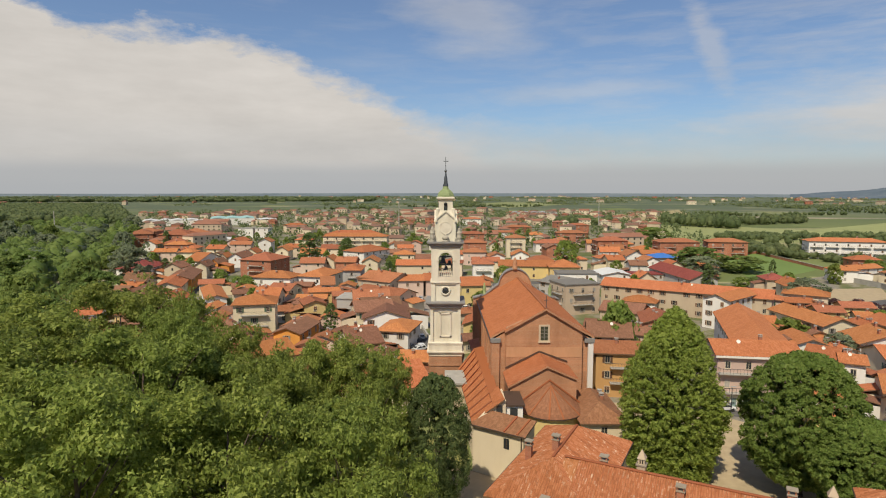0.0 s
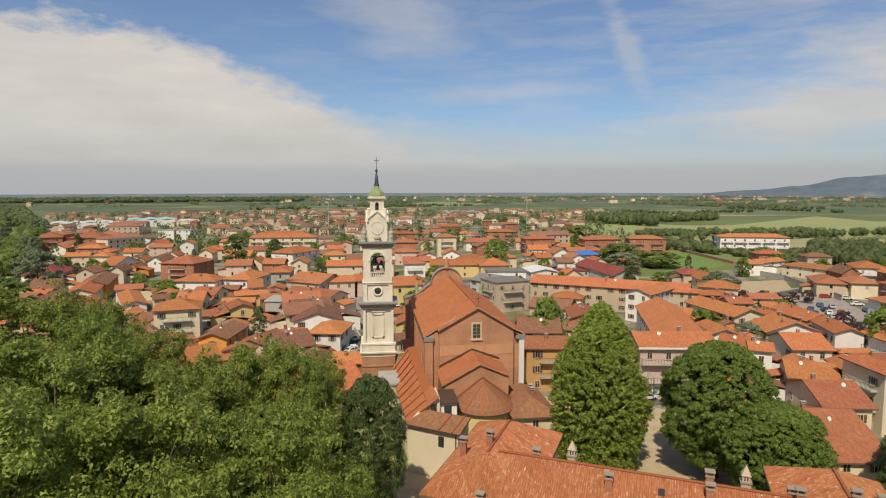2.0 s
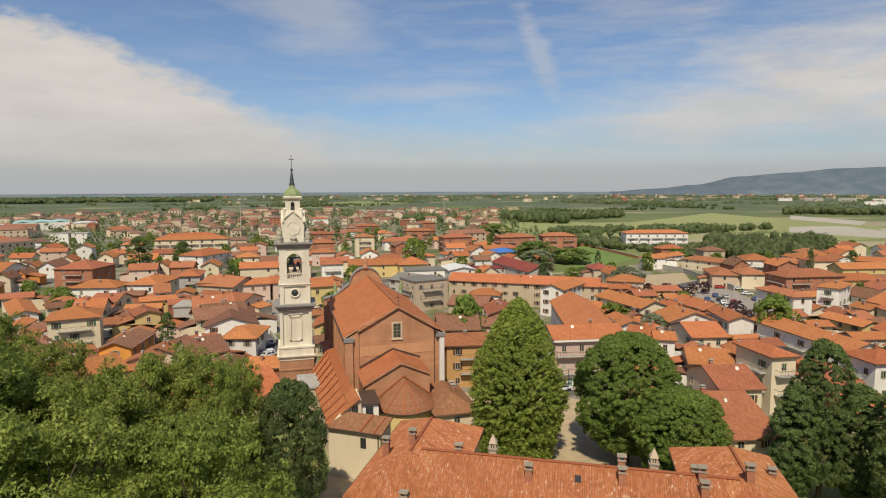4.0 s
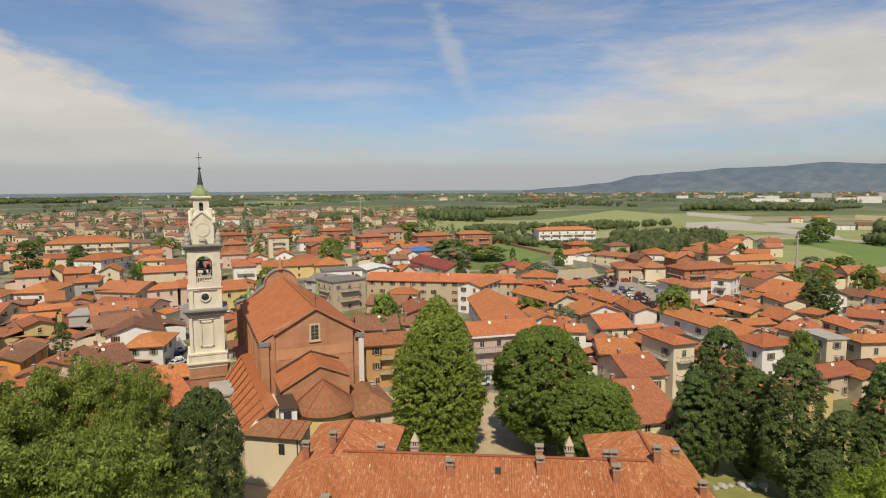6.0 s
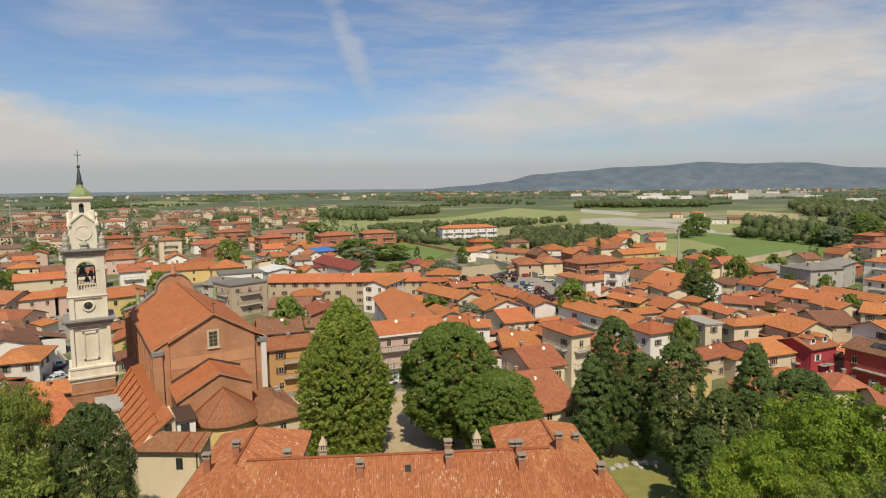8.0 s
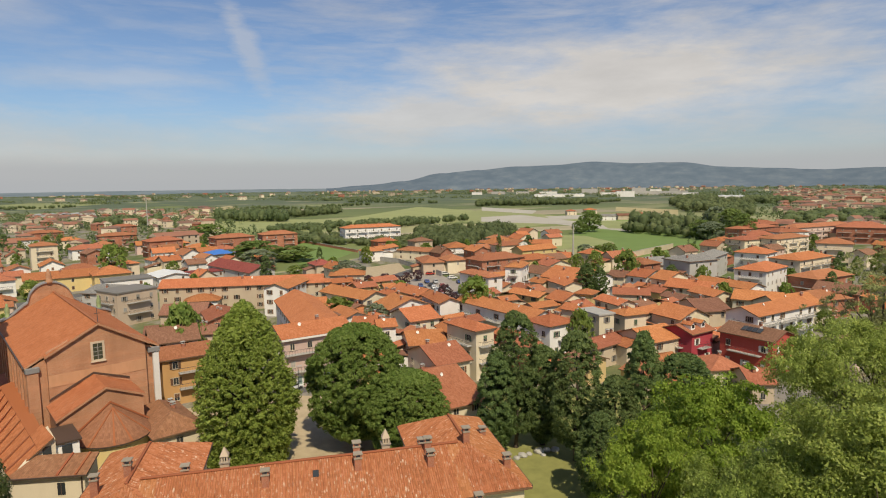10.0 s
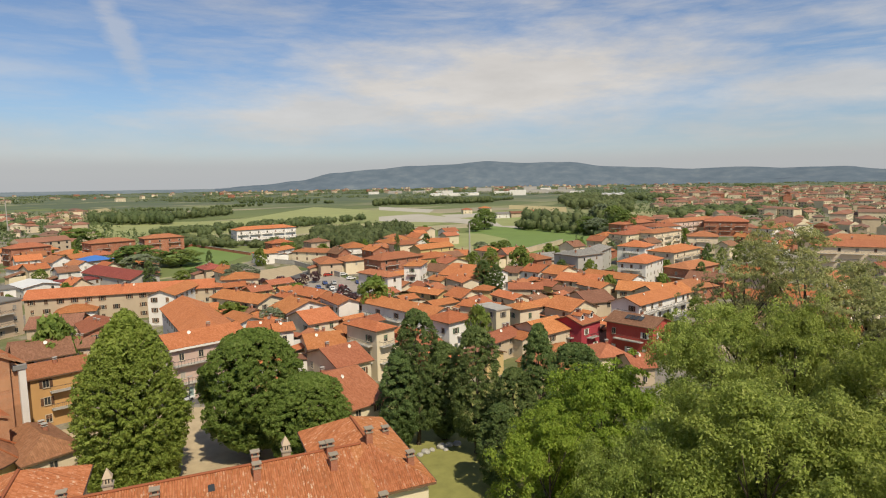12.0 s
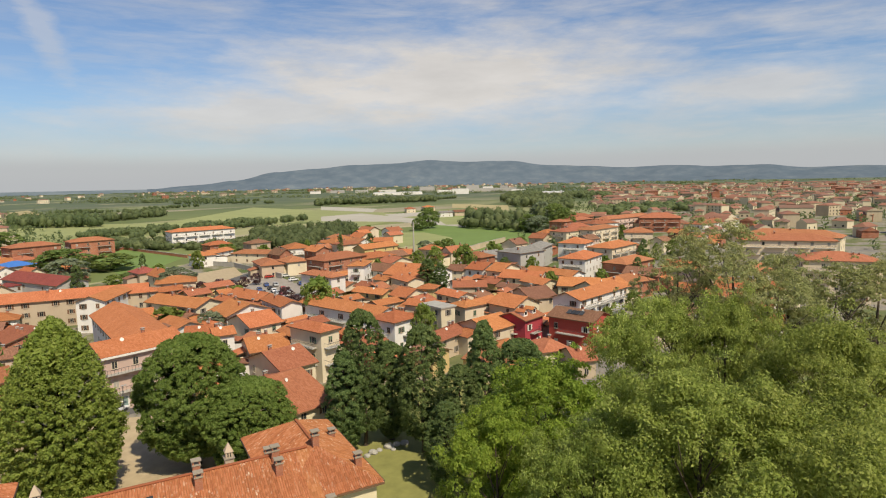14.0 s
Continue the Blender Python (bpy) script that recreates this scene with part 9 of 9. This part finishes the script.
car(7.7, 221.4, 10, "white")
car(9.0, 212.1, 10, "blue")
car(10.6, 203.6, 10, "black")
car(8.1, 199.6, 10, "white")
car(12.1, 215.5, 10, "silver")
car(-4.7, 209.8, 90, "red")
car(-8.0, 217.7, 90, "silver")
car(-48.4, 243.4, 70, "white")
car(-47.9, 250.9, 70, "blue")
car(-104.1, 285.5, 65, "black")
car(-103.9, 274.0, 65, "white")
car(217.1, 82.9, 30, "silver")
car(223.6, 81.9, 30, "red")
car(230.3, 80.8, 30, "silver")
car(241.6, 81.1, 30, "white")
car(207.9, 81.6, 30, "blue")
car(37.1, 106.0, 20, "black")
car(51.4, 106.2, 10, "white")
car(56.3, 104.3, 10, "silver")
mast(161, 619, 32.0, False, "tall pale concrete mast behind the houses")
mast(-41, 558, 32.5, True, "tall floodlight mast with a ring of lamps")
mast(264, 198, 17.4, False, "slim grey concrete pole beside the fields")
mast(-283, 436, 25.3, False, "slim grey lattice pole above the woods")
garden_wall([(179, 270), (182, 246), (168, 196)], 2.2, "concrete", "long grey concrete yard wall")
garden_wall([(167, 364), (203, 386), (194, 303)], 1.6, "house_brick", "low brick wall round the sports pitch")
garden_wall([(261, 169), (297, 175), (336, 179)], 3.0, "plaster_beige", "long pale wall beside the green field")
garden_wall([(-9, 189), (-4, 160)], 1.0, "concrete", "low wall beside the street")
shed(-254, 723, 19, 49, 60, 8, "sheet_teal", "plaster_white", "wide industrial shed with a pale teal roof")
shed(-318, 700, 24, 59, 40, 6, "sheet_white", "plaster_white", "long low white industrial shed")
shed(-273, 682, 22, 18, 30, 6, "sheet_white", "plaster_cream", "long low white industrial shed")
shed(-213, 722, 16, 24, 40, 6, "sheet_white", "plaster_cream", "long low white industrial shed")
shed(148, 979, -9, 75, 50, 6, "sheet_grey", "plaster_grey", "long low grey industrial shed")
shed(-164, 440, 20, 16, 20, 5, "sheet_white", "plaster_white", "low white workshop between the houses")
shed(1713, 1214, -55, 52, 30, 18.4, "sheet_grey", "plaster_grey", "far pale works building on the plain")
shed(1764, 1059, -59, 43, 30, 20.4, "sheet_grey", "plaster_grey", "far pale works building on the plain")
shed(1706, 993, -60, 56, 30, 10.9, "sheet_grey", "plaster_grey", "far pale works building on the plain")
shed(1694, 928, -61, 47, 30, 10.2, "sheet_grey", "plaster_grey", "far pale works building on the plain")
shed(1789, 929, -63, 42, 30, 9.5, "sheet_grey", "plaster_grey", "far pale works building on the plain")
shed(1651, 829, -63, 42, 30, 7.5, "sheet_grey", "plaster_white", "far pale works building on the plain")
shed(1610, 1067, -56, 55, 30, 8.2, "sheet_grey", "plaster_white", "far pale works building on the plain")
shed(1772, 1126, -58, 40, 30, 9.5, "sheet_grey", "plaster_grey", "far pale works building on the plain")
shed(1695, 1377, -51, 62, 30, 9.5, "sheet_grey", "plaster_white", "far pale works building on the plain")
shed(1698, 1503, -48, 47, 30, 9.5, "sheet_grey", "plaster_grey", "far pale works building on the plain")
shed(1900, 1077, -60, 37, 30, 13.6, "sheet_grey", "plaster_white", "far pale works building on the plain")
shed(1965, 1046, -62, 29, 30, 15.0, "sheet_grey", "plaster_grey", "far pale works building on the plain")
shed(1698, 1627, -46, 53, 30, 9.5, "sheet_grey", "plaster_grey", "far pale works building on the plain")
shed(1581, 1626, -44, 39, 30, 8.8, "sheet_grey", "plaster_white", "far pale works building on the plain")
shed(1411, 1107, -52, 143, 60, 7, "sheet_white", "plaster_white", "far white warehouse on the plain")
shed(1439, 904, -57, 46, 14, 15, "sheet_grey", "plaster_white", "far white slab building on the plain")
shed(1131, 490, -67, 44, 60, 12, "sheet_white", "plaster_white", "far white warehouse on the plain")
street_lamp(43.0, 107.6, 5.5)
street_lamp(36.8, 94.3, 5.5)
street_lamp(51.2, 103.2, 5.5)
boulder(62.8, 56.4, 0.7, 0)
boulder(64.0, 56.2, 0.5, 1)
boulder(65.5, 55.6, 0.8, 2)
boulder(66.8, 55.2, 0.6, 3)
boulder(67.8, 54.4, 0.7, 4)
boulder(61.6, 56.5, 0.5, 5)
boulder(65.2, 54.6, 0.4, 6)
far_trees(1300, (-27, 24), (400, 1150), 8.0, 41, "garden trees of the outer town")
far_trees(3000, (63, 110), (330, 2300), 7.0, 42, "trees between the houses of the next quarter")
car(-9.0, 167.4, 105, "black")
car(-7.8, 161.6, 105, "silver")
car(-6.6, 155.1, 105, "black")
car(-5.5, 149.0, 105, "white")
car(-5.1, 174.3, 105, "blue")
car(-11.2, 206.7, 105, "black")
car(-6.2, 147.4, 105, "silver")
car(-48.7, 243.2, 10, "black")
car(-45.9, 244.0, 10, "white")
